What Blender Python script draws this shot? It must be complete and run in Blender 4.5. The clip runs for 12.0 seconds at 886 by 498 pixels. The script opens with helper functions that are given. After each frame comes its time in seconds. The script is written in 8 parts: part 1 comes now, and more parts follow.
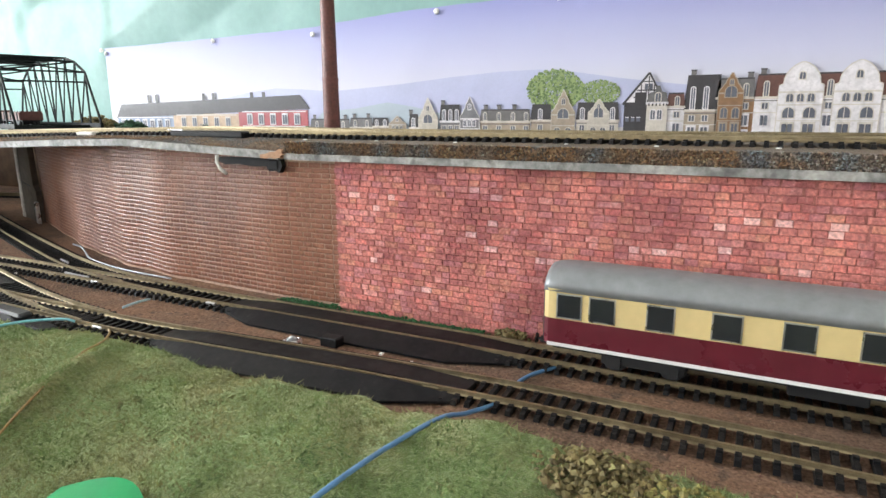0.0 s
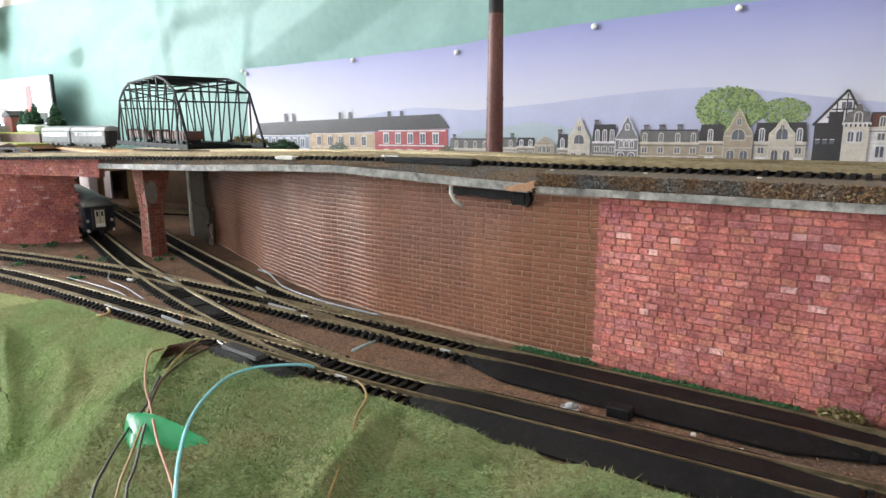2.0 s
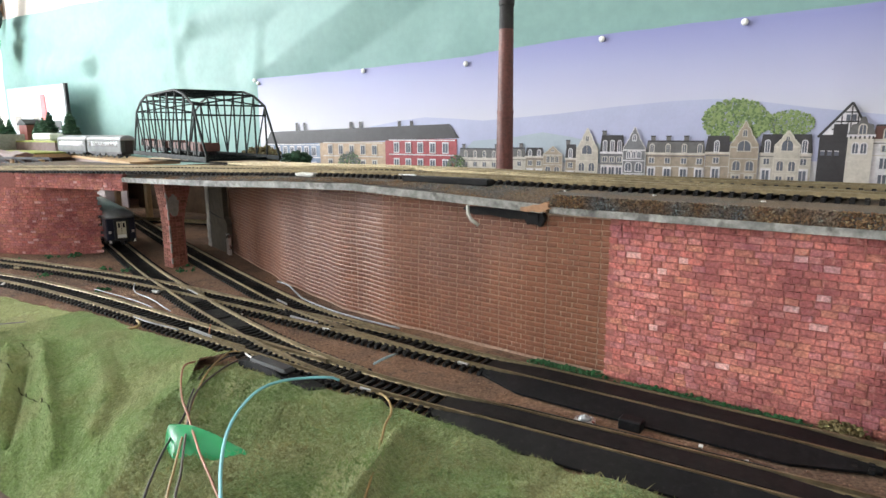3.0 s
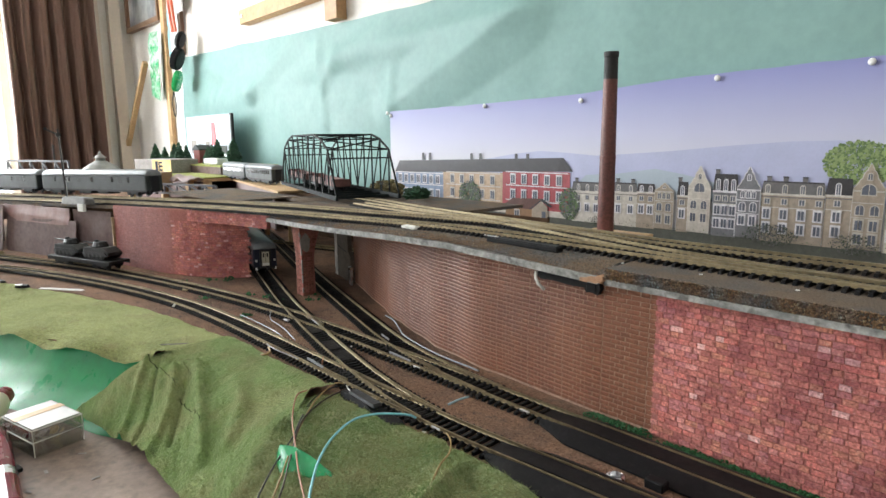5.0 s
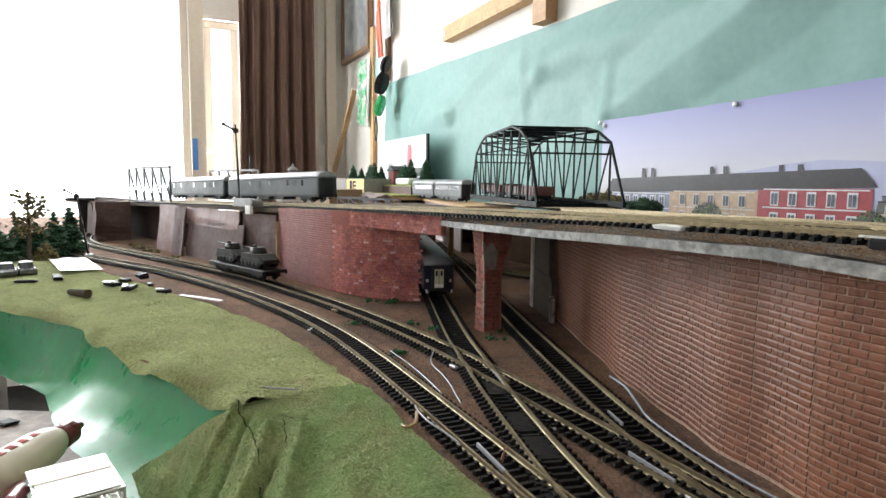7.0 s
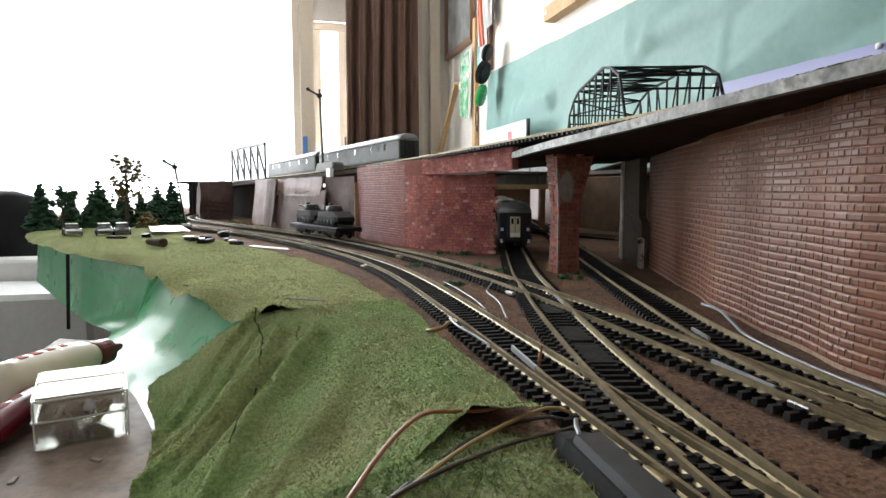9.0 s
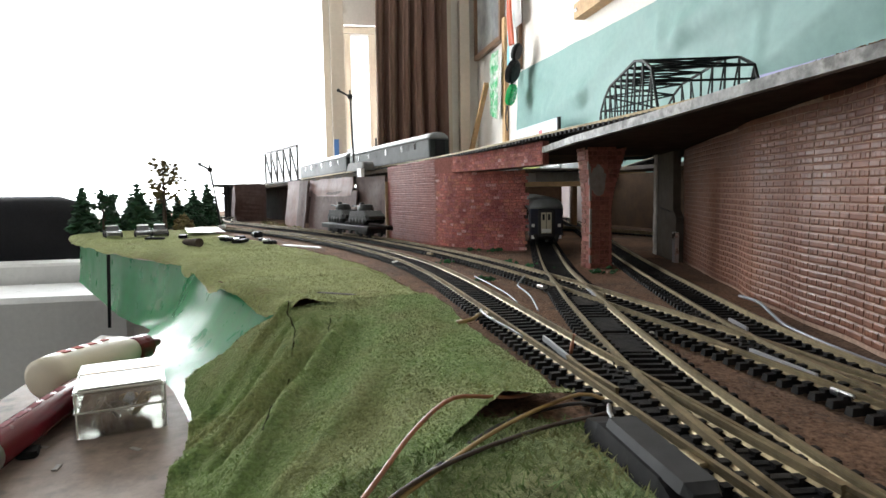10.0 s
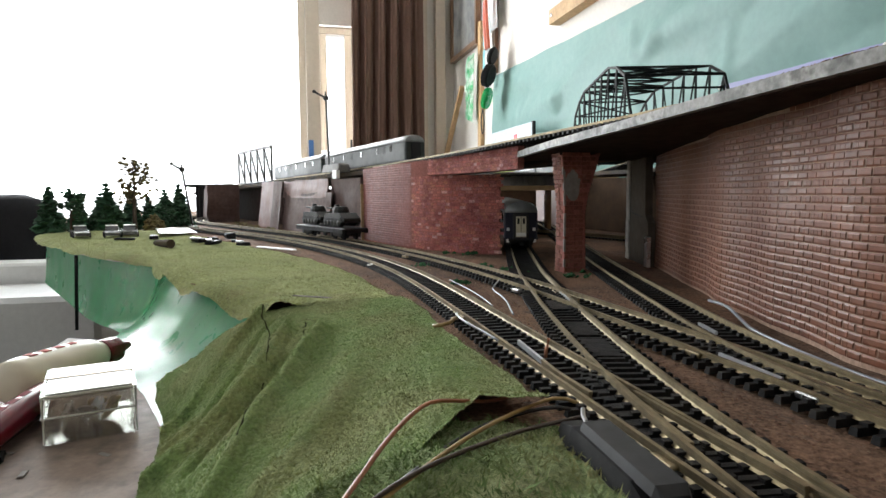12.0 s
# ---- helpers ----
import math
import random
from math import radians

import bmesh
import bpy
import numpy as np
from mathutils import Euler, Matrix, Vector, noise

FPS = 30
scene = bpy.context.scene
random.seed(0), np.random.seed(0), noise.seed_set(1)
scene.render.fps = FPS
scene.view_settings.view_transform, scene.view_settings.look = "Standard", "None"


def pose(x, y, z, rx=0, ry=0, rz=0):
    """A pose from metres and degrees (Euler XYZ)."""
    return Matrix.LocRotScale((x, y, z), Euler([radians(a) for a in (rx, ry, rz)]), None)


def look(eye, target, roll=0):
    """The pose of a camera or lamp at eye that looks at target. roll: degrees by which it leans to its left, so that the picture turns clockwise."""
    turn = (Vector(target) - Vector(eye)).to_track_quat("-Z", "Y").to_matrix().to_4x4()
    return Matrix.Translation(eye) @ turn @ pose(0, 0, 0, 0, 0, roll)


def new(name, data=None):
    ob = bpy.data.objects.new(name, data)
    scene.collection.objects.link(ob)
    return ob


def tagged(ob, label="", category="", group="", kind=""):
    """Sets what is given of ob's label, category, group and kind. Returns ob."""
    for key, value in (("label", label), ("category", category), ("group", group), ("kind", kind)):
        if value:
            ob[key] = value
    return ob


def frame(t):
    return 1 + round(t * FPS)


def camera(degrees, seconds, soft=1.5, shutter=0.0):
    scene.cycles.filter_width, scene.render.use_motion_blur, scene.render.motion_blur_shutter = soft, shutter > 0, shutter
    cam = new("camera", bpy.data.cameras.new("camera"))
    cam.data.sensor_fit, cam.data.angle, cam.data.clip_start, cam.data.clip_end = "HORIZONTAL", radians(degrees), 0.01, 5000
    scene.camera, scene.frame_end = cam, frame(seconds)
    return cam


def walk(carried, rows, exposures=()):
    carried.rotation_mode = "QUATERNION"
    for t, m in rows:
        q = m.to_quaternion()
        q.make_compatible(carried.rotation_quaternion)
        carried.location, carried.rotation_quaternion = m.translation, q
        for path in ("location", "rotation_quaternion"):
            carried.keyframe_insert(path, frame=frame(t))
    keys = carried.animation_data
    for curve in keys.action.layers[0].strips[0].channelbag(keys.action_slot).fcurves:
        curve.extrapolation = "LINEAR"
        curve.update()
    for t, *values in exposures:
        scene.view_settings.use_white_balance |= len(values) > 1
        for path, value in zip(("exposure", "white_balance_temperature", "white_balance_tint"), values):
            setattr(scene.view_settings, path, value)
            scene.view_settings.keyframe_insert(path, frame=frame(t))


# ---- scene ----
cam = camera(70.9, 12.0, soft=1.5)
PATH = [
    (0, (0.178, 0.14, 0.923), (-0.718, 1.876, 0.493), -0.3),
    (0.5, (0.111, 0.143, 0.932), (-0.891, 1.829, 0.538), 0.2),
    (1, (0.085, 0.143, 0.926), (-0.981, 1.792, 0.547), 0.4),
    (1.5, (0.069, 0.138, 0.928), (-1.044, 1.756, 0.551), 0.1),
    (2, (0.064, 0.131, 0.93), (-1.062, 1.739, 0.549), -0.2),
    (2.5, (0.065, 0.126, 0.932), (-1.067, 1.732, 0.557), -0.3),
    (3, (0.067, 0.114, 0.942), (-1.075, 1.713, 0.571), -0.3),
    (5, (0.134, 0.098, 0.989), (-1.329, 1.418, 0.649), -0.5),
    (5.5, (0.126, 0.098, 0.994), (-1.467, 1.273, 0.708), -0.5),
    (6, (0.058, 0.131, 0.99), (-1.623, 1.182, 0.724), -0.5),
    (6.5, (-0.025, 0.168, 0.97), (-1.766, 1.126, 0.747), -0.1),
    (7, (-0.074, 0.221, 0.93), (-1.884, 1.045, 0.719), 0.6),
    (7.5, (-0.103, 0.249, 0.902), (-1.959, 0.963, 0.694), 0.1),
    (9.5, (-0.109, 0.274, 0.861), (-2.052, 0.708, 0.675), -0.4),
    (10, (-0.109, 0.274, 0.86), (-2.061, 0.669, 0.676), -0.9),
    (10.5, (-0.109, 0.274, 0.86), (-2.052, 0.714, 0.675), -0.6),
    (11, (-0.109, 0.274, 0.861), (-2.044, 0.745, 0.677), -0.9),
    (11.5, (-0.109, 0.273, 0.861), (-2.044, 0.746, 0.68), -0.4),
    (12, (-0.108, 0.273, 0.861), (-2.043, 0.748, 0.683), -0.3),
]
walk(cam, [(t, look(eye, target, roll)) for t, eye, target, roll in PATH],
     exposures=[(0.0, 0.42), (1.5, 0.20), (3.2, 0.14), (5.0, -0.10), (6.5, -0.25), (7.5, -0.36), (9.5, -0.52), (12.0, -0.58)])

# ---------------------------------------------------------------- light
world = bpy.data.worlds.new("sky")
scene.world = world
world.use_nodes = True
wn = world.node_tree
sky = wn.nodes.new("ShaderNodeTexSky")
sky.sky_type = "NISHITA"
sky.sun_disc = False
sky.sun_elevation = radians(38)
sky.sun_rotation = radians(200)
wn.nodes["Background"].inputs["Strength"].default_value = 0.12
wn.links.new(sky.outputs[0], wn.nodes["Background"].inputs["Color"])


def sun(strength, elevation, azimuth):
    ob = new("sun", bpy.data.lights.new("sun", "SUN"))
    ob.data.energy, ob.data.angle, ob.data.color = strength, radians(12), (1, 0.95, 0.88)
    a, e = radians(azimuth), radians(elevation)
    d = Vector((math.cos(a) * math.cos(e), math.sin(a) * math.cos(e), math.sin(e)))
    ob.matrix_world = look(d * 20, (0, 0, 0))


def window_light(name, eye, target, w, h, watts, colour=(0.93, 0.97, 1.0)):
    ob = new(name, bpy.data.lights.new(name, "AREA"))
    ob.data.shape, ob.data.size, ob.data.size_y = "RECTANGLE", w, h
    ob.data.energy, ob.data.color = watts, colour
    ob.matrix_world = look(eye, target)


sun(1.0, 35, 215)
WALL_X = -3.35
window_light("daylight_in_large_window", (WALL_X - 0.02, -0.60, 1.55), (0, -0.60, 1.35), 1.75, 1.4, 142)
window_light("daylight_in_glass_door", (WALL_X - 0.02, 0.52, 1.3), (0, 0.52, 1.25), 0.16, 1.1, 11)
# weak fill from behind the camera; the rear window is assumed
window_light("daylight_in_rear_window", (-0.6, -2.43, 1.6), (-0.6, 0, 1.2), 2.4, 1.3, 8)


# ---------------------------------------------------------------- mesh helpers
PLACE = {}


def thing(name, label, category, at=(0, 0, 0), turn=0.0, group="", kind="", m=None):
    ob = new(name)
    ob.empty_display_size = 0.02
    ob.matrix_basis = m if m is not None else pose(*at, 0, 0, turn)
    PLACE[ob] = ob.matrix_basis.copy()
    return tagged(ob, label, category, group, kind)


def mesh_of(bm, name, mat, smooth=False):
    me = bpy.data.meshes.new(name)
    bm.normal_update()
    bm.to_mesh(me)
    bm.free()
    if mat:
        me.materials.append(mat)
    if smooth:
        me.polygons.foreach_set("use_smooth", [True] * len(me.polygons))
    return me


def part(name, bm, mat, parent=None, label="", smooth=False, world_space=False, kind=""):
    """One mesh object; under a parent its vertices are in the parent's own space unless world_space."""
    if world_space and parent is not None:
        bm.transform(PLACE[parent].inverted())
    ob = new(name, mesh_of(bm, name, mat, smooth))
    if parent is not None:
        ob.parent = parent
        PLACE[ob] = PLACE[parent]
    else:
        PLACE[ob] = Matrix.Identity(4)
    return tagged(ob, label=label, kind=kind)


def single(name, bm, mat, label, category, smooth=False, kind="", group=""):
    ob = part(name, bm, mat, None, "", smooth)
    return tagged(ob, label, category, group, kind)


def bx(bm, x0, x1, y0, y1, z0, z1, m=None, bevel=0.0):
    made = bmesh.ops.create_cube(bm, size=1.0, matrix=Matrix.Translation(((x0 + x1) / 2, (y0 + y1) / 2, (z0 + z1) / 2)) @ Matrix.Diagonal((abs(x1 - x0), abs(y1 - y0), abs(z1 - z0), 1)))
    vs = made["verts"]
    if m is not None:
        bmesh.ops.transform(bm, matrix=m, verts=vs)
    if bevel > 0:
        es = {e for v in vs for e in v.link_edges}
        bmesh.ops.bevel(bm, geom=list(es), offset=bevel, segments=1, affect="EDGES", clamp_overlap=True)
    return bm


def box(x0, x1, y0, y1, z0, z1, m=None, bevel=0.0):
    return bx(bmesh.new(), x0, x1, y0, y1, z0, z1, m, bevel)


def frame_axes(d):
    d = Vector(d).normalized()
    up = Vector((0, 0, 1)) if abs(d.z) < 0.95 else Vector((1, 0, 0))
    s = d.cross(up).normalized()
    return s, s.cross(d).normalized()


def tube(bm, pts, r, n=8, caps=True):
    """A round bar along points; r is one radius or one for each point."""
    pts = [Vector(p) for p in pts]
    rs = r if isinstance(r, (list, tuple)) else [r] * len(pts)
    rings = []
    for i, p in enumerate(pts):
        d = pts[min(i + 1, len(pts) - 1)] - pts[max(i - 1, 0)]
        s, u = frame_axes(d)
        rings.append([bm.verts.new(p + (s * math.cos(2 * math.pi * k / n) + u * math.sin(2 * math.pi * k / n)) * rs[i]) for k in range(n)])
    for a, b in zip(rings, rings[1:]):
        for k in range(n):
            bm.faces.new((a[k], a[(k + 1) % n], b[(k + 1) % n], b[k]))
    if caps:
        bm.faces.new(rings[0][::-1])
        bm.faces.new(rings[-1])
    return bm


def bar(bm, p, q, w, h):
    """A square bar from p to q, w wide and h high."""
    p, q = Vector(p), Vector(q)
    s, u = frame_axes(q - p)
    r = [[bm.verts.new(c + s * a * w / 2 + u * b * h / 2) for a, b in ((-1, -1), (1, -1), (1, 1), (-1, 1))] for c in (p, q)]
    for k in range(4):
        bm.faces.new((r[0][k], r[0][(k + 1) % 4], r[1][(k + 1) % 4], r[1][k]))
    bm.faces.new(r[0][::-1])
    bm.faces.new(r[1])
    return bm


def lathe(bm, profile, m=None, n=20):
    """A turned body from (radius, height) pairs."""
    rings = []
    m = m or Matrix.Identity(4)
    for r, z in profile:
        rings.append([bm.verts.new(m @ Vector((r * math.cos(2 * math.pi * k / n), r * math.sin(2 * math.pi * k / n), z))) for k in range(n)])
    for a, b in zip(rings, rings[1:]):
        for k in range(n):
            bm.faces.new((a[k], a[(k + 1) % n], b[(k + 1) % n], b[k]))
    bm.faces.new(rings[0][::-1])
    bm.faces.new(rings[-1])
    return bm


def prism(bm, outline, h0, h1, m=None):
    """An outline of (x, y) pairs raised from h0 to h1."""
    m = m or Matrix.Identity(4)
    a = [bm.verts.new(m @ Vector((x, y, h0))) for x, y in outline]
    b = [bm.verts.new(m @ Vector((x, y, h1))) for x, y in outline]
    n = len(outline)
    for k in range(n):
        bm.faces.new((a[k], a[(k + 1) % n], b[(k + 1) % n], b[k]))
    bm.faces.new(a[::-1])
    bm.faces.new(b)
    bmesh.ops.recalc_face_normals(bm, faces=bm.faces[:])
    return bm


def grid(bm, nu, nv, f, thick=0.0):
    """A sheet of points f(u, v), u and v from 0 to 1, with thickness downwards along its normal if asked."""
    rows = [[bm.verts.new(f(i / nu, j / nv)) for i in range(nu + 1)] for j in range(nv + 1)]
    fs = [bm.faces.new((rows[j][i], rows[j][i + 1], rows[j + 1][i + 1], rows[j + 1][i])) for j in range(nv) for i in range(nu)]
    if thick:
        bm.normal_update()
        bmesh.ops.solidify(bm, geom=fs, thickness=thick)
    return bm


def spline(pts, step):
    """Points every step metres along a smooth line through pts."""
    P = [Vector((*p, 0)) if len(p) == 2 else Vector(p) for p in pts]
    P = [P[0] * 2 - P[1]] + P + [P[-1] * 2 - P[-2]]
    fine = []
    for i in range(1, len(P) - 2):
        a, b, c, d = P[i - 1:i + 3]
        for k in range(24):
            t = k / 24
            fine.append(0.5 * (2 * b + (c - a) * t + (2 * a - 5 * b + 4 * c - d) * t * t + (3 * b - a - 3 * c + d) * t ** 3))
    fine.append(P[-2])
    out, left = [fine[0]], step
    for a, b in zip(fine, fine[1:]):
        L = (b - a).length
        pos = 0.0
        while L - pos >= left:
            pos += left
            out.append(a.lerp(b, pos / L))
            left = step
        left -= L - pos
    return out


def along(pts):
    """Point, direction and left normal at each point of a line."""
    for i, p in enumerate(pts):
        d = (pts[min(i + 1, len(pts) - 1)] - pts[max(i - 1, 0)]).normalized()
        yield p, d, Vector((-d.y, d.x, 0)).normalized()


# ---------------------------------------------------------------- materials
def material(name, colour, rough=0.6, metal=0.0, var=0.15, scale=300.0, bump=0.0, bump_scale=None, second=None, second_scale=30.0,
             second_amount=0.5, spec=0.5, random_tint=0.0, coat=0.0, speck=None, speck_scale=260.0, speck_amount=0.7, tints=None):
    """A painted or natural surface: base colour, fine grain, large stains in a second colour, relief."""
    m = bpy.data.materials.new(name)
    m.use_nodes = True
    nt = m.node_tree
    N, L = nt.nodes, nt.links
    bsdf = N["Principled BSDF"]
    bsdf.inputs["Roughness"].default_value = rough
    bsdf.inputs["Metallic"].default_value = metal
    bsdf.inputs["Specular IOR Level"].default_value = spec
    bsdf.inputs["Coat Weight"].default_value = coat
    co = N.new("ShaderNodeNewGeometry").outputs["Position"]

    def noise_tex(s, detail=5.0, rough_n=0.6):
        t = N.new("ShaderNodeTexNoise")
        t.inputs["Scale"].default_value, t.inputs["Detail"].default_value, t.inputs["Roughness"].default_value = s, detail, rough_n
        L.new(co, t.inputs["Vector"])
        return t.outputs["Fac"]

    def mixc(fac, a, b, blend="MIX"):
        x = N.new("ShaderNodeMix")
        x.data_type, x.blend_type = "RGBA", blend
        for sock, v in ((x.inputs["Factor"], fac), (x.inputs["A"], a), (x.inputs["B"], b)):
            if isinstance(v, bpy.types.NodeSocket):
                L.new(v, sock)
            else:
                sock.default_value = v
        return x.outputs["Result"]

    def remap(v, lo, hi, a=0.0, b=1.0):
        r = N.new("ShaderNodeMapRange")
        r.inputs["From Min"].default_value, r.inputs["From Max"].default_value = lo, hi
        r.inputs["To Min"].default_value, r.inputs["To Max"].default_value = a, b
        L.new(v, r.inputs["Value"])
        return r.outputs["Result"]

    c = (*colour, 1.0)
    out = c
    if second is not None:
        out = mixc(remap(noise_tex(second_scale, 4.0), 0.42, 0.62, 0.0, second_amount), c, (*second, 1.0))
    if speck is not None:
        out = mixc(remap(noise_tex(speck_scale, 3.0), 0.56, 0.68, 0.0, speck_amount), out, (*speck, 1.0))
    if random_tint > 0:
        info = N.new("ShaderNodeObjectInfo").outputs["Random"]
        isl = N.new("ShaderNodeNewGeometry").outputs["Random Per Island"]
        add = N.new("ShaderNodeMath")
        add.operation = "ADD"
        L.new(info, add.inputs[0])
        L.new(isl, add.inputs[1])
        fr = N.new("ShaderNodeMath")
        fr.operation = "FRACT"
        L.new(add.outputs[0], fr.inputs[0])
        out = mixc(1.0, out, remap_rgb(N, L, fr.outputs[0], random_tint, tints), "MULTIPLY")
    if var > 0:
        grain = remap(noise_tex(scale), 0.3, 0.7, 1 - var, 1 + var)
        x = N.new("ShaderNodeMix")
        x.data_type, x.blend_type = "RGBA", "MULTIPLY"
        x.inputs["Factor"].default_value = 1.0
        if isinstance(out, bpy.types.NodeSocket):
            L.new(out, x.inputs["A"])
        else:
            x.inputs["A"].default_value = out
        L.new(grain, x.inputs["B"])
        out = x.outputs["Result"]
    if isinstance(out, bpy.types.NodeSocket):
        L.new(out, bsdf.inputs["Base Color"])
    else:
        bsdf.inputs["Base Color"].default_value = out
    L.new(remap(noise_tex(scale * 0.35), 0.3, 0.7, max(rough - 0.08, 0.03), min(rough + 0.08, 1.0)), bsdf.inputs["Roughness"])
    if bump > 0:
        b = N.new("ShaderNodeBump")
        b.inputs["Strength"].default_value = 1.0
        b.inputs["Distance"].default_value = bump
        L.new(noise_tex(bump_scale or scale, 6.0, 0.65), b.inputs["Height"])
        L.new(b.outputs[0], bsdf.inputs["Normal"])
    return m


def remap_rgb(N, L, v, amount, tints=None):
    """A ramp of lighter, darker, redder and paler tints for pieces that differ one from another."""
    r = N.new("ShaderNodeValToRGB")
    r.color_ramp.interpolation = "CONSTANT"
    a = amount
    stops = [(0.0, (1, 1, 1)), (0.2, (1 - a, 1 - a, 1 - a)), (0.38, (1 + 0.5 * a, 1 + 0.5 * a, 1 + 0.5 * a)), (0.55, (1 - 0.5 * a, 1 - 0.7 * a, 1 - 0.6 * a)),
             (0.7, (1, 0.95, 0.95)), (0.84, (1 + 0.3 * a, 1 + 0.2 * a, 1 + 0.15 * a)), (0.95, (1 + a, 1 + 1.6 * a, 1 + 1.6 * a))]
    if tints:
        stops = tints
    while len(r.color_ramp.elements) < len(stops):
        r.color_ramp.elements.new(0.5)
    for e, (p, c) in zip(r.color_ramp.elements, stops):
        e.position, e.color = p, (*c, 1)
    L.new(v, r.inputs["Fac"])
    return r.outputs["Color"]


M_GROUND = material("ballast_brown", (0.235, 0.140, 0.092), 0.9, var=0.5, scale=700, bump=0.0018, bump_scale=520, speck=(0.10, 0.075, 0.06), speck_scale=90, second=(0.13, 0.09, 0.068), second_scale=14, second_amount=0.8, spec=0.08)
M_GRASS = material("flock_grass", (0.150, 0.225, 0.080), 0.95, var=0.45, scale=600, bump=0.0024, bump_scale=560, second=(0.27, 0.25, 0.12), second_scale=26, second_amount=0.8, spec=0.1, speck=(0.11, 0.20, 0.065), speck_scale=60)
M_GRASS_FALL = material("draped_flock_grass", (0.215, 0.310, 0.115), 0.95, var=0.42, scale=620, bump=0.0016, bump_scale=620, second=(0.29, 0.30, 0.135), second_scale=26, second_amount=0.8, spec=0.1, speck=(0.14, 0.225, 0.085), speck_scale=60)
M_GRASS_PALE = material("pale_flock_grass", (0.42, 0.455, 0.195), 0.95, var=0.55, scale=480, bump=0.0030, bump_scale=430, second=(0.26, 0.285, 0.11), second_scale=20, second_amount=0.8, spec=0.1, speck=(0.30, 0.24, 0.13), speck_scale=42, speck_amount=0.6)
M_SLEEPER = material("black_plastic", (0.007, 0.007, 0.008), 0.6, spec=0.14, var=0.3, scale=500, second=(0.03, 0.025, 0.021), second_scale=60, second_amount=0.6, bump=0.0002)
M_RAIL = material("worn_brass_rail", (0.29, 0.235, 0.14), 0.5, metal=0.85, var=0.25, scale=260, second=(0.17, 0.13, 0.075), second_scale=40, second_amount=0.7)
RED_TINTS = [(0.0, (1, 1, 1)), (0.18, (1.1, 1.1, 1.08)), (0.34, (0.82, 0.78, 0.82)), (0.46, (1.08, 1.2, 1.03)), (0.58, (0.95, 1.0, 1.15)), (0.70, (1.12, 1.0, 1.0)), (0.80, (0.9, 0.86, 0.88)), (0.92, (1.2, 1.4, 1.45)), (0.975, (1.4, 2.2, 2.4))]
M_BRICK_RED = material("red_brick", (0.56, 0.205, 0.172), 0.72, var=0.45, scale=650, bump=0.0011, bump_scale=420, second=(0.25, 0.075, 0.080), second_scale=30, second_amount=0.7, random_tint=0.38, speck=(0.55, 0.27, 0.24), speck_scale=330, speck_amount=0.5, tints=RED_TINTS, spec=0.15)
M_BRICK_PIER = material("brown_pier_brick", (0.27, 0.115, 0.085), 0.6, var=0.3, scale=500, bump=0.0004, second=(0.19, 0.08, 0.065), second_scale=30, random_tint=0.2, spec=0.12)
M_MORTAR_RED = material("pink_joint", (0.36, 0.145, 0.125), 0.85, var=0.3, scale=600, spec=0.1)
M_BRICK_BROWN = material("brown_brick_sheet", (0.226, 0.092, 0.051), 0.43, var=0.2, scale=400, second=(0.145, 0.060, 0.039), second_scale=16, second_amount=0.75, random_tint=0.08, spec=0.25)
M_MORTAR_PALE = material("pale_joint", (0.44, 0.30, 0.225), 0.55, spec=0.2, var=0.3, scale=500)
M_DECKBOARD = material("grey_painted_board", (0.19, 0.19, 0.18), 0.5, var=0.35, scale=260, second=(0.40, 0.385, 0.36), speck=(0.055, 0.05, 0.045), speck_scale=95, second_scale=55, second_amount=0.8, bump=0.0003, spec=0.25)
M_ROADBED = material("grey_brown_granulate", (0.165, 0.125, 0.092), 0.9, var=0.5, scale=900, bump=0.0012, bump_scale=500, second=(0.11, 0.11, 0.11), second_scale=20, second_amount=0.8, spec=0.08)
M_PAPER = material("teal_paper", (0.215, 0.350, 0.322), 0.5, var=0.05, scale=60, second=(0.20, 0.325, 0.30), second_scale=3, second_amount=0.6, spec=0.15)
M_PLASTER = material("white_plaster", (0.74, 0.71, 0.66), 0.9, var=0.05, scale=90, bump=0.0006, bump_scale=60, second=(0.68, 0.64, 0.58), second_scale=2, spec=0.1)
M_FLOOR = material("dark_floor", (0.018, 0.016, 0.014), 0.6, var=0.2, scale=40, spec=0.1)
M_CEIL = material("white_ceiling", (0.8, 0.79, 0.77), 0.9, var=0.04, scale=60, spec=0.1)
M_WOOD = material("pale_pine", (0.55, 0.37, 0.20), 0.6, var=0.15, scale=90, second=(0.42, 0.26, 0.13), second_scale=12, spec=0.2)
M_BENCH = material("worn_brown_board", (0.25, 0.18, 0.14), 0.6, var=0.3, scale=120, bump=0.0004, second=(0.17, 0.12, 0.095), second_scale=16, speck=(0.10, 0.07, 0.055), speck_scale=45)
M_GREEN = material("green_plastic_sheet", (0.006, 0.27, 0.080), 0.31, var=0.12, scale=80, second=(0.010, 0.27, 0.10), second_scale=60, second_amount=0.5, bump=0.00025, bump_scale=90, spec=0.30)
M_BROWNCARD = material("brown_card", (0.135, 0.088, 0.08), 0.6, var=0.2, scale=120, second=(0.19, 0.135, 0.125), second_scale=20, spec=0.12)
M_BLACK = material("black_plate", (0.007, 0.007, 0.008), 0.55, var=0.35, scale=250, speck=(0.05, 0.048, 0.045), speck_scale=420, speck_amount=0.15, second=(0.013, 0.012, 0.012), second_scale=30, second_amount=0.5, spec=0.14)
M_TRUSS = material("dark_green_black_plastic", (0.008, 0.011, 0.011), 0.6, spec=0.12, var=0.2, scale=300)
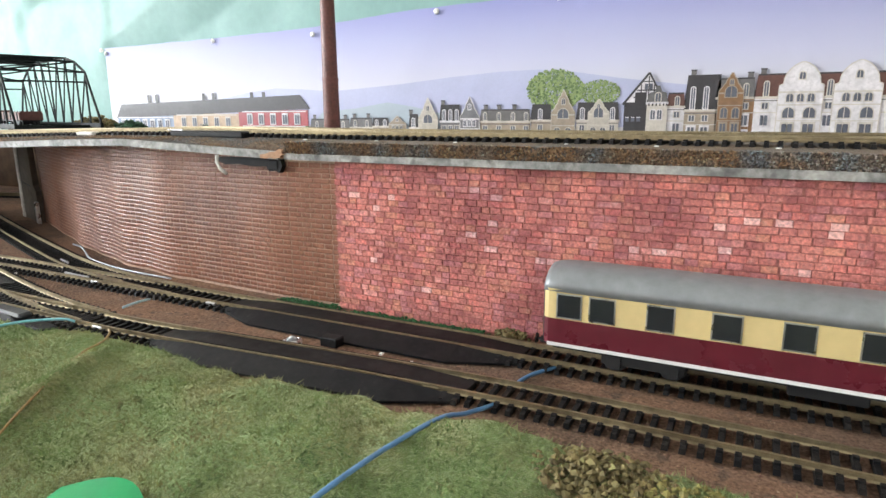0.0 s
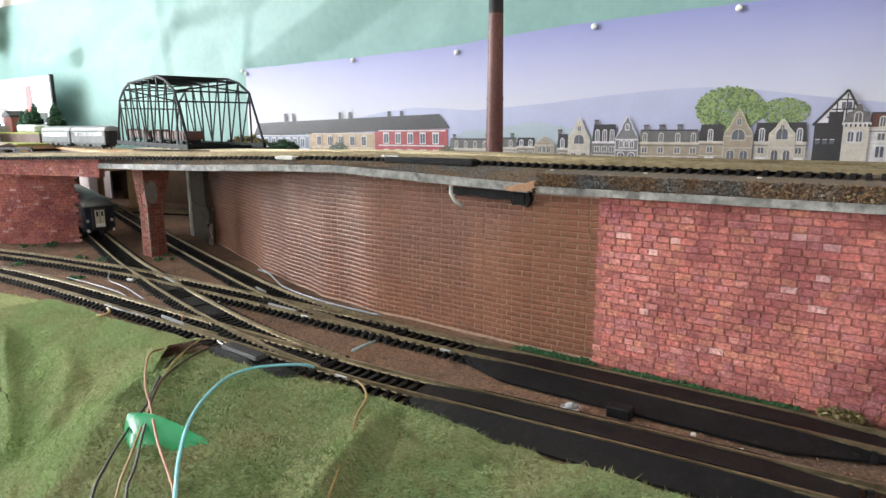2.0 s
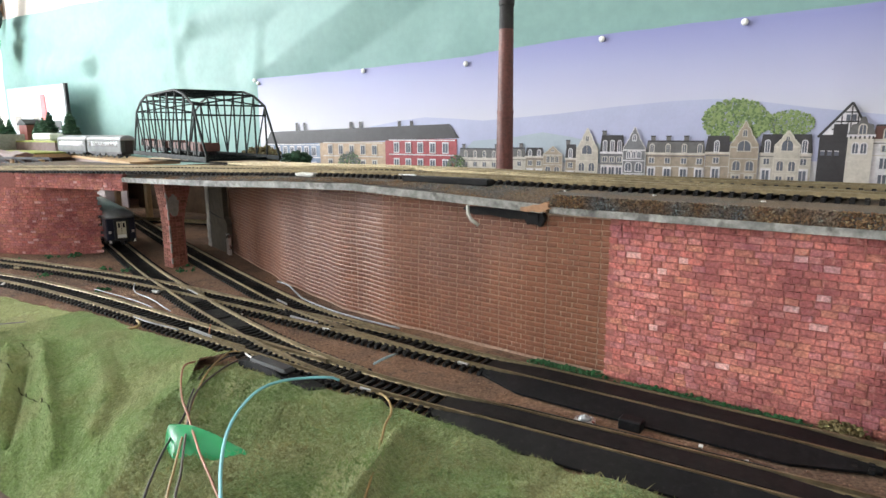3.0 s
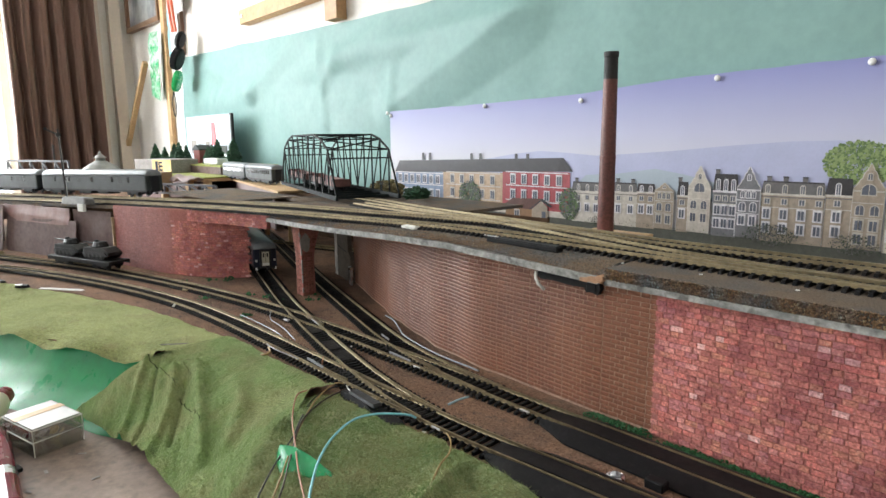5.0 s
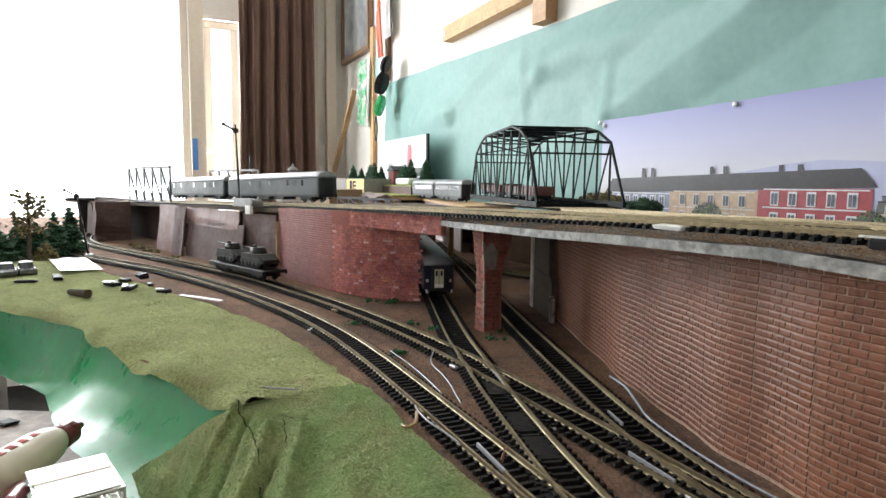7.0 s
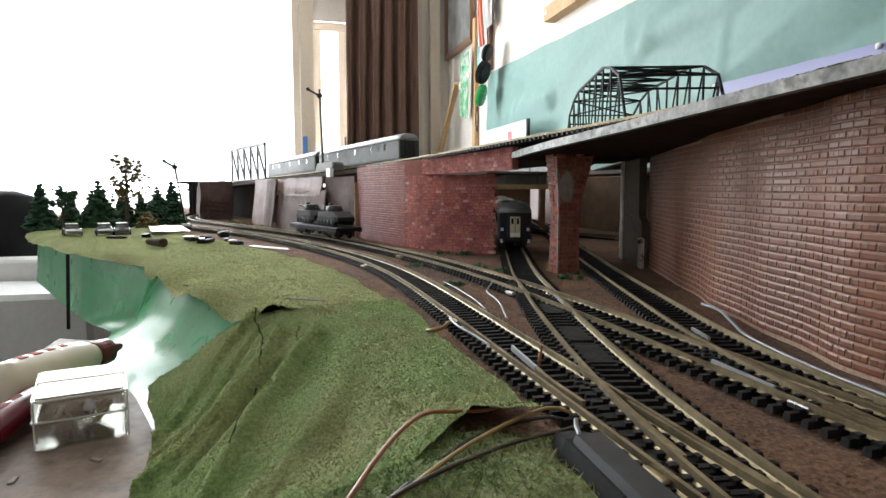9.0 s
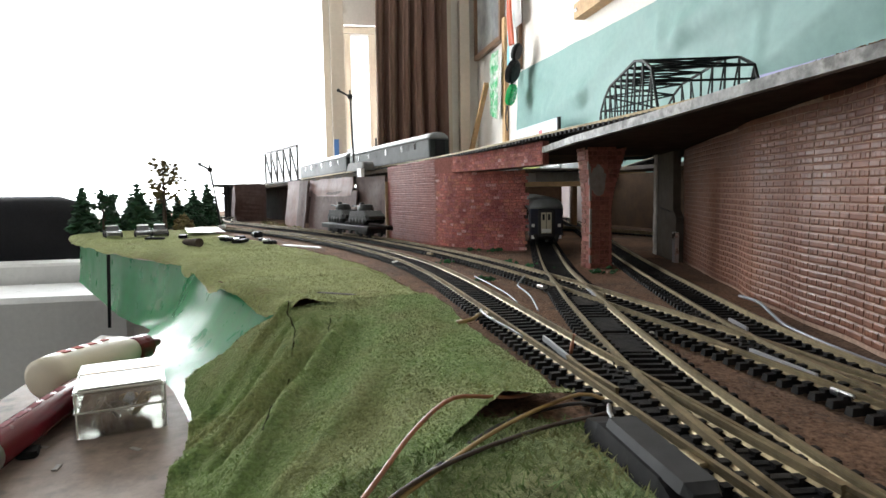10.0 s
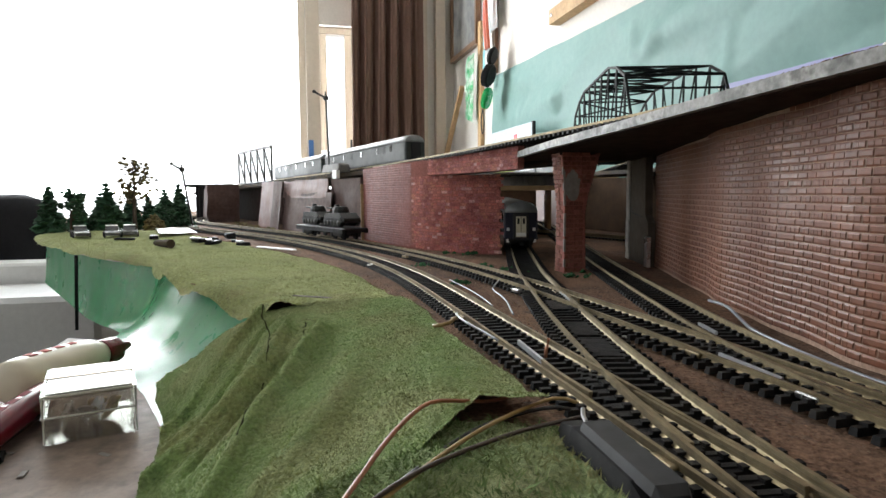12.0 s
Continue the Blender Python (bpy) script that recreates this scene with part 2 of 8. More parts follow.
M_CHIMNEY = material("red_brown_chimney", (0.15, 0.05, 0.04), 0.5, var=0.3, scale=300, second=(0.10, 0.04, 0.035), second_scale=40)

# ---------------------------------------------------------------- room
G = 0.80          # top of the baseboard
WALL_Y = 1.130


def slab(name, x0, x1, y0, y1, z0, z1, mat, label, category="wall"):
    return single(name, box(x0, x1, y0, y1, z0, z1), mat, label, category, kind="structure")


slab("floor", -3.6, 2.2, -2.7, 1.3, -0.1, 0.0, M_FLOOR, "dark wooden floor of the hobby room", "floor")
slab("ceiling", -3.6, 2.2, -2.7, 1.3, 2.5, 2.6, M_CEIL, "plain white ceiling of the hobby room", "ceiling")
slab("wall_north", -3.5, 2.2, WALL_Y, WALL_Y + 0.15, 0.0, 2.5, M_PLASTER, "off-white plastered wall behind the layout")
slab("wall_east", 2.0, 2.15, -2.55, WALL_Y, 0.0, 2.5, M_PLASTER, "plain white plastered side wall")


def wall_with_openings(name, axis, at, thick, lo, hi, openings, label):
    """A wall along x or y with rectangular openings (a, b, z0, z1)."""
    bm = bmesh.new()
    cuts = sorted(openings)
    pos = lo
    spans = []
    for a, b, z0, z1 in cuts:
        spans += [(pos, a, 0.0, 2.5), (a, b, 0.0, z0), (a, b, z1, 2.5)]
        pos = b
    spans.append((pos, hi, 0.0, 2.5))
    for a, b, z0, z1 in spans:
        if b - a > 1e-4 and z1 - z0 > 1e-4:
            if axis == "y":
                bx(bm, at - thick, at, a, b, z0, z1)
            else:
                bx(bm, a, b, at - thick, at, z0, z1)
    bmesh.ops.remove_doubles(bm, verts=bm.verts[:], dist=1e-5)
    return single(name, bm, M_PLASTER, label, "wall", kind="structure")


wall_with_openings("wall_west", "y", WALL_X, 0.12, -2.55, WALL_Y, [(-1.58, 0.370, 0.72, 2.32), (0.44, 0.60, 0.62, 1.70)], "white plastered wall with a large window and a glazed door")
# this opening is assumed, it goes with the fill lamp at the rear
wall_with_openings("wall_south", "x", -2.45, 0.12, -3.5, 2.2, [(-1.9, 0.7, 0.9, 2.3)], "white plastered wall with an assumed, unseen window")

# bright haze outside the windows
M_HAZE = bpy.data.materials.new("bright_haze")
M_HAZE.use_nodes = True
hn = M_HAZE.node_tree
em = hn.nodes.new("ShaderNodeEmission")
em.inputs["Color"].default_value, em.inputs["Strength"].default_value = (0.95, 0.98, 1.0, 1), 4.5
hn.links.new(em.outputs[0], hn.nodes["Material Output"].inputs["Surface"])
single("backdrop", box(-4.6, -4.58, -4.5, 3.0, -1.0, 4.5), M_HAZE, "white overcast haze outside the windows", "backdrop", kind="structure")

# ---------------------------------------------------------------- layout base

def lerp_table(table, x):
    """A value between the pairs (x, value) of a table that rises in x."""
    if x <= table[0][0]:
        return table[0][1]
    for (a, va), (b, vb) in zip(table, table[1:]):
        if x <= b:
            return va + (vb - va) * (x - a) / (b - a)
    return table[-1][1]


# front edge of the board, by x
EDGE = [(-2.6, -0.30), (-1.35, -0.16), (-1.05, -0.05), (-0.85, 0.06), (-0.72, 0.155), (-0.56, 0.207), (-0.445, 0.262), (-0.40, 0.290), (-0.36, 0.308), (0.8, 0.318)]


def ground_height(x, y):
    n = noise.noise(Vector((x * 9, y * 9, 0))) * 0.0010 + noise.noise(Vector((x * 60, y * 60, 3))) * 0.0006
    return G - 0.0008 + n


def ground_point(u, v):
    x = -2.6 + 3.3 * u
    e = lerp_table(EDGE, x)
    y = e + (1.09 - e) * v
    return Vector((x, y, ground_height(x, y)))


bm = bmesh.new()
a = [bm.verts.new((x, e, G - 0.004)) for x, e in EDGE]
b = [bm.verts.new((x, 1.09, G - 0.004)) for x, e in EDGE]
fs = [bm.faces.new((a[k], a[k + 1], b[k + 1], b[k])) for k in range(len(EDGE) - 1)]
bmesh.ops.solidify(bm, geom=fs, thickness=0.02)
single("baseboard", bm, M_WOOD, "plywood baseboard carrying the model railway", "baseboard", kind="structure")
bm = bmesh.new()
grid(bm, 420, 150, ground_point)
single("ground", bm, M_GROUND, "brown granulated ballast ground round the lower tracks", "ground", smooth=True, kind="structure")

# ---------------------------------------------------------------- tracks
RAIL_PROFILE = [(-0.0011, 0.0), (0.0011, 0.0), (0.0004, 0.0006), (0.0004, 0.0016), (0.0006, 0.0018), (0.0006, 0.0026), (-0.0006, 0.0026), (-0.0006, 0.0018), (-0.0004, 0.0016), (-0.0004, 0.0006)]
GAUGE = 0.0165


def sweep(bm, pts, offset, z, height, profile=RAIL_PROFILE):
    """The rail profile carried along a line, offset to its left."""
    rings = []
    for p, d, n in along(pts):
        c = p + n * offset
        c.z = height(p) + z
        rings.append([bm.verts.new(c + n * w + Vector((0, 0, h))) for w, h in profile])
    k = len(profile)
    for a, b in zip(rings, rings[1:]):
        for i in range(k):
            bm.faces.new((a[i], a[(i + 1) % k], b[(i + 1) % k], b[i]))
    bm.faces.new(rings[0][::-1])
    bm.faces.new(rings[-1])
    bmesh.ops.recalc_face_normals(bm, faces=bm.faces[:])
    return bm


def sleeper_mesh():
    bm = bmesh.new()
    bx(bm, -0.0013, 0.0013, -0.0150, 0.0150, 0.0, 0.0022)
    for y in (-GAUGE / 2 - 0.0022, -GAUGE / 2 + 0.0022, GAUGE / 2 - 0.0022, GAUGE / 2 + 0.0022):
        bx(bm, -0.0011, 0.0011, y - 0.0011, y + 0.0011, 0.0020, 0.0031)
    for v in bm.verts:
        if abs(v.co.y) > 0.0149 and v.co.z > 0.002:
            v.co.y *= 0.975
            v.co.x *= 0.8
    return mesh_of(bm, "sleeper", M_SLEEPER)


SLEEPER = sleeper_mesh()


def track(label, pts, height, lift=0.0, pieces=True, near=None, rails=(True, True), spacing=0.0062, mat=None, group="lower tracks"):
    t = thing("railway_track", label, "railway track", (pts[0][0], pts[0][1], height(Vector((*pts[0][:2], 0)))), group=group)
    line = spline(pts, 0.006)
    for on, off in zip(rails, (GAUGE / 2 + 0.0005, -GAUGE / 2 - 0.0005)):
        if on:
            part("rail", sweep(bmesh.new(), line, off, 0.0024 + lift * 0.3, height), mat or M_RAIL, t, world_space=True)
    base = PLACE[t].inverted()
    spots = []
    for p, d, n in along(spline(pts, spacing)):
        spots.append(base @ Matrix.Translation((p.x, p.y, height(p) + lift)) @ Matrix.Rotation(math.atan2(d.y, d.x), 4, "Z"))
    one_by_one = [m for m in spots if pieces or (near and near[0] <= m.translation.x + pts[0][0] <= near[1])]
    for m in one_by_one:
        ob = new("sleeper", SLEEPER)
        ob.parent, ob.matrix_basis = t, m
    if len(one_by_one) < len(spots):
        bm = bmesh.new()
        for m in spots:
            if m in one_by_one:
                continue
            bx(bm, -0.0013, 0.0013, -0.0150, 0.0150, 0.0, 0.0022, m)
        part("sleeper_base", bm, M_SLEEPER, t, kind="stuff")
    return t


def flat(p):
    return G


T1 = [(-1.97, 0.065), (-1.86, 0.036), (-1.72, 0.016), (-1.60, 0.014), (-1.50, 0.024), (-1.39, 0.048), (-1.26, 0.103), (-1.12, 0.176), (-1.0, 0.236), (-0.90, 0.275), (-0.82, 0.302), (-0.74, 0.3245), (-0.66, 0.342), (-0.58, 0.3535), (-0.50, 0.3585), (-0.42, 0.3597), (-0.30, 0.3597), (-0.20, 0.3597),
      (-0.14, 0.3605), (-0.06, 0.3665), (0.03, 0.3735), (0.15, 0.378), (0.45, 0.378)]
T2 = [(-1.93, 0.100), (-1.84, 0.080), (-1.74, 0.072), (-1.64, 0.072), (-1.56, 0.080), (-1.46, 0.105), (-1.357, 0.145), (-1.229, 0.200), (-1.10, 0.256), (-1.0, 0.298), (-0.90, 0.334), (-0.80, 0.362), (-0.70, 0.386), (-0.62, 0.401), (-0.54, 0.412), (-0.46, 0.4185), (-0.38, 0.4215), (-0.30, 0.4225), (-0.1, 0.4235), (0.1, 0.4255), (0.45, 0.4275)]
T3 = [(-1.30, 0.705), (-1.0, 0.602), (-0.80, 0.533), (-0.65, 0.482), (-0.53, 0.4425), (-0.47, 0.4255), (-0.41, 0.4085), (-0.35, 0.393), (-0.30, 0.381), (-0.25, 0.3705), (-0.205, 0.3640), (-0.17, 0.3610)]
T4 = [(-1.30, 0.765), (-1.0, 0.668), (-0.70, 0.565), (-0.57, 0.521), (-0.495, 0.4965), (-0.435, 0.4775), (-0.385, 0.462), (-0.342, 0.449), (-0.30, 0.4385), (-0.25, 0.430), (-0.20, 0.4255), (-0.17, 0.4240)]
track("curved black-sleepered track with brass rails beside the grass", T1, flat, 0.0)
track("curved second track with brass rails on brown ballast", T2, flat, 0.0002)
track("track leading out of the tunnel under the deck", T3, flat, 0.0004)
track("track passing behind the brick pier under the deck", T4, flat, 0.0006)


def siding_height(p):
    return lerp_table([(-2.3, 0.866), (-0.75, 0.897), (-0.60, 0.9002), (-0.45, 0.9025), (-0.30, 0.9058), (-0.20, 0.9062), (-0.10, 0.9054), (0.5, 0.9055)], p.x)


def set_back(pts):
    """The upper lines stand further back from the viaduct edge towards the right."""
    return [(x, y + lerp_table([(-0.62, 0.0), (-0.45, 0.010), (-0.30, 0.022), (-0.15, 0.026), (0.5, 0.026)], x)) for x, y in pts]


# upper level
A_UP = [(-2.3, -0.02), (-1.9, 0.09), (-1.5, 0.215), (-1.2, 0.312), (-0.95, 0.390), (-0.75, 0.437), (-0.58, 0.462), (-0.42, 0.4725), (-0.25, 0.474), (0.0, 0.471), (0.45, 0.471)]
B_UP = [(-2.3, 0.07), (-1.9, 0.18), (-1.5, 0.30), (-1.2, 0.395), (-0.95, 0.462), (-0.75, 0.505), (-0.55, 0.527), (-0.3, 0.528), (0.0, 0.527), (0.45, 0.529)]
C_UP = [(-1.12, 0.800), (-0.85, 0.712), (-0.60, 0.640), (-0.45, 0.592), (-0.33, 0.556), (-0.22, 0.535), (-0.12, 0.5275)]
D_UP = [(-0.60, 0.600), (-0.50, 0.575), (-0.40, 0.5515), (-0.30, 0.535), (-0.2, 0.512), (-0.1, 0.4885), (0.0, 0.476), (0.06, 0.472)]
track("upper track along the viaduct edge with brass rails", set_back(A_UP), siding_height, 0.0, pieces=False, near=(-1.0, 0.25), group="upper tracks")
track("second upper track with brass rails on the deck", set_back(B_UP), siding_height, 0.0003, pieces=False, near=(-0.9, 0.25), group="upper tracks")
track("track leading across the steel truss bridge", set_back(C_UP), siding_height, 0.0006, pieces=False, group="upper tracks")
track("crossover track between the upper lines", set_back(D_UP), siding_height, 0.0009, pieces=False, group="upper tracks")

# ---------------------------------------------------------------- deck
DECK_FRONT = [(-0.62, 0.460), (-0.52, 0.4510), (-0.42, 0.4485), (-0.33, 0.4480), (-0.25, 0.4465), (-0.17, 0.4468), (-0.098, 0.4465)]
def deck_z(x):
    return lerp_table([(-2.3, 0.8595), (-0.75, 0.8905), (-0.62, 0.8965), (-0.50, 0.8993), (-0.43, 0.9009), (-0.33, 0.9044), (-0.28, 0.9065), (-0.22, 0.9062), (-0.16, 0.9026), (-0.098, 0.9005), (0.5, 0.9005)], x)


def deck_back(x):
    return lerp_table([(-0.62, 0.735), (-0.52, 0.665), (-0.42, 0.625), (-0.33, 0.603), (-0.2, 0.588), (0.5, 0.585)], x)


def sheet_between(front, back, z0, z1, taper=0.0):
    """A board between two lines of (x, y), its faces at heights z0(x) and z1(x)."""
    bm = bmesh.new()
    rows = []
    for (xa, ya), (xb, yb) in zip(front, back):
        rows.append([bm.verts.new((xa, ya, z0(xa))), bm.verts.new((xb, yb, z0(xb))), bm.verts.new((xb, yb, z1(xb))), bm.verts.new((xa, ya, z1(xa)))])
    for r, q in zip(rows, rows[1:]):
        for k in range(4):
            bm.faces.new((r[k], r[(k + 1) % 4], q[(k + 1) % 4], q[k]))
    bm.faces.new(rows[0])
    bm.faces.new(rows[-1][::-1])
    bmesh.ops.recalc_face_normals(bm, faces=bm.faces[:])
    return bm


DECK_UNDER = [(x, y + 0.004) for x, y in DECK_FRONT]
deck = thing("viaduct_deck", "grey painted deck board on the brick retaining wall", "viaduct deck", (-0.3, 0.46, 0.893), kind="structure")
part("board", sheet_between(DECK_FRONT, [(x, deck_back(x)) for x, y in DECK_FRONT], lambda x: deck_z(x) - 0.0065, lambda x: deck_z(x) - 0.0015), M_DECKBOARD, deck, world_space=True)
# thin dark sheet: the shade under the deck put into its colour
part("soffit", sheet_between(DECK_UNDER, [(x, deck_back(x) - 0.004) for x, y in DECK_FRONT], lambda x: deck_z(x) - 0.0069, lambda x: deck_z(x) - 0.0064), material("shade_dark_board", (0.05, 0.04, 0.034), 0.8, var=0.3, scale=90, spec=0.05), deck, "thin sheet coloured dark for the shade under the board", world_space=True)


def road_z(x, y):
    """The granulate climbs from the board's edge to the foot of the sleepers."""
    d = y - lerp_table(DECK_FRONT, x)
    low, top = deck_z(x) - 0.0016, siding_height(Vector((x, 0, 0)))
    return low + (top - low) * lerp_table([(0.0025, 0.0), (0.009, 0.55), (0.024, 1.0)], d)


def roadbed_point(u, v):
    x = -0.62 + 0.522 * u
    a, b = lerp_table(DECK_FRONT, x) + 0.0025, deck_back(x) - 0.002
    y = a + (b - a) * v ** 1.7
    return Vector((x, y, road_z(x, y) + 0.0003 * noise.noise(Vector((x * 240, y * 240, 4)))))


bm = bmesh.new()
grid(bm, 200, 40, roadbed_point)
part("roadbed", bm, M_ROADBED, deck, smooth=True, world_space=True)
LEFT_FRONT = [(-2.3, -0.042), (-1.9, 0.068), (-1.5, 0.196), (-1.2, 0.290), (-0.945, 0.377), (-0.80, 0.413), (-0.70, 0.444), (-0.62, 0.462)]
part("roadbed", sheet_between(LEFT_FRONT, [(x, y + 0.150) for x, y in LEFT_FRONT], lambda x: siding_height(Vector((x, 0, 0))) - 0.0055, lambda x: siding_height(Vector((x, 0, 0)))), M_ROADBED, deck, world_space=True)
RIGHT_FRONT = [(-0.094, 0.4475), (0.0, 0.4465), (0.15, 0.4465), (0.5, 0.4465)]
part("board", sheet_between(RIGHT_FRONT, [(x, 0.584) for x, y in RIGHT_FRONT], lambda x: deck_z(x) - 0.0065, lambda x: deck_z(x) - 0.0025), M_DECKBOARD, deck, world_space=True)
part("roadbed", sheet_between([(x, y + 0.001) for x, y in RIGHT_FRONT], [(x, 0.586) for x, y in RIGHT_FRONT], lambda x: deck_z(x) - 0.0028, lambda x: siding_height(Vector((x, 0, 0)))), M_ROADBED, deck, world_space=True)

# ---------------------------------------------------------------- brick walls (backing sheets)
SHEET_LINE = [(-0.575, 0.572), (-0.53, 0.553), (-0.47, 0.529), (-0.41, 0.505), (-0.36, 0.489), (-0.31, 0.476), (-0.25, 0.4625), (-0.18, 0.4575), (-0.11, 0.4555), (-0.058, 0.4555)]
RIGHT_LINE = [(-0.058, 0.4525), (0.1, 0.4515), (0.3, 0.4515), (0.5, 0.4515)]
RED_LINE = [(-0.948, 0.370), (-0.90, 0.381), (-0.85, 0.393), (-0.80, 0.407), (-0.76, 0.424), (-0.73, 0.444), (-0.712, 0.463), (-0.700, 0.480)]


def ripple(x, z):
    """Waviness of the loose embossed sheet, out of its plane."""
    f = max(0.0, min(1.0, (-0.07 - x) / 0.05))
    return f * (0.0011 * math.sin(x * 105 + 9 * (z - G)) * math.exp(-((x + 0.30) / 0.12) ** 2) + 0.0026 * noise.noise(Vector((x * 15, z * 15, 4))))


def wavy_sheet(line, z0, z1):
    """The loose sheet as a grid that ripples."""
    bm = bmesh.new()
    rows = []
    for p, d, n in along(spline(line, 0.004)):
        top = z1(p.x)
        rows.append([bm.verts.new((p.x - n.x * ripple(p.x, z), p.y - n.y * ripple(p.x, z), z)) for z in (z0 + (top - z0) * k / 20 for k in range(21))])
    fs = [bm.faces.new((a[k], b[k], b[k + 1], a[k + 1])) for a, b in zip(rows, rows[1:]) for k in range(20)]
    bmesh.ops.recalc_face_normals(bm, faces=bm.faces[:])
    return bm


def upright_sheet(line, z0, z1, thick):
    bm = bmesh.new()
    pts = spline(line, 0.004)
    rows = []
    for p, d, n in along(pts):
        q = p + n * thick
        rows.append([bm.verts.new((p.x, p.y, z0)), bm.verts.new((p.x, p.y, z1(p.x))), bm.verts.new((q.x, q.y, z1(p.x))), bm.verts.new((q.x, q.y, z0))])
    for r, q in zip(rows, rows[1:]):
        for k in range(4):
            bm.faces.new((r[k], r[(k + 1) % 4], q[(k + 1) % 4], q[k]))
    bm.faces.new(rows[0])
    bm.faces.new(rows[-1][::-1])
    bmesh.ops.recalc_face_normals(bm, faces=bm.faces[:])
    return bm


def under_deck(x):
    return deck_z(x) - 0.007


brown_wall = thing("brick_retaining_wall", "wavy embossed brown brick sheet under the deck", "brick wall", (-0.3, 0.476, G), kind="structure")
part("backing", wavy_sheet(SHEET_LINE, G - 0.003, under_deck), M_MORTAR_PALE, brown_wall, smooth=True, world_space=True)
red_wall = thing("brick_retaining_wall", "red brick retaining wall beneath the upper tracks", "brick wall", (0.1, 0.4515, G), kind="structure")
part("backing", upright_sheet(RIGHT_LINE, G - 0.003, under_deck, 0.004), M_MORTAR_RED, red_wall, world_space=True)
corner_wall = thing("brick_retaining_wall", "curved red brick wall beside the tunnel mouth", "brick wall", (-0.8, 0.407, G), kind="structure")
part("backing", upright_sheet(RED_LINE, G - 0.003, lambda x: siding_height(Vector((x, 0, 0))) + 0.0006 if x < -0.768 else 0.8795, 0.004), M_MORTAR_RED, corner_wall, world_space=True)

# ---------------------------------------------------------------- backdrop sheets
FOLDS = [(-1.19, 1.08, -0.75, 1.255, 0.09, 0.012), (-1.19, 1.17, -1.19, 1.07, 0.03, 0.004), (-2.00, 1.163, -2.31, 1.159, 0.05, 0.005), (-1.56, 1.33, -1.52, 1.04, 0.035, 0.005), (-2.00, 1.163, -1.65, 1.32, 0.05, 0.007), (-2.52, 1.34, -2.00, 1.163, 0.05, 0.006),
         (-1.22, 1.30, -1.45, 1.23, 0.05, 0.005), (-1.45, 1.23, -1.60, 1.10, 0.04, 0.004), (-1.80, 1.10, -1.66, 0.98, 0.04, 0.005)]


def paper_point(u, v):
    x = -2.66 + 4.2 * u
    top = lerp_table([(-2.7, 1.352), (-2.0, 1.337), (-1.44, 1.323), (0.0, 1.316), (1.6, 1.316)], x) + 0.006 * noise.noise(Vector((x * 5, 0, 7)))
    z = 0.80 + v * (top - 0.80)
    q = Vector((x * 3.1, z * 4.3, 0.0))
    fold = abs(noise.noise(q)) * 0.010 + abs(noise.noise(q * 2.3 + Vector((4, 1, 0)))) * 0.004
    bulge = 0.012 * math.exp(-((x + 2.25) / 0.28) ** 2 - ((z - 1.14) / 0.055) ** 2) + 0.009 * math.exp(-((x + 1.25) / 0.5) ** 2 - ((z - 1.23 - 0.06 * (x + 1.25)) / 0.035) ** 2)
    for ax, az, bx_, bz, w, amp in FOLDS:
        dx, dz = bx_ - ax, bz - az
        k = max(0.0, min(1.0, ((x - ax) * dx + (z - az) * dz) / (dx * dx + dz * dz)))
        bulge += 1.3 * amp * max(0.0, 1 - math.hypot(x - ax - k * dx, z - az - k * dz) / w)
    ends = min(1.0, 6 * (1 - v))
    return Vector((x - (0.03 * (1 - v) * (1 - u) ** 8), 1.125 - (fold * 0.8 + bulge) * min(1.0, 0.25 + ends), z))


bm = bmesh.new()
grid(bm, 420, 70, paper_point)
single("backing_paper", bm, M_PAPER, "creased teal paper sheet hung on the wall", "paper sheet", smooth=True)

POSTER_TOP = [(-1.165, 1.066), (-0.83, 1.069), (-0.65, 1.073), (-0.576, 1.075), (-0.45, 1.084), (-0.38, 1.089), (-0.326, 1.090), (-0.12, 1.095), (0.1, 1.098), (0.7, 1.10)]
POSTER_Y = 1.091


M_SKYPRINT = material("printed_sky", (0.62, 0.63, 0.82), 0.5, var=0.02, spec=0.2)
nt = M_SKYPRINT.node_tree
co = nt.nodes.new("ShaderNodeTexCoord")
sx = nt.nodes.new("ShaderNodeSeparateXYZ")
ramp = nt.nodes.new("ShaderNodeValToRGB")
rng = nt.nodes.new("ShaderNodeMapRange")
rng.inputs["From Min"].default_value, rng.inputs["From Max"].default_value = 0.90, 1.10
ramp.color_ramp.elements[0].position, ramp.color_ramp.elements[0].color = 0.18, (0.60, 0.60, 0.63, 1)
ramp.color_ramp.elements[1].position, ramp.color_ramp.elements[1].color = 0.95, (0.25, 0.265, 0.49, 1)
e = ramp.color_ramp.elements.new(0.5)
e.color = (0.46, 0.47, 0.61, 1)
nt.links.new(co.outputs["Object"], sx.inputs[0])
nt.links.new(sx.outputs["Z"], rng.inputs["Value"])
nt.links.new(rng.outputs[0], ramp.inputs["Fac"])
nt.links.new(ramp.outputs["Color"], nt.nodes["Principled BSDF"].inputs["Base Color"])

poster = thing("backdrop_poster", "printed backdrop poster of a town beneath a pale blue sky", "poster")
bm = bmesh.new()
grid(bm, 120, 24, lambda u, v: Vector((-1.165 + 1.9 * u, POSTER_Y + 0.0006 * noise.noise(Vector((u * 30, v * 3, 1))),
                                       0.80 + v * (lerp_table(POSTER_TOP, -1.165 + 1.9 * u) + 0.0015 * noise.noise(Vector((u * 40, 0, 5))) - 0.80))))
part("sheet", bm, M_SKYPRINT, poster, "sky printed from white to lilac blue")


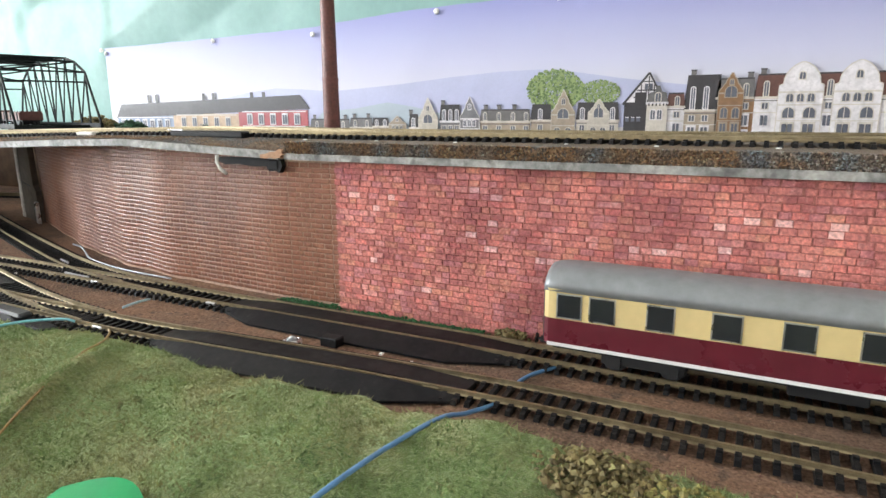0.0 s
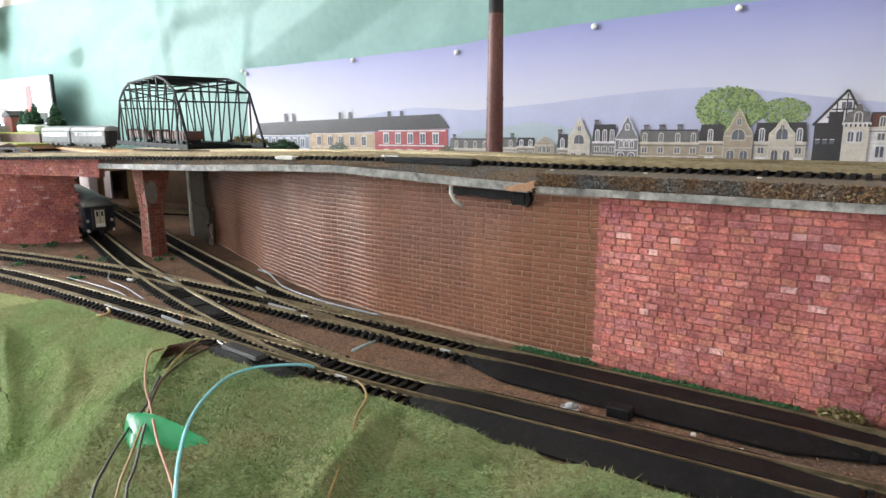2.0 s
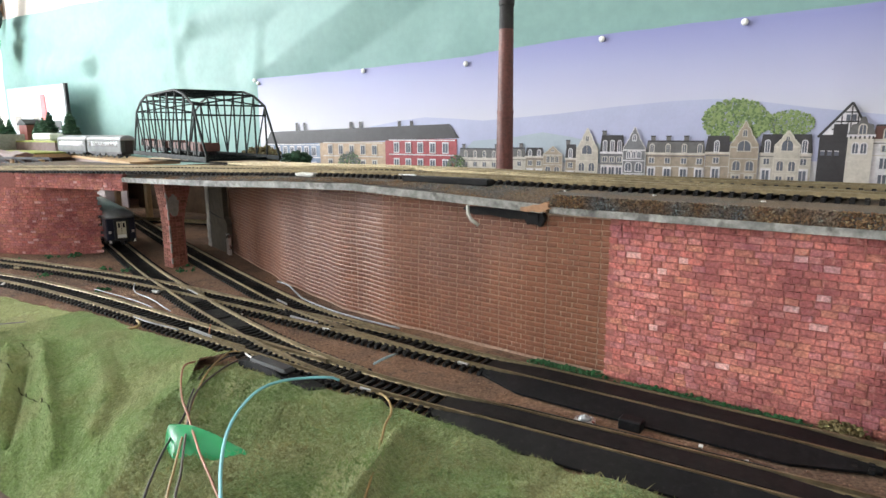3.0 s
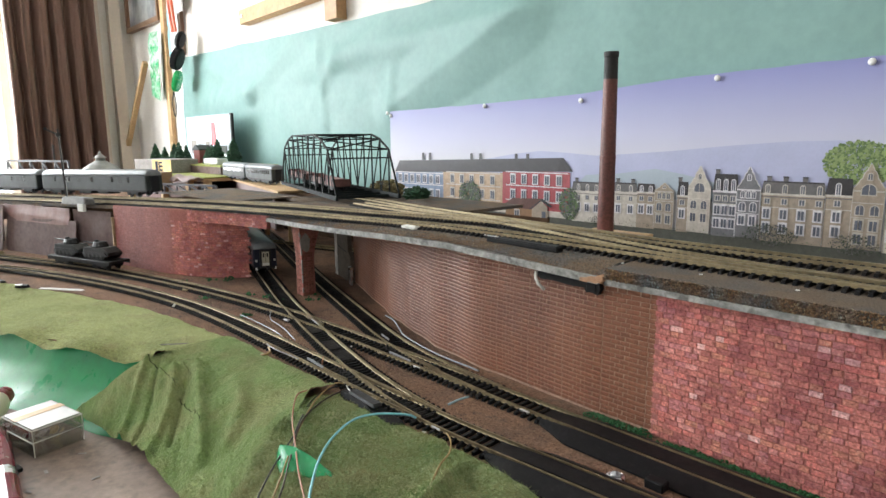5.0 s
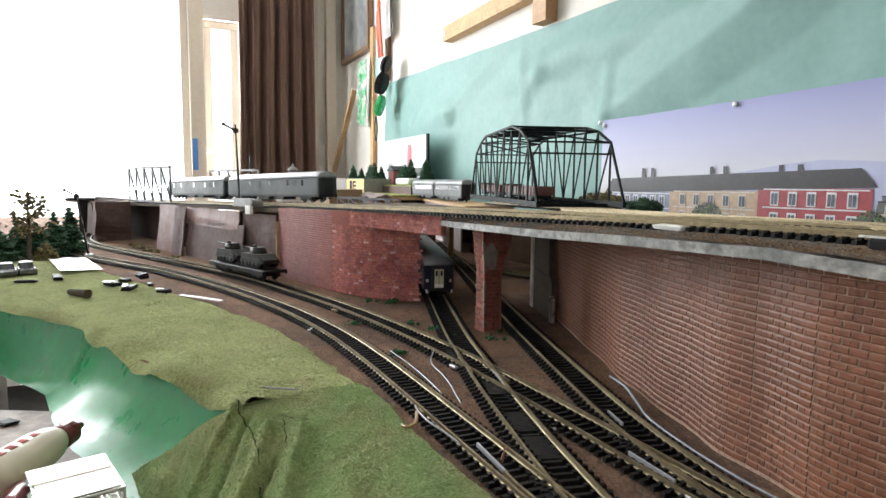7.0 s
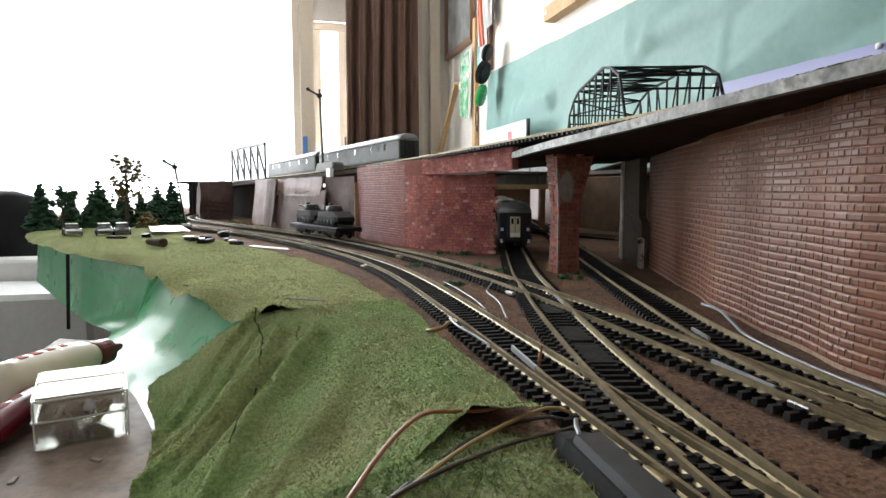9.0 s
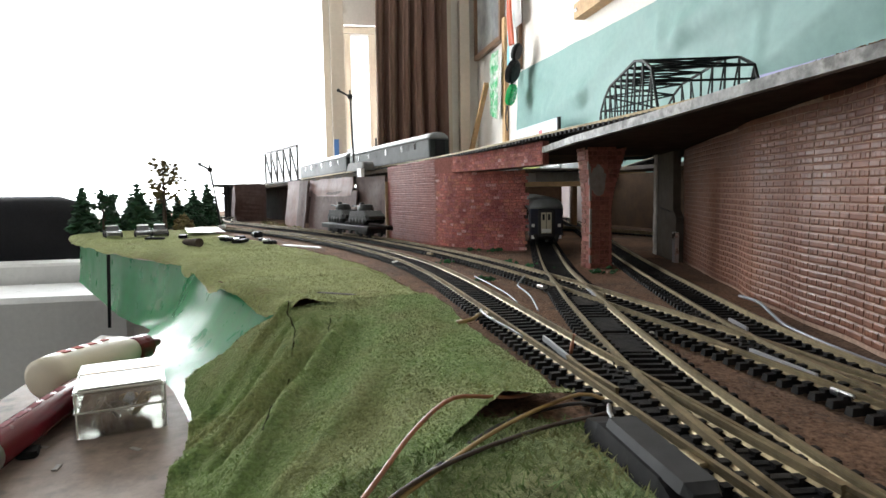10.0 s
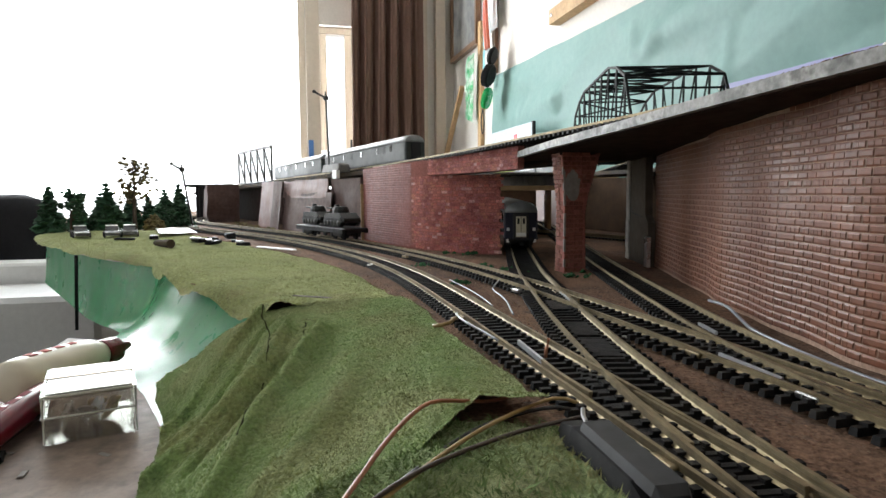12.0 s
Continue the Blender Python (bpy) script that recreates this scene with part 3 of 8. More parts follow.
def ink(name, colour):
    soft = name in ("hill", "hill_near")
    return material("ink_" + name, colour, 0.5, var=0.03 if soft else 0.22, scale=220, second=tuple(c * (1.12 if soft else 0.7) for c in colour), second_scale=12 if soft else 110, second_amount=0.5)


INK = {k: ink(k, c) for k, c in dict(hill=(0.38, 0.40, 0.56), hill_near=(0.34, 0.40, 0.46), roof=(0.035, 0.032, 0.036), slate=(0.13, 0.125, 0.125), red=(0.34, 0.055, 0.065), blue=(0.20, 0.26, 0.37), yellow=(0.46, 0.33, 0.22), beige=(0.48, 0.44, 0.38),
                                     tan=(0.33, 0.27, 0.21), grey=(0.17, 0.17, 0.18), white=(0.66, 0.64, 0.66), pane=(0.10, 0.11, 0.14), leaf=(0.10, 0.165, 0.055), leaf_light=(0.25, 0.33, 0.13), leaf_dark=(0.03, 0.05, 0.022), brownwall=(0.24, 0.13, 0.06), redroof=(0.11, 0.045, 0.035),
                                     street=(0.075, 0.08, 0.065), stone=(0.56, 0.52, 0.46)).items()}


class Printed:
    """Flat printed shapes, laid one over another on the poster, as one part."""

    def __init__(self, name):
        self.name, self.bm, self.mats = name, bmesh.new(), []

    def shape(self, pts, ink_name, layer):
        mat = INK[ink_name]
        if mat not in self.mats:
            self.mats.append(mat)
        f = self.bm.faces.new([self.bm.verts.new((x, POSTER_Y - 0.0012 - 0.0005 * layer, z)) for x, z in pts])
        f.material_index = self.mats.index(mat)
        return self

    def rect(self, x0, x1, z0, z1, ink_name, layer):
        return self.shape([(x0, z0), (x1, z0), (x1, z1), (x0, z1)], ink_name, layer)

    def window(self, x, z, w, h, layer, surround="white"):
        self.rect(x - w / 2 - 0.0022, x + w / 2 + 0.0022, z - h / 2 - 0.002, z + h / 2 + 0.0028, surround, layer)
        self.rect(x - w / 2, x - 0.0006, z - h / 2, z + h / 2, "pane", layer + 1)
        self.rect(x + 0.0006, x + w / 2, z - h / 2, z + h / 2, "pane", layer + 1)

    def crown(self, x, z, rx, rz, inks, layer, count, seed):
        r = random.Random(seed)
        for k in range(count):
            a, q = r.uniform(0, 6.283), math.sqrt(r.random())
            cx, cz, s = x + rx * q * math.cos(a), z + rz * q * math.sin(a), r.uniform(0.035, 0.085) * rz
            n = 6
            self.shape([(cx + s * r.uniform(0.7, 1.2) * math.cos(6.283 * j / n), cz + s * r.uniform(0.7, 1.2) * math.sin(6.283 * j / n)) for j in range(n)], inks[k % len(inks)], layer + 0.0012 * k)

    def done(self):
        ob = part(self.name, self.bm, None, poster)
        for m in self.mats:
            ob.data.materials.append(m)
        return ob


h = Printed("printed_hill_range")
h.shape([(-0.83, 0.90), (-0.83, 0.95), (-0.737, 0.963), (-0.671, 0.969), (-0.61, 0.966), (-0.54, 0.961), (-0.487, 0.964), (-0.394, 0.970), (-0.295, 0.979), (-0.207, 0.985), (-0.146, 0.986), (-0.09, 0.981), (-0.02, 0.970), (0.058, 0.960), (0.2, 0.945), (0.4, 0.93), (0.73, 0.92), (0.73, 0.90)], "hill", 0)
h.shape([(-0.60, 0.89), (-0.56, 0.925), (-0.487, 0.930), (-0.42, 0.940), (-0.367, 0.932), (-0.321, 0.922), (-0.2, 0.905), (-0.2, 0.89)], "hill_near", 1)
h.rect(-1.165, 0.73, 0.801, 0.838, "street", 1)
h.done()
h = Printed("printed_terrace")
h.rect(-1.142, -0.961, 0.838, 0.918, "blue", 2)
h.rect(-0.961, -0.772, 0.838, 0.922, "yellow", 2)
h.rect(-0.772, -0.596, 0.838, 0.928, "red", 2)
h.shape([(-1.146, 0.913), (-0.590, 0.930), (-0.613, 0.956), (-1.125, 0.943)], "roof", 3)
h.rect(-1.142, -0.597, 0.838, 0.850, "stone", 3)
for x in (-1.033, -1.008, -0.866, -0.838, -0.734, -0.703):
    h.rect(x - 0.004, x + 0.004, 0.945, 0.963, "roof", 2.5)
for x0, x1, n, zs, c in ((-1.135, -0.968, 7, (0.900, 0.866), "white"), (-0.945, -0.785, 5, (0.905, 0.874), "stone"), (-0.757, -0.607, 5, (0.911, 0.879), "white")):
    for z in zs:
        for i in range(n):
            h.window(x0 + (x1 - x0) * (i + 0.5) / n, z, 0.0105, 0.017, 3.5, c)
    for z in (zs[0] - 0.0145, zs[1] - 0.0135, zs[0] + 0.0135):
        h.rect(x0 - 0.005, x1 + 0.007, z, z + 0.0022, c, 3.2)
h.done()
r = random.Random(44)
h = Printed("printed_hedge")
for k in range(60):
    h.crown(-0.60 + 0.0125 * k, 0.838, 0.010, 0.006 + 0.006 * r.random(), ("leaf_dark", "slate", "leaf_dark", "leaf"), 8.6, 8, 100 + k)
h.done()
h = Printed("printed_hut")
h.shape([(-0.772, 0.852), (-0.740, 0.871), (-0.661, 0.874), (-0.690, 0.850)], "redroof", 8)
h.shape([(-0.661, 0.874), (-0.635, 0.860), (-0.640, 0.857), (-0.664, 0.869), (-0.690, 0.850), (-0.694, 0.851)], "roof", 8.5)
h.rect(-0.760, -0.688, 0.826, 0.852, "brownwall", 7)
h.shape([(-0.688, 0.826), (-0.648, 0.829), (-0.648, 0.857), (-0.664, 0.869), (-0.688, 0.851)], "tan", 7.4)
h.rect(-0.662, -0.652, 0.832, 0.848, "pane", 8)
h.window(-0.728, 0.840, 0.011, 0.012, 8, "stone")
h.done()
GABLE = [(0.0, 1.0), (0.10, 0.98), (0.18, 0.86), (0.30, 0.70), (0.42, 0.60), (0.46, 0.48), (0.60, 0.42), (0.74, 0.30), (0.80, 0.17), (0.88, 0.16), (0.92, 0.07), (1.0, 0.05)]
ROUND_GABLE = [(0.0, 1.0), (0.22, 0.99), (0.27, 0.82), (0.48, 0.78), (0.62, 0.70), (0.76, 0.56), (0.88, 0.38), (0.96, 0.18), (1.0, 0.04)]


def arched(h, x, z, w, ht, layer, trim="stone", glass="pane"):
    """A printed window with a round head, its trim round it."""
    for grow, ink_name, up in ((0.0013, trim, 0.0), (0.0, glass, 0.3)):
        a, b = w / 2 + grow, ht / 2 + grow
        h.shape([(x - a, z - b), (x + a, z - b)] + [(x + a * math.cos(k * math.pi / 8), z + b - a + a * math.sin(k * math.pi / 8)) for k in range(9)], ink_name, layer + up)
    h.rect(x - 0.0004, x + 0.0004, z - ht / 2, z + ht / 2, trim, layer + 0.5)


def gable_house(x, zt, w, base, wall, trim, big=False, profile=GABLE):
    """A printed house front with a curved, stepped gable."""
    h = Printed("printed_gable")
    side = [(f * (zt - base), k * w / 2) for f, k in profile]
    for grow, ink_name, layer in ((0.0010, trim, 5.8), (0.0, wall, 6)):
        h.shape([(x - w / 2 - grow, 0.838), (x + w / 2 + grow, 0.838)] + [(x + k + grow, base + z + grow) for z, k in side] + [(x - k - grow, base + z + grow) for z, k in side[::-1]], ink_name, layer)
    h.rect(x - w / 2 - 0.001, x + w / 2 + 0.001, base - 0.0012, base + 0.0010, trim, 6.5)
    h.rect(x - w / 2, x + w / 2, base - 0.017, base - 0.0155, trim, 6.5)
    arched(h, x, base + (zt - base) * 0.56, w * 0.13, (zt - base) * 0.24, 7, trim)
    if big:
        arched(h, x, base + 0.002, w * 0.46, 0.014, 7, trim)
    else:
        for dx in (-0.24, 0.0, 0.24):
            arched(h, x + dx * w, base - 0.007, w * 0.15, 0.010, 7, trim)
    for dx in (-0.24, 0.24):
        arched(h, x + dx * w, base - 0.026, w * 0.26, 0.013, 7, trim)
        for z in (base - 0.047, base - 0.066):
            if z > 0.848:
                h.window(x + dx * w, z, w * 0.24, 0.013, 7, trim)
    h.rect(x - w / 2, x + w / 2, base - 0.037, base - 0.0358, trim, 6.5)
    h.done()


def mansard_house(x0, x1, ztop, eave, wall, roof, dormers, chimneys=()):
    """A printed house with a steep roof, its dormers and chimneys."""
    h = Printed("printed_house")
    h.rect(x0, x1, 0.836, eave, wall, 3)
    h.shape([(x0 - 0.001, eave), (x1 + 0.001, eave), (x1 - 0.002, ztop), (x0 + 0.002, ztop)], roof, 4)
    h.rect(x0 + 0.002, x1 - 0.002, ztop - 0.0022, ztop, "roof", 4.1)
    h.rect(x0 - 0.001, x1 + 0.001, eave - 0.0022, eave + 0.0008, "white" if wall == "grey" else "stone", 4.2)
    h.rect(x0, x1, eave - 0.0050, eave - 0.0038, "slate", 4.2)
    tall = 0.62 * (ztop - eave)
    for x in dormers:
        arched(h, x, eave + 0.0015 + tall / 2, 0.0050, tall, 5, "white" if roof == "roof" else "stone")
        h.rect(x - 0.0048, x + 0.0048, eave - 0.016, eave - 0.0065, "stone" if wall != "stone" else "beige", 4.6)
        h.rect(x - 0.0034, x + 0.0034, eave - 0.015, eave - 0.0075, "pane", 4.8)
        h.rect(x - 0.0004, x + 0.0004, eave - 0.015, eave - 0.0075, "white", 4.9)
        for z in (eave - 0.030, eave - 0.051):
            if z > 0.848:
                h.window(x, z, 0.0085, 0.013, 4.8, "white")
    h.rect(x0, x1, eave - 0.0206, eave - 0.0194, "stone", 4.2)
    for x in chimneys:
        h.rect(x - 0.0034, x + 0.0034, ztop - 0.003, ztop + 0.007, "slate", 3.5)
        h.rect(x - 0.0040, x + 0.0040, ztop + 0.0055, ztop + 0.0072, "roof", 3.6)
    h.done()


mansard_house(-0.59, -0.50, 0.912, 0.894, "stone", "slate", (-0.575, -0.555, -0.535, -0.515), (-0.58, -0.51))
mansard_house(-0.50, -0.451, 0.914, 0.897, "beige", "slate", (-0.488, -0.463), (-0.49, -0.46))
mansard_house(-0.451, -0.416, 0.914, 0.899, "tan", "roof", (-0.442, -0.425))
gable_house(-0.399, 0.916, 0.034, 0.902, "tan", "beige")
mansard_house(-0.376, -0.356, 0.920, 0.897, "tan", "roof", (-0.367,), (-0.372,))
gable_house(-0.338, 0.945, 0.036, 0.910, "beige", "stone", True)
mansard_house(-0.316, -0.277, 0.935, 0.908, "grey", "roof", (-0.308, -0.296, -0.284), (-0.310,))
gable_house(-0.2605, 0.946, 0.034, 0.912, "grey", "white")
mansard_house(-0.242, -0.156, 0.927, 0.908, "tan", "slate", (-0.233, -0.209, -0.185, -0.163), (-0.232, -0.209, -0.183))
mansard_house(-0.155, -0.122, 0.934, 0.910, "tan", "roof", (-0.140,))
gable_house(-0.1035, 0.953, 0.036, 0.918, "tan", "beige", True)
mansard_house(-0.083, -0.020, 0.936, 0.910, "beige", "roof", (-0.074, -0.029))
gable_house(-0.0495, 0.940, 0.030, 0.919, "beige", "stone", True)
mansard_house(0.046, 0.070, 0.948, 0.929, "white", "redroof", (0.060,))
mansard_house(0.070, 0.116, 0.971, 0.924, "tan", "roof", (0.080, 0.097), (0.079,))
mansard_house(0.110, 0.157, 0.966, 0.940, "brownwall", "slate", (0.122, 0.146), (0.150,))
mansard_house(0.157, 0.40, 0.970, 0.940, "white", "redroof", [0.17 + 0.024 * k for k in range(10)], (0.165, 0.39))
mansard_house(0.40, 0.72, 0.945, 0.93, "beige", "slate", [0.415 + 0.028 * k for k in range(11)], (0.41, 0.71))
gable_house(0.128, 0.972, 0.030, 0.946, "brownwall", "tan", True)
gable_house(0.210, 0.983, 0.050, 0.946, "white", "stone", profile=ROUND_GABLE)
gable_house(0.272, 0.983, 0.050, 0.946, "white", "stone", profile=ROUND_GABLE)
h = Printed("printed_timber_house")
h.rect(-0.013, 0.022, 0.836, 0.934, "roof", 3)
h.shape([(-0.011, 0.934), (0.033, 0.934), (0.036, 0.948), (0.0205, 0.974)], "white", 6)
for ax, az, bx_, bz, w in ((-0.015, 0.932, 0.0205, 0.976, 0.0016), (0.037, 0.946, 0.0205, 0.976, 0.0013), (0.004, 0.952, 0.034, 0.952, 0.0009), (0.013, 0.964, 0.028, 0.964, 0.0008), (0.0205, 0.934, 0.0205, 0.972, 0.0007), (0.010, 0.934, 0.010, 0.960, 0.0008), (0.028, 0.940, 0.028, 0.962, 0.0007),
                           (0.010, 0.936, 0.018, 0.951, 0.0006), (0.0, 0.942, 0.010, 0.942, 0.0008), (-0.012, 0.934, 0.033, 0.934, 0.0012)):
    L = math.hypot(bx_ - ax, bz - az)
    nx, nz = -(bz - az) / L * w, (bx_ - ax) / L * w
    h.shape([(ax + nx, az + nz), (bx_ + nx, bz + nz), (bx_ - nx, bz - nz), (ax - nx, az - nz)], "roof", 6.6)
h.rect(0.002, 0.018, 0.935, 0.949, "roof", 6.4)
for x in (0.017, 0.0235):
    h.rect(x - 0.0022, x + 0.0022, 0.953, 0.961, "pane", 6.9)
for x in (-0.008, 0.0, 0.008):
    h.rect(x - 0.0026, x + 0.0026, 0.908, 0.914, "pane", 3.6)
    h.rect(x - 0.0026, x + 0.0026, 0.9135, 0.9145, "white", 3.7)
h.done()
h = Printed("printed_bay_tower")
h.rect(0.019, 0.047, 0.836, 0.934, "stone", 6.8)
h.shape([(0.018, 0.934), (0.048, 0.934), (0.045, 0.948), (0.039, 0.950), (0.036, 0.958), (0.032, 0.958), (0.029, 0.950), (0.022, 0.948)], "slate", 7)
h.rect(0.0175, 0.0485, 0.932, 0.9355, "white", 7.1)
for x in (0.022, 0.027, 0.032, 0.037, 0.042, 0.046):
    h.rect(x - 0.001, x + 0.001, 0.930, 0.9335, "roof", 7.2)
arched(h, 0.034, 0.942, 0.007, 0.012, 7.3, "stone")
for x in (0.028, 0.037):
    arched(h, x, 0.918, 0.006, 0.013, 7.3, "white")
h.done()
h = Printed("printed_foliage")
h.crown(-0.118, 0.955, 0.045, 0.030, ("leaf_light", "leaf", "leaf_light", "leaf", "leaf_light"), 1.1, 1500, 3)
h.crown(-0.050, 0.950, 0.030, 0.018, ("leaf_light", "leaf_light", "leaf"), 1.25, 1100, 4)
h.crown(-0.871, 0.871, 0.034, 0.030, ("leaf_dark", "slate", "leaf_dark", "leaf"), 5.5, 900, 5)
h.crown(-0.596, 0.868, 0.024, 0.030, ("leaf_dark", "slate", "leaf"), 5.5, 700, 6)
h.crown(-0.225, 0.846, 0.040, 0.016, ("leaf_dark", "slate"), 8.5, 500, 8)
h.crown(-0.115, 0.843, 0.030, 0.014, ("leaf_dark", "slate"), 8.5, 420, 9)
h.crown(-0.520, 0.840, 0.03, 0.012, ("leaf_dark",), 8.5, 300, 10)
h.done()

M_PIN = material("white_pin_head", (0.75, 0.75, 0.72), 0.3, var=0.05)
M_STEEL = material("bare_steel", (0.55, 0.55, 0.56), 0.3, metal=1.0, var=0.1)
for i, (x, z) in enumerate([(-1.158, 1.055), (-1.172, 1.062), (-0.826, 1.064), (-0.576, 1.062), (-0.321, 1.083), (-0.116, 1.088), (0.12, 1.090), (0.36, 1.092)]):
    pin = thing("drawing_pin", "white-headed drawing pin holding the poster", "pin", (x, POSTER_Y - 0.001, z), group="pins along the poster")
    bm = bmesh.new()
    lathe(bm, [(0.0014, 0.0), (0.0045, 0.001), (0.005, 0.0025), (0.0035, 0.004), (0.001, 0.0045)], pose(0, 0, 0, 90, 0, 0), 12)
    part("head", bm, M_PIN, pin, smooth=True)
    bm = bmesh.new()
    tube(bm, [(0, 0.0, 0), (0, 0.04, 0)], 0.0005, 6)
    part("needle", bm, M_STEEL, pin)

# ---------------------------------------------------------------- chimney
ch = thing("factory_chimney", "tall red-brown factory chimney with a sooty top", "chimney", (-0.3440, 0.8290, 0.862))
bm = bmesh.new()
lathe(bm, [(0.0112, 0.0), (0.0107, 0.06), (0.0104, 0.102), (0.0108, 0.1025), (0.0108, 0.1060), (0.0102, 0.1065), (0.0092, 0.206)], None, 28)
part("shaft", bm, M_CHIMNEY, ch, smooth=False)
bm = bmesh.new()
lathe(bm, [(0.0092, 0.206), (0.0089, 0.2336), (0.0098, 0.2345), (0.0098, 0.2405), (0.0075, 0.2410), (0.0075, 0.217)], None, 28)
part("crown", bm, material("soot", (0.02, 0.018, 0.018), 0.7, var=0.3), ch, "soot-blackened top")
single("chimney_stand", box(-0.390, -0.298, 0.785, 0.875, G - 0.001, 0.862), M_WOOD, "plain wooden block under the factory chimney", "wooden block")

# ---------------------------------------------------------------- truss bridge
BR_D = Vector((-1, 0.315, 0)).normalized()
BR_N = Vector((BR_D.y, -BR_D.x, 0))
BR_0 = Vector((-0.626, 0.6365, 0))
BR_L, BR_W = 0.432, 0.097


def bridge_at(s, side, z):
    p = BR_0 + BR_D * s * BR_L + BR_N * (-side * BR_W / 2)
    return Vector((p.x, p.y, z))


bridge = thing("truss_bridge", "dark green-black steel truss bridge with a curved top chord", "truss bridge", (BR_0.x, BR_0.y, 0.905))
CHORD = [(0, 0.908), (0.105, 0.978), (0.2, 0.994), (0.3, 1.002), (0.7, 1.002), (0.8, 0.994), (0.895, 0.978), (1, 0.908)]
NODES = [0.0, 0.105, 0.2, 0.3, 0.4, 0.5, 0.6, 0.7, 0.8, 0.895, 1.0]
for side, nm in ((-1, "near"), (1, "far")):
    for a, b in zip(NODES, NODES[1:]):
        part("chord_bar", bar(bmesh.new(), bridge_at(a, side, lerp_table(CHORD, a)), bridge_at(b, side, lerp_table(CHORD, b)), 0.0024, 0.0026), M_TRUSS, bridge, world_space=True)
    part("bottom_chord", bar(bmesh.new(), bridge_at(0, side, 0.908), bridge_at(1, side, 0.908), 0.004, 0.006), M_TRUSS, bridge, world_space=True)
    for k, a in enumerate(NODES[1:-1]):
        part("post", bar(bmesh.new(), bridge_at(a, side, 0.908), bridge_at(a, side, lerp_table(CHORD, a)), 0.0016, 0.0021), M_TRUSS, bridge, world_space=True)
    for k, (a, b) in enumerate(zip(NODES[1:], NODES[2:-1])):
        if a < 0.5:
            lo, hi = b, a
        else:
            lo, hi = a, b
        part("diagonal", bar(bmesh.new(), bridge_at(hi, side, lerp_table(CHORD, hi)), bridge_at(lo, side, 0.908), 0.0015, 0.0016), M_TRUSS, bridge, world_space=True)
for a in NODES[1:-1]:
    part("cross_beam", bar(bmesh.new(), bridge_at(a, -1, lerp_table(CHORD, a)), bridge_at(a, 1, lerp_table(CHORD, a)), 0.002, 0.002), M_TRUSS, bridge, world_space=True)
    part("floor_beam", bar(bmesh.new(), bridge_at(a, -1, 0.906), bridge_at(a, 1, 0.906), 0.003, 0.004), M_TRUSS, bridge, world_space=True)
for a, b in zip(NODES[1:-2], NODES[2:-1]):
    part("top_bracing", bar(bmesh.new(), bridge_at(a, -1, lerp_table(CHORD, a)), bridge_at(b, 1, lerp_table(CHORD, b)), 0.002, 0.002), M_TRUSS, bridge, world_space=True)
    part("top_bracing", bar(bmesh.new(), bridge_at(a, 1, lerp_table(CHORD, a)), bridge_at(b, -1, lerp_table(CHORD, b)), 0.002, 0.002), M_TRUSS, bridge, world_space=True)
for a in (NODES[1], NODES[-2]):
    z = lerp_table(CHORD, a)
    part("portal_frame", bar(bmesh.new(), bridge_at(a, -1, z - 0.013), bridge_at(a, 1, z - 0.013), 0.002, 0.002), M_TRUSS, bridge, world_space=True)

# ---------------------------------------------------------------- rolling stock
M_GLASS_DARK = material("dark_coach_window", (0.02, 0.022, 0.025), 0.12, var=0.1, scale=200, spec=0.6)
M_SILVER = material("grey_roof_paint", (0.21, 0.22, 0.225), 0.42, spec=0.35, var=0.12, scale=150, metal=0.25)
M_NAVY = material("dark_blue_coach_paint", (0.012, 0.015, 0.030), 0.35, var=0.1, scale=150, spec=0.25)
M_GREYGREEN = material("grey_green_coach_paint", (0.050, 0.058, 0.056), 0.5, spec=0.2, var=0.12, scale=150)
M_CREAM = material("cream_paint", (0.60, 0.47, 0.22), 0.35, var=0.06, scale=150)
M_MAROON = material("maroon_paint", (0.10, 0.012, 0.02), 0.3, var=0.1, scale=150)
M_UNDER = material("black_underframe", (0.007, 0.007, 0.008), 0.6, var=0.3, scale=300)
M_RUST = material("red_brown_wagon_paint", (0.12, 0.045, 0.035), 0.6, var=0.2, scale=200)
M_WHITE = material("white_plastic", (0.72, 0.72, 0.70), 0.35, var=0.05, scale=100)


def loft(bm, sections):
    """A skin over sections, each a list of points with the same count."""
    rings = [[bm.verts.new(p) for p in s] for s in sections]
    n = len(rings[0])
    for a, b in zip(rings, rings[1:]):
        for k in range(n):
            bm.faces.new((a[k], a[(k + 1) % n], b[(k + 1) % n], b[k]))
    bm.faces.new(rings[0][::-1])
    bm.faces.new(rings[-1])
    bmesh.ops.recalc_face_normals(bm, faces=bm.faces[:])
    return bm


def roof_arc(w, eave, top, n=10):
    return [(w * math.cos(math.pi * k / n), eave + (top - eave) * math.sin(math.pi * k / n) ** 0.8) for k in range(n + 1)]


def wheelset(parent, x):
    bm = bmesh.new()
    for y in (-0.0078, 0.0078):
        lathe(bm, [(0.0058, -0.0012), (0.0066, -0.001), (0.0058, 0.0), (0.0055, 0.0013)], pose(x, y, 0.0058, 90, 0, 0), 16)
    tube(bm, [(x, -0.0078, 0.0058), (x, 0.0078, 0.0058)], 0.0009, 6)
    part("wheelset", bm, M_UNDER, parent)


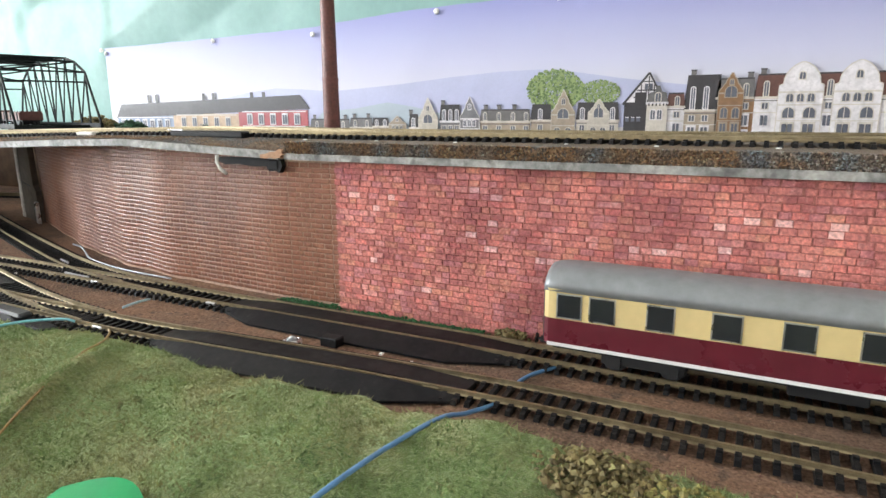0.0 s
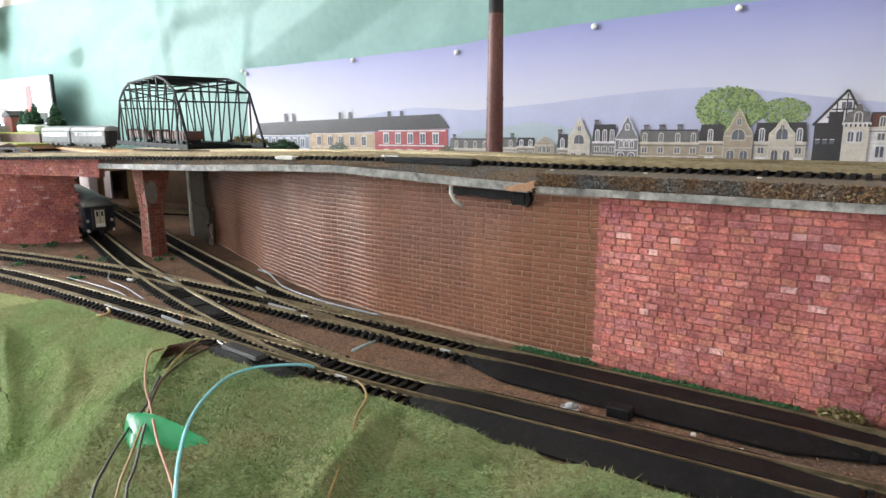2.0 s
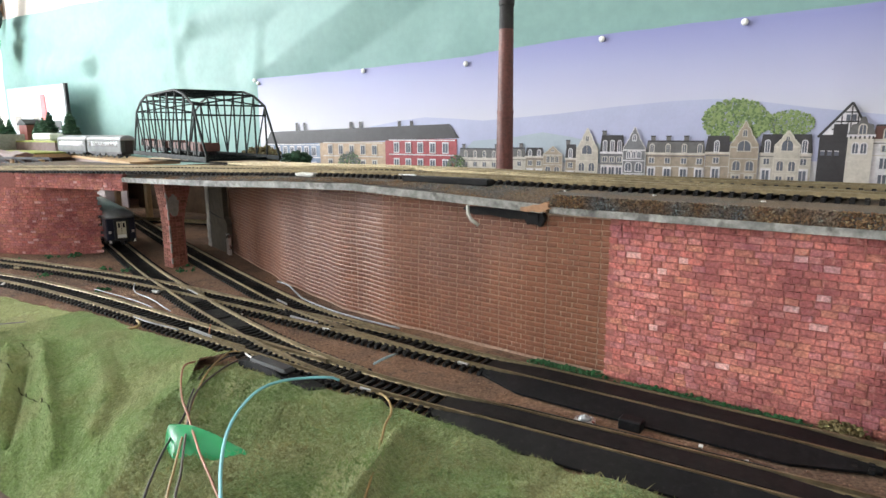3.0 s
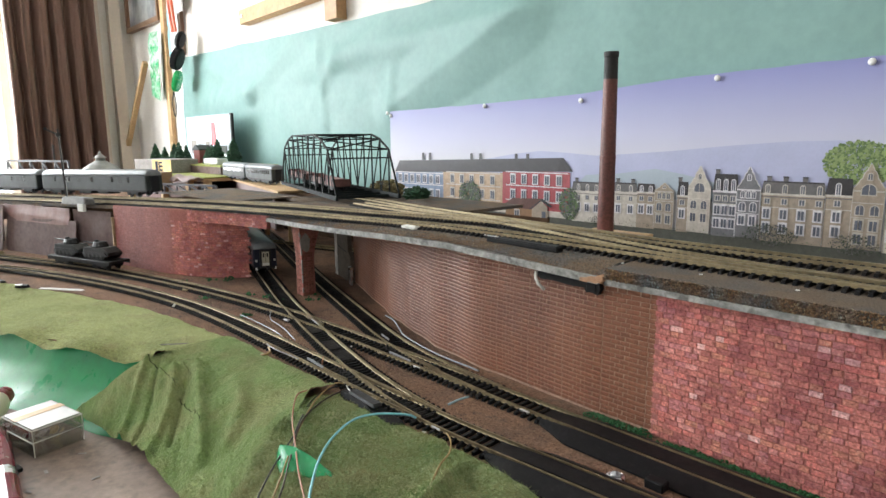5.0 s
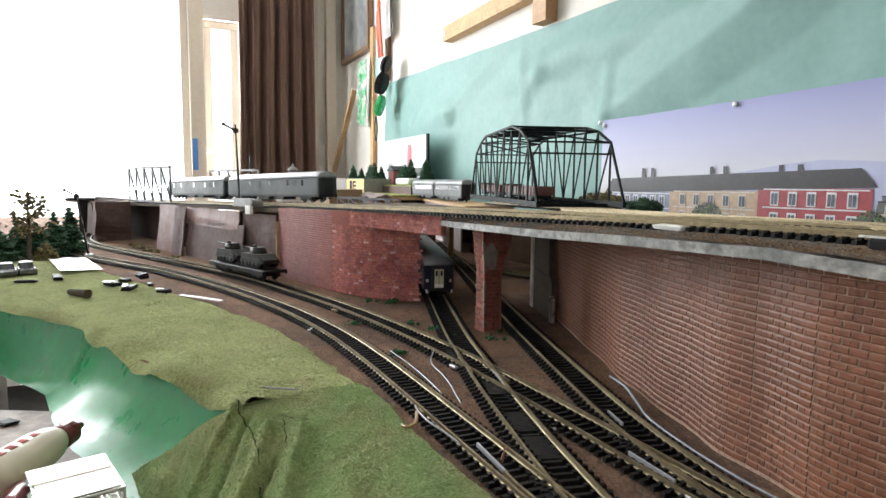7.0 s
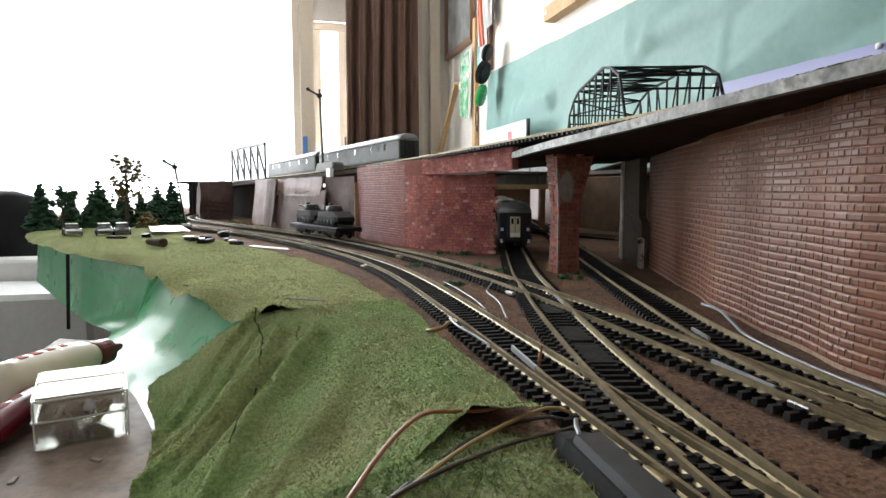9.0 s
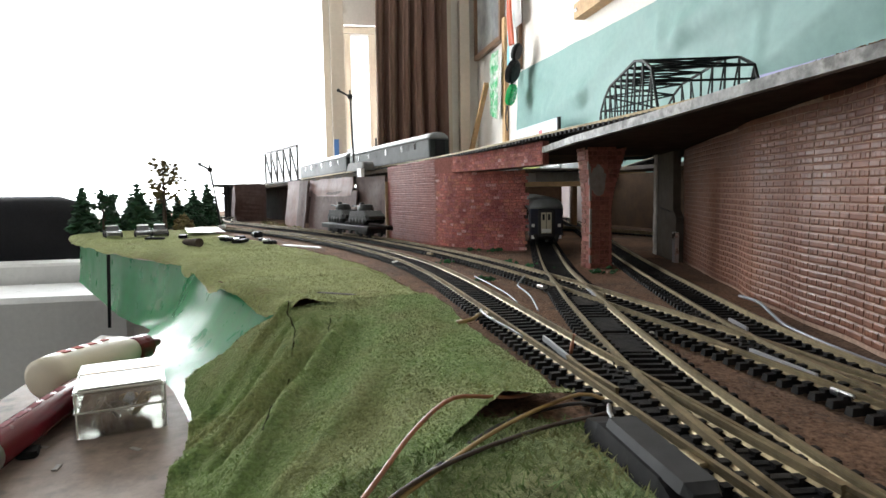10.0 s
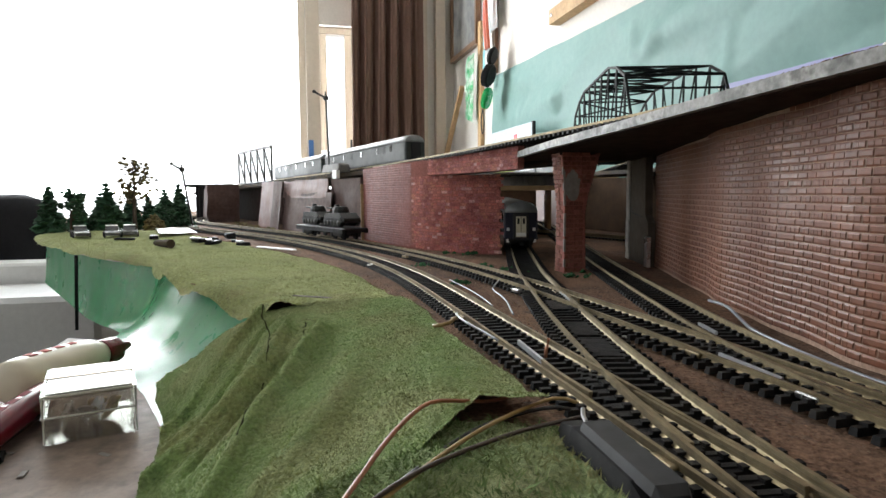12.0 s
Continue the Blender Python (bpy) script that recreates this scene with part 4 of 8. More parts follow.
def bogie(parent, x):
    bm = bmesh.new()
    for y in (-0.0115, 0.0115):
        bx(bm, x - 0.018, x + 0.018, y - 0.0012, y + 0.0012, 0.0045, 0.0095)
        for q in (-0.0125, 0.0125):
            bx(bm, x + q - 0.0032, x + q + 0.0032, y - 0.002, y + 0.002, 0.003, 0.0085)
    bx(bm, x - 0.006, x + 0.006, -0.012, 0.012, 0.006, 0.011)
    part("bogie", bm, M_UNDER, parent)
    for q in (-0.0125, 0.0125):
        wheelset(parent, x + q)


def coach(m, length, label, lower, upper, roof, windows, window_size, waist=0.024, end_door=None, vents=False, group=""):
    """A passenger or luggage coach: origin at rail level in the middle of one end, running along +x."""
    c = thing("railway_coach", label, "coach", m=m, group=group)
    w, eave, top, floor_z = 0.0163, 0.0370, 0.0482, 0.0115

    def body(z0, z1, grow=0.0):
        bm = bmesh.new()
        a = w + grow
        sec = []
        for x, s in ((0.0, 0.90), (0.0022, 0.985), (0.006, 1.0), (length - 0.006, 1.0), (length - 0.0022, 0.985), (length, 0.90)):
            sec.append([Vector((x, -a * s, z0)), Vector((x, a * s, z0)), Vector((x, a * s, z1)), Vector((x, -a * s, z1))])
        return loft(bm, sec)
    part("lower_body", body(floor_z, waist), lower, c)
    part("upper_body", body(waist, eave + 0.0012), upper, c)
    bm = bmesh.new()
    sec = []
    for x, s, dz in ((-0.0004, 0.93, -0.0016), (0.002, 0.985, -0.0008), (0.006, 1.01, -0.0002), (0.012, 1.02, 0), (length - 0.012, 1.02, 0), (length - 0.006, 1.01, -0.0002), (length - 0.002, 0.985, -0.0008), (length + 0.0004, 0.93, -0.0016)):
        sec.append([Vector((x, y * s, z + (dz if z > eave + 0.001 else 0))) for y, z in roof_arc(w, eave, top)])
    part("roof", loft(bm, sec), roof, c, smooth=True)
    for y in (-1, 1):
        part("sill_strip", box(0.002, length - 0.002, y * (w - 0.0004), y * (w + 0.0003), floor_z - 0.0008, floor_z + 0.0008), M_WHITE if upper is M_CREAM else M_UNDER, c)
        for x in windows:
            ww, wh, wz = window_size
            fr = part("window", box(x - ww / 2 - 0.0007, x + ww / 2 + 0.0007, y * (w - 0.001), y * (w + 0.00025), wz - wh / 2 - 0.0007, wz + wh / 2 + 0.0007), upper if upper is M_GREYGREEN else M_STEEL, c)
            part("pane", box(x - ww / 2, x + ww / 2, y * (w - 0.0009), y * (w + 0.0004), wz - wh / 2, wz + wh / 2), M_GLASS_DARK, fr)
    part("underframe", box(0.004, length - 0.004, -0.013, 0.013, 0.0085, floor_z + 0.0005), M_UNDER, c)
    for x0, x1 in ((0.36, 0.46), (0.52, 0.64)):
        part("equipment_box", box(length * x0, length * x1, -0.0115, 0.0115, 0.0038, 0.0088, None, 0.0006), M_UNDER, c)
    for x in (0.045, length - 0.045):
        bogie(c, x)
    for x, sgn in ((0.0, -1), (length, 1)):
        part("gangway", box(x + sgn * 0.0, x + sgn * 0.0028, -0.0078, 0.0078, 0.0105, 0.0365, None, 0.0005), M_UNDER, c)
        for y in (-0.0105, 0.0105):
            bm = bmesh.new()
            tube(bm, [(x, y, 0.0108), (x + sgn * 0.0045, y, 0.0108)], 0.0008, 8)
            lathe(bm, [(0.0024, 0.0), (0.0026, 0.0005), (0.001, 0.0009)], pose(x + sgn * 0.0045, y, 0.0108, 0, 90 * sgn, 0), 12)
            part("buffer", bm, M_UNDER, c)
        part("coupling", box(x, x + sgn * 0.006, -0.0015, 0.0015, 0.0055, 0.008), M_UNDER, c)
    if end_door:
        for y in (-0.0026, 0.0026):
            dr = part("end_door", box(-0.0033, -0.0026, y - 0.0023, y + 0.0023, 0.0135, 0.0335), end_door, c, "pale end door leaf")
            bm = bmesh.new()
            bx(bm, -0.0036, -0.0032, y - 0.0011, y + 0.0011, 0.0262, 0.0318, None, 0.0006)
            part("door_window", bm, M_GLASS_DARK, dr)
        part("destination_board", box(-0.0039, -0.0034, -0.0046, 0.0046, 0.0142, 0.0178), M_WHITE, c, "white board on the end doors")
        for y in (-0.0125, 0.0125):
            part("tail_lamp", box(-0.0014, -0.0002, y - 0.0014, y + 0.0014, 0.0195, 0.0225), M_STEEL, c)
        for y in (-0.0128, 0.0128):
            part("buffer_light", box(-0.0052, -0.0008, y - 0.0013, y + 0.0013, 0.0085, 0.0115), M_WHITE, c, "white buffer head")
    if vents:
        for x0 in vents:
            for y in (-1, 1):
                bm = bmesh.new()
                for k in range(5):
                    bx(bm, x0 - 0.006, x0 + 0.006, y * w, y * (w + 0.0006), 0.0255 + 0.002 * k, 0.0265 + 0.002 * k)
                part("louvre_panel", bm, M_UNDER, c)
    return c


RAIL_Z = G + 0.005
ang = math.atan2(0.118, -0.36)
coach(Matrix.Translation((-0.676, 0.4905, RAIL_Z)) @ Matrix.Rotation(ang, 4, "Z"), 0.272, "dark blue passenger coach with cream end doors in the tunnel mouth", M_NAVY, M_NAVY, M_SILVER, [0.03 + 0.021 * k for k in range(11)], (0.011, 0.009, 0.0305), end_door=material("cream_door", (0.50, 0.46, 0.34), 0.4, var=0.05))
coach(Matrix.Translation((-0.938, 0.5765, RAIL_Z)) @ Matrix.Rotation(ang, 4, "Z"), 0.272, "dark blue passenger coach coupled behind in the tunnel", M_NAVY, M_NAVY, M_SILVER, [0.03 + 0.021 * k for k in range(11)], (0.011, 0.009, 0.0305))
for k in range(2):
    x0 = -1.002 - 0.352 * k
    p = Vector((x0, 0.4525 - 0.102 * k, 0.8985 - 0.006 * k))
    coach(Matrix.Translation(p) @ Matrix.Rotation(math.atan2(-0.102, -0.352), 4, "Z") @ Matrix.Rotation(radians(1.0), 4, "Y"), 0.345, "weathered grey-green luggage coach on the upper level", M_GREYGREEN, M_GREYGREEN, M_SILVER, [0.05, 0.10, 0.165, 0.245, 0.295], (0.006, 0.009, 0.0305), vents=(0.075, 0.21), group="grey luggage coaches")
# cream and maroon coach standing on the line by the wall
coach(Matrix.Translation((0.092, 0.4252, RAIL_Z)) @ Matrix.Rotation(radians(0.35), 4, "Z"), 0.285, "cream and maroon coach with a silver roof beside the red wall", M_MAROON, M_CREAM, M_SILVER, [0.012, 0.027] + [0.052 + 0.0262 * k for k in range(8)] + [0.26, 0.274], (0.0105, 0.0105, 0.0305))
# small grey coaches beyond the truss bridge
for k in range(2):
    coach(Matrix.Translation((-1.242 - 0.197 * k, 0.810 + 0.022 * k, 0.8900)) @ Matrix.Rotation(math.atan2(0.11, -1), 4, "Z"), 0.19, "old grey passenger coach beyond the truss bridge", M_GREYGREEN, M_GREYGREEN, M_SILVER, [0.02 + 0.0135 * j for j in range(12)], (0.008, 0.009, 0.0295), group="old grey coaches")


def wagon(m, length, label):
    c = thing("goods_wagon", label, "wagon", m=m, group="low-sided wagons on the bridge")
    part("floor", box(0, length, -0.015, 0.015, 0.011, 0.0128), M_RUST, c)
    for y in (-1, 1):
        part("side_board", box(0, length, y * 0.0138, y * 0.015, 0.0128, 0.0215), M_RUST, c)
        for k in range(9):
            part("stake", box(length * (k + 0.5) / 9 - 0.0009, length * (k + 0.5) / 9 + 0.0009, y * 0.015, y * 0.0161, 0.0098, 0.0225), M_UNDER, c)
    for x in (0, length):
        part("end_board", box(x - 0.0006, x + 0.0006, -0.0138, 0.0138, 0.0128, 0.0235), M_RUST, c)
    part("underframe", box(0.003, length - 0.003, -0.011, 0.011, 0.0082, 0.011), M_UNDER, c)
    for x in (0.03, length - 0.03):
        bogie(c, x)
    return c


for k in range(2):
    wagon(Matrix.Translation((-0.775 - 0.203 * k, 0.687 + 0.064 * k, 0.9035 + 0.0015 * k)) @ Matrix.Rotation(math.atan2(0.315, -1), 4, "Z") @ Matrix.Rotation(radians(-0.8), 4, "Y"), 0.185, "red-brown low-sided goods wagon on the truss bridge")

# flat wagon with two armoured tanks
M_TANK = material("dark_tank_plastic", (0.014, 0.015, 0.014), 0.5, spec=0.3, var=0.15, scale=200)
FLAT = Matrix.Translation((-1.003, 0.297, RAIL_Z)) @ Matrix.Rotation(math.atan2(0.0535, 0.145), 4, "Z")
fw = thing("flat_wagon", "black bogie flat wagon carrying two toy tanks", "wagon", m=FLAT)
part("deck", box(0, 0.152, -0.0165, 0.0165, 0.0115, 0.0145, None, 0.0006), M_TANK, fw)
part("underframe", box(0.006, 0.146, -0.010, 0.010, 0.0075, 0.0116), M_UNDER, fw)
for y in (-1, 1):
    part("side_sill", box(0.001, 0.151, y * 0.0155, y * 0.0172, 0.0085, 0.0135), M_TANK, fw)
for x in (0.03, 0.122):
    bogie(fw, x)


def toy_tank(m):
    t = thing("toy_tank", "dark green-black toy tank loaded on the flat wagon", "toy tank", m=m, group="toy tanks")
    bm = bmesh.new()
    sec = [[Vector((x, y * w, z)) for y, z in ((-1, z0), (1, z0), (0.92, z1), (-0.92, z1))] for x, w, z0, z1 in ((0.0, 0.010, 0.007, 0.0115), (0.006, 0.0125, 0.0045, 0.0175), (0.05, 0.0125, 0.0045, 0.0185), (0.063, 0.0115, 0.0075, 0.012))]
    part("hull", loft(bm, sec), M_TANK, t)
    for y in (-1, 1):
        bm = bmesh.new()
        outline = [(0.004, 0.0075), (0.009, 0.0015), (0.053, 0.0015), (0.061, 0.008), (0.056, 0.0125), (0.008, 0.0125)]
        prism(bm, outline, 0.0, 0.005, Matrix.Translation((0, y * 0.0105 + 0.0025, 0)) @ Matrix.Rotation(radians(90), 4, "X"))
        tr = part("crawler_track", bm, M_UNDER, t)
        for k in range(5):
            bm = bmesh.new()
            lathe(bm, [(0.0036, 0.0), (0.0042, 0.0006), (0.0015, 0.0012)], pose(0.012 + 0.0098 * k, y * (0.0131 if y > 0 else 0.0131), 0.0055, -90 * y, 0, 0), 12)
            part("road_wheel", bm, M_TANK, tr)
    bm = bmesh.new()
    lathe(bm, [(0.0115, 0.0), (0.0112, 0.003), (0.0088, 0.0075), (0.004, 0.0082)], Matrix.Translation((0.030, 0, 0.0182)) @ Matrix.Diagonal((1.15, 0.9, 1, 1)), 14)
    tu = part("turret", bm, M_TANK, t)
    bm = bmesh.new()
    lathe(bm, [(0.0032, 0.0), (0.0032, 0.0022), (0.0024, 0.0028)], pose(0.026, -0.003, 0.0258), 12)
    part("hatch", bm, M_TANK, tu)
    bm = bmesh.new()
    tube(bm, [(0.019, 0, 0.0225), (-0.012, 0, 0.0238)], [0.0013, 0.0009], 8)
    part("gun_barrel", bm, M_TANK, tu)
    return t


for x in (0.008, 0.080):
    toy_tank(FLAT @ Matrix.Translation((x, 0, 0.0143)))
# ---------------------------------------------------------------- red corner wall, lintel, pier, tunnel mouth
M_CORK = material("bare_wood_edge", (0.36, 0.24, 0.13), 0.8, var=0.2, scale=200, bump=0.0004)
M_PLASTERPATCH = material("grey_filler", (0.30, 0.275, 0.25), 0.8, var=0.2, scale=200, bump=0.0006, second=(0.22, 0.2, 0.19), second_scale=60)
part("edge_strip", box(-0.955, -0.9475, 0.366, 0.373, G - 0.002, deck_z(-0.95) - 0.012), M_CORK, corner_wall, "bare wooden edge strip", world_space=True)

LINTEL = [(-0.765, 0.418), (-0.72, 0.434), (-0.67, 0.446), (-0.60, 0.4585)]
lintel = thing("bridge_lintel", "thin red brick lintel over the tunnel opening", "lintel", (-0.68, 0.44, 0.876), kind="structure")
bm = bmesh.new()
pts = spline(LINTEL, 0.005)
rows = []
for p, d, n in along(pts):
    f = (p.x + 0.765) / 0.165
    z0, z1 = 0.8800 + 0.001 * f, siding_height(p) + 0.0006
    q = p + n * 0.006
    rows.append([bm.verts.new((p.x, p.y, z0)), bm.verts.new((p.x, p.y, z1)), bm.verts.new((q.x, q.y, z1)), bm.verts.new((q.x, q.y, z0))])
for r, q in zip(rows, rows[1:]):
    for k in range(4):
        bm.faces.new((r[k], r[(k + 1) % 4], q[(k + 1) % 4], q[k]))
bm.faces.new(rows[0])
bm.faces.new(rows[-1][::-1])
bmesh.ops.recalc_face_normals(bm, faces=bm.faces[:])
part("backing", bm, M_MORTAR_RED, lintel, world_space=True)

# pier: straight at the foot, flaring under the deck
pier = thing("bridge_pier", "flared brick pier with bare filler patches carrying the deck", "bridge pier", (-0.5555, 0.4855, G), kind="structure")
PIER_Z = [(0.0, 0.0074, 0.0090), (0.045, 0.0068, 0.0084), (0.060, 0.0072, 0.0100), (0.078, 0.0082, 0.0135), (0.0905, 0.0092, 0.0155)]
PIER_HALF = 0.0088


def pier_half(z):
    return lerp_table([(a, b) for a, b, c in PIER_Z], z), lerp_table([(a, c) for a, b, c in PIER_Z], z)


bm = bmesh.new()
sec = []
for k in range(24):
    z = 0.0905 * k / 23 - 0.001
    hx, hy = pier_half(max(z, 0))
    off = (hy - PIER_HALF) * 0.5
    j = 0.0004 * noise.noise(Vector((0, 0, z * 90)))
    sec.append([Vector((-hx + j, -hy + off, z)), Vector((hx + j, -hy + off, z)), Vector((hx + j, hy + off, z)), Vector((-hx + j, hy + off, z))])
part("core", loft(bm, sec), M_MORTAR_RED, pier)
bm = bmesh.new()
outline = []
r = random.Random(11)
for k in range(16):
    a = 6.283 * k / 16
    outline.append((0.0062 * math.cos(a) * r.uniform(0.75, 1.2), 0.0125 * math.sin(a) * r.uniform(0.8, 1.15)))
prism(bm, outline, 0.0, 0.0014, Matrix.Translation((0.0072, -0.0030, 0.066)) @ Matrix(((0, 0, 1, 0), (1, 0, 0, 0), (0, 1, 0, 0), (0, 0, 0, 1))))
part("filler_patch", bm, M_PLASTERPATCH, pier, "bare grey filler patch")
for k in range(7):
    z = 0.004 + 0.0118 * k
    hx, hy = pier_half(z)
    part("edge_chip", box(hx - 0.0006, hx + 0.0010, -hy + (hy - PIER_HALF) * 0.5 - 0.0005, -hy + (hy - PIER_HALF) * 0.5 + 0.0010, z, z + 0.006 + 0.004 * (k % 3)), M_PLASTERPATCH, pier)

# plywood panel and rear wall under the deck
M_PLYGREY = material("greyed_plywood", (0.115, 0.095, 0.075), 0.75, var=0.2, scale=120, second=(0.08, 0.066, 0.055), second_scale=14, bump=0.0004, spec=0.06)
panel_m = Matrix.Translation((-0.636, 0.5885, G)) @ Matrix.Rotation(math.atan2(-0.022, 0.070), 4, "Z")
panel = thing("plywood_panel", "greyed plywood panel with a torn plaster edge beneath the deck", "plywood panel", m=panel_m)
UPRIGHT = Matrix.Rotation(radians(90), 4, "X")
part("board", prism(bmesh.new(), [(0.004, -0.002), (0.074, -0.002), (0.074, 0.036), (0.064, 0.042), (0.062, 0.093), (0.004, 0.093)], 0.0, 0.006, UPRIGHT), M_PLYGREY, panel)
r = random.Random(8)
torn = [(-0.0025 + r.uniform(0, 0.0028), 0.093 * k / 14 - 0.001) for k in range(15)]
part("torn_edge", prism(bmesh.new(), torn + [(0.0085 + r.uniform(0, 0.002), 0.093 * k / 14 - 0.001) for k in range(14, -1, -1)], -0.0005, 0.0072, UPRIGHT), material("broken_plaster", (0.55, 0.51, 0.46), 0.8, var=0.25, scale=260, bump=0.0008, second=(0.22, 0.2, 0.18), second_scale=70), panel, "broken pale plaster edge")
part("crack", prism(bmesh.new(), [(0.008, 0.0445), (0.028, 0.0415), (0.046, 0.0405), (0.062, 0.0400), (0.046, 0.0412), (0.028, 0.0424)], -0.0003, 0.0004, Matrix.Translation((0, -0.0062, 0)) @ UPRIGHT), M_BLACK, panel, "dark crack across the board")
M_TUNNELWOOD = material("dark_brown_wood", (0.095, 0.058, 0.036), 0.8, var=0.25, scale=60, second=(0.06, 0.038, 0.026), second_scale=9, bump=0.0003, spec=0.03)
bm = bmesh.new()
bx(bm, -0.0015, 0.0015, -0.005, 0.005, 0.0, 0.024)
tg = thing("toggle_switch", "small metal-framed switch plate on the plywood panel", "switch", (-0.5545, 0.5525, G + 0.001), turn=-110)
part("plate", bm, M_STEEL, tg)
part("slot", box(-0.0025, 0.0, -0.003, 0.003, 0.004, 0.020), M_BLACK, tg)
single("rear_board", box(-1.35, -0.60, 0.84, 0.852, G - 0.001, 0.872), M_TUNNELWOOD, "dull brown board behind the hidden tracks", "board")
single("ledge_batten", bar(bmesh.new(), (-1.0, 0.815, 0.8765), (-0.58, 0.82, 0.8765), 0.02, 0.009), M_WOOD, "pale wooden batten under the deck", "wooden batten")
# added out of view to block window light from the west
single("tunnel_end_board", box(-1.325, -1.315, 0.285, 0.768, G - 0.001, 0.8700), M_TUNNELWOOD, "unseen board added to keep window light off the hidden tracks", "board", kind="structure")
# added cover that stops light falling onto the hidden tracks from above
single("tunnel_cover", box(-1.235, -0.925, 0.545, 0.690, 0.8870, 0.8895), M_ROADBED, "granulate-covered board added to shade the hidden tracks", "board", kind="structure")
HID = [(-1.1, 0.60), (-0.9, 0.66), (-0.75, 0.70), (-0.6, 0.72), (-0.45, 0.73)]
track("short hidden track behind the pier under the deck", HID, flat, 0.0008, pieces=False)

def ribbed_tray(at):
    t = thing("plastic_tray", "cloudy clear ribbed plastic tray on a shelf behind the tunnel", "plastic tray", at, turn=15)
    part("tray", hollow_box(bmesh.new(), 0.030, 0.040, 0.013, 0.0014, None, False), M_CLEARTUB, t)
    for k in range(9):
        part("rib", box(0.0301, 0.0315, -0.036 + 0.009 * k - 0.0012, -0.036 + 0.009 * k + 0.0012, 0.001, 0.0125), M_CLEARTUB, t)
    part("lip", box(0.0301, 0.0335, -0.041, 0.041, 0.0126, 0.0140), M_CLEARTUB, t)
    return t


M_CLEARTUB = material("cloudy_clear_plastic", (0.55, 0.58, 0.57), 0.18, var=0.08, scale=40)

bm = bmesh.new()
bar(bm, (-1.12, 0.757, 0.842), (-0.40, 0.775, 0.842), 0.004, 0.083)
single("card_screen", bm, M_TUNNELWOOD, "dark brown board closing the space under the deck", "board")
# added shelf, closes the gap where light fell in behind the pier
single("bridge_shelf", box(-0.925, -0.520, 0.660, 0.862, 0.8835, 0.8880), M_ROADBED, "granulate-covered shelf added beneath the truss bridge to shade the tunnel", "wooden shelf", kind="structure")

# ---------------------------------------------------------------- brown card walls and plate girder span on the left
LD = Vector((-1, -0.32, 0)).normalized()
LN = Vector((-LD.y, LD.x, 0))           # towards the viewer's side of the lower tracks
L0 = Vector((-0.950, 0.3695, 0))
M_EMBOSS = material("embossed_brown_sheet", (0.21, 0.105, 0.088), 0.5, spec=0.25, var=0.12, scale=120, second=(0.30, 0.2, 0.18), second_scale=20)


def on_left(s, out, z):
    p = L0 + LD * s + LN * out
    return Vector((p.x, p.y, z))


card_wall = thing("card_wall", "patched wall of brown card and embossed sheets beneath the upper tracks", "card wall", tuple(on_left(0.4, 0.0, G)), kind="structure")


def leaning_panel(name, label, s0, s1, z0, z1, out0, out1, mat, thick=0.002, ragged=0.0, category="card panel"):
    bm = bmesh.new()
    r = random.Random(int(s0 * 1000))

    def f(u, v):
        s, z = s0 + (s1 - s0) * u, z0 + (z1 - z0) * v
        return on_left(s + 0.004 * ragged * noise.noise(Vector((v * 3, s0 * 50, 0))), out0 + (out1 - out0) * v + 0.002 * noise.noise(Vector((u * 2, v * 2, s0 * 30))), z + ragged * 0.004 * noise.noise(Vector((u * 4, s1 * 40, v))) * v)
    grid(bm, 14, 10, f, thick)
    return part("panel", bm, mat, card_wall, label, world_space=True)


TOPL = 0.8848
leaning_panel("card_panel", "dark brown card panel set back beneath the upper tracks", 0.004, 0.110, G - 0.001, TOPL - 0.002, 0.0, 0.0, M_BROWNCARD)
leaning_panel("card_panel", "grey-brown shiny card panel leaning beneath the upper tracks", 0.095, 0.315, G - 0.001, TOPL - 0.022, 0.012, 0.006, M_BROWNCARD, ragged=1.0)
leaning_panel("card_panel", "embossed brick sheet strip with a torn lower edge", 0.112, 0.325, TOPL - 0.030, TOPL - 0.001, 0.007, 0.003, M_EMBOSS, ragged=1.5)
leaning_panel("card_panel", "narrow dark brown card post leaning outwards", 0.312, 0.360, G - 0.001, TOPL - 0.002, 0.022, 0.012, M_BROWNCARD)
leaning_panel("card_panel", "bent embossed brick sheet beside the girder span", 0.352, 0.452, G - 0.001, TOPL - 0.001, 0.018, 0.008, M_EMBOSS, ragged=1.2)
# darker copy of the brown card; the recess's shade is in its colour
leaning_panel("card_panel", "inner wall behind the girder span, coloured dark for shade", 0.44, 1.32, G - 0.001, TOPL - 0.001, -0.040, -0.040, material("shadow_brown_card", (0.06, 0.036, 0.032), 0.7, var=0.2, scale=120, spec=0.03))
leaning_panel("card_panel", "brown card return wall at the girder span", 0.672, 0.690, G - 0.001, TOPL - 0.001, 0.002, 0.002, M_BROWNCARD, thick=0.07)
leaning_panel("card_panel", "dark brown card pillar beyond the girder span", 0.690, 0.775, G - 0.001, TOPL + 0.001, 0.016, 0.010, M_BROWNCARD)
leaning_panel("card_panel", "crumpled brown paper wall beyond the pillar", 0.77, 0.96, G + 0.020, TOPL, 0.004, 0.004, M_BROWNCARD, ragged=1.5)
leaning_panel("card_panel", "embossed red brick strip at the wall foot", 0.79, 0.92, G - 0.001, G + 0.030, 0.010, 0.008, M_EMBOSS)

M_GIRDER = material("grey_brown_girder", (0.13, 0.125, 0.135), 0.5, var=0.15, scale=150)


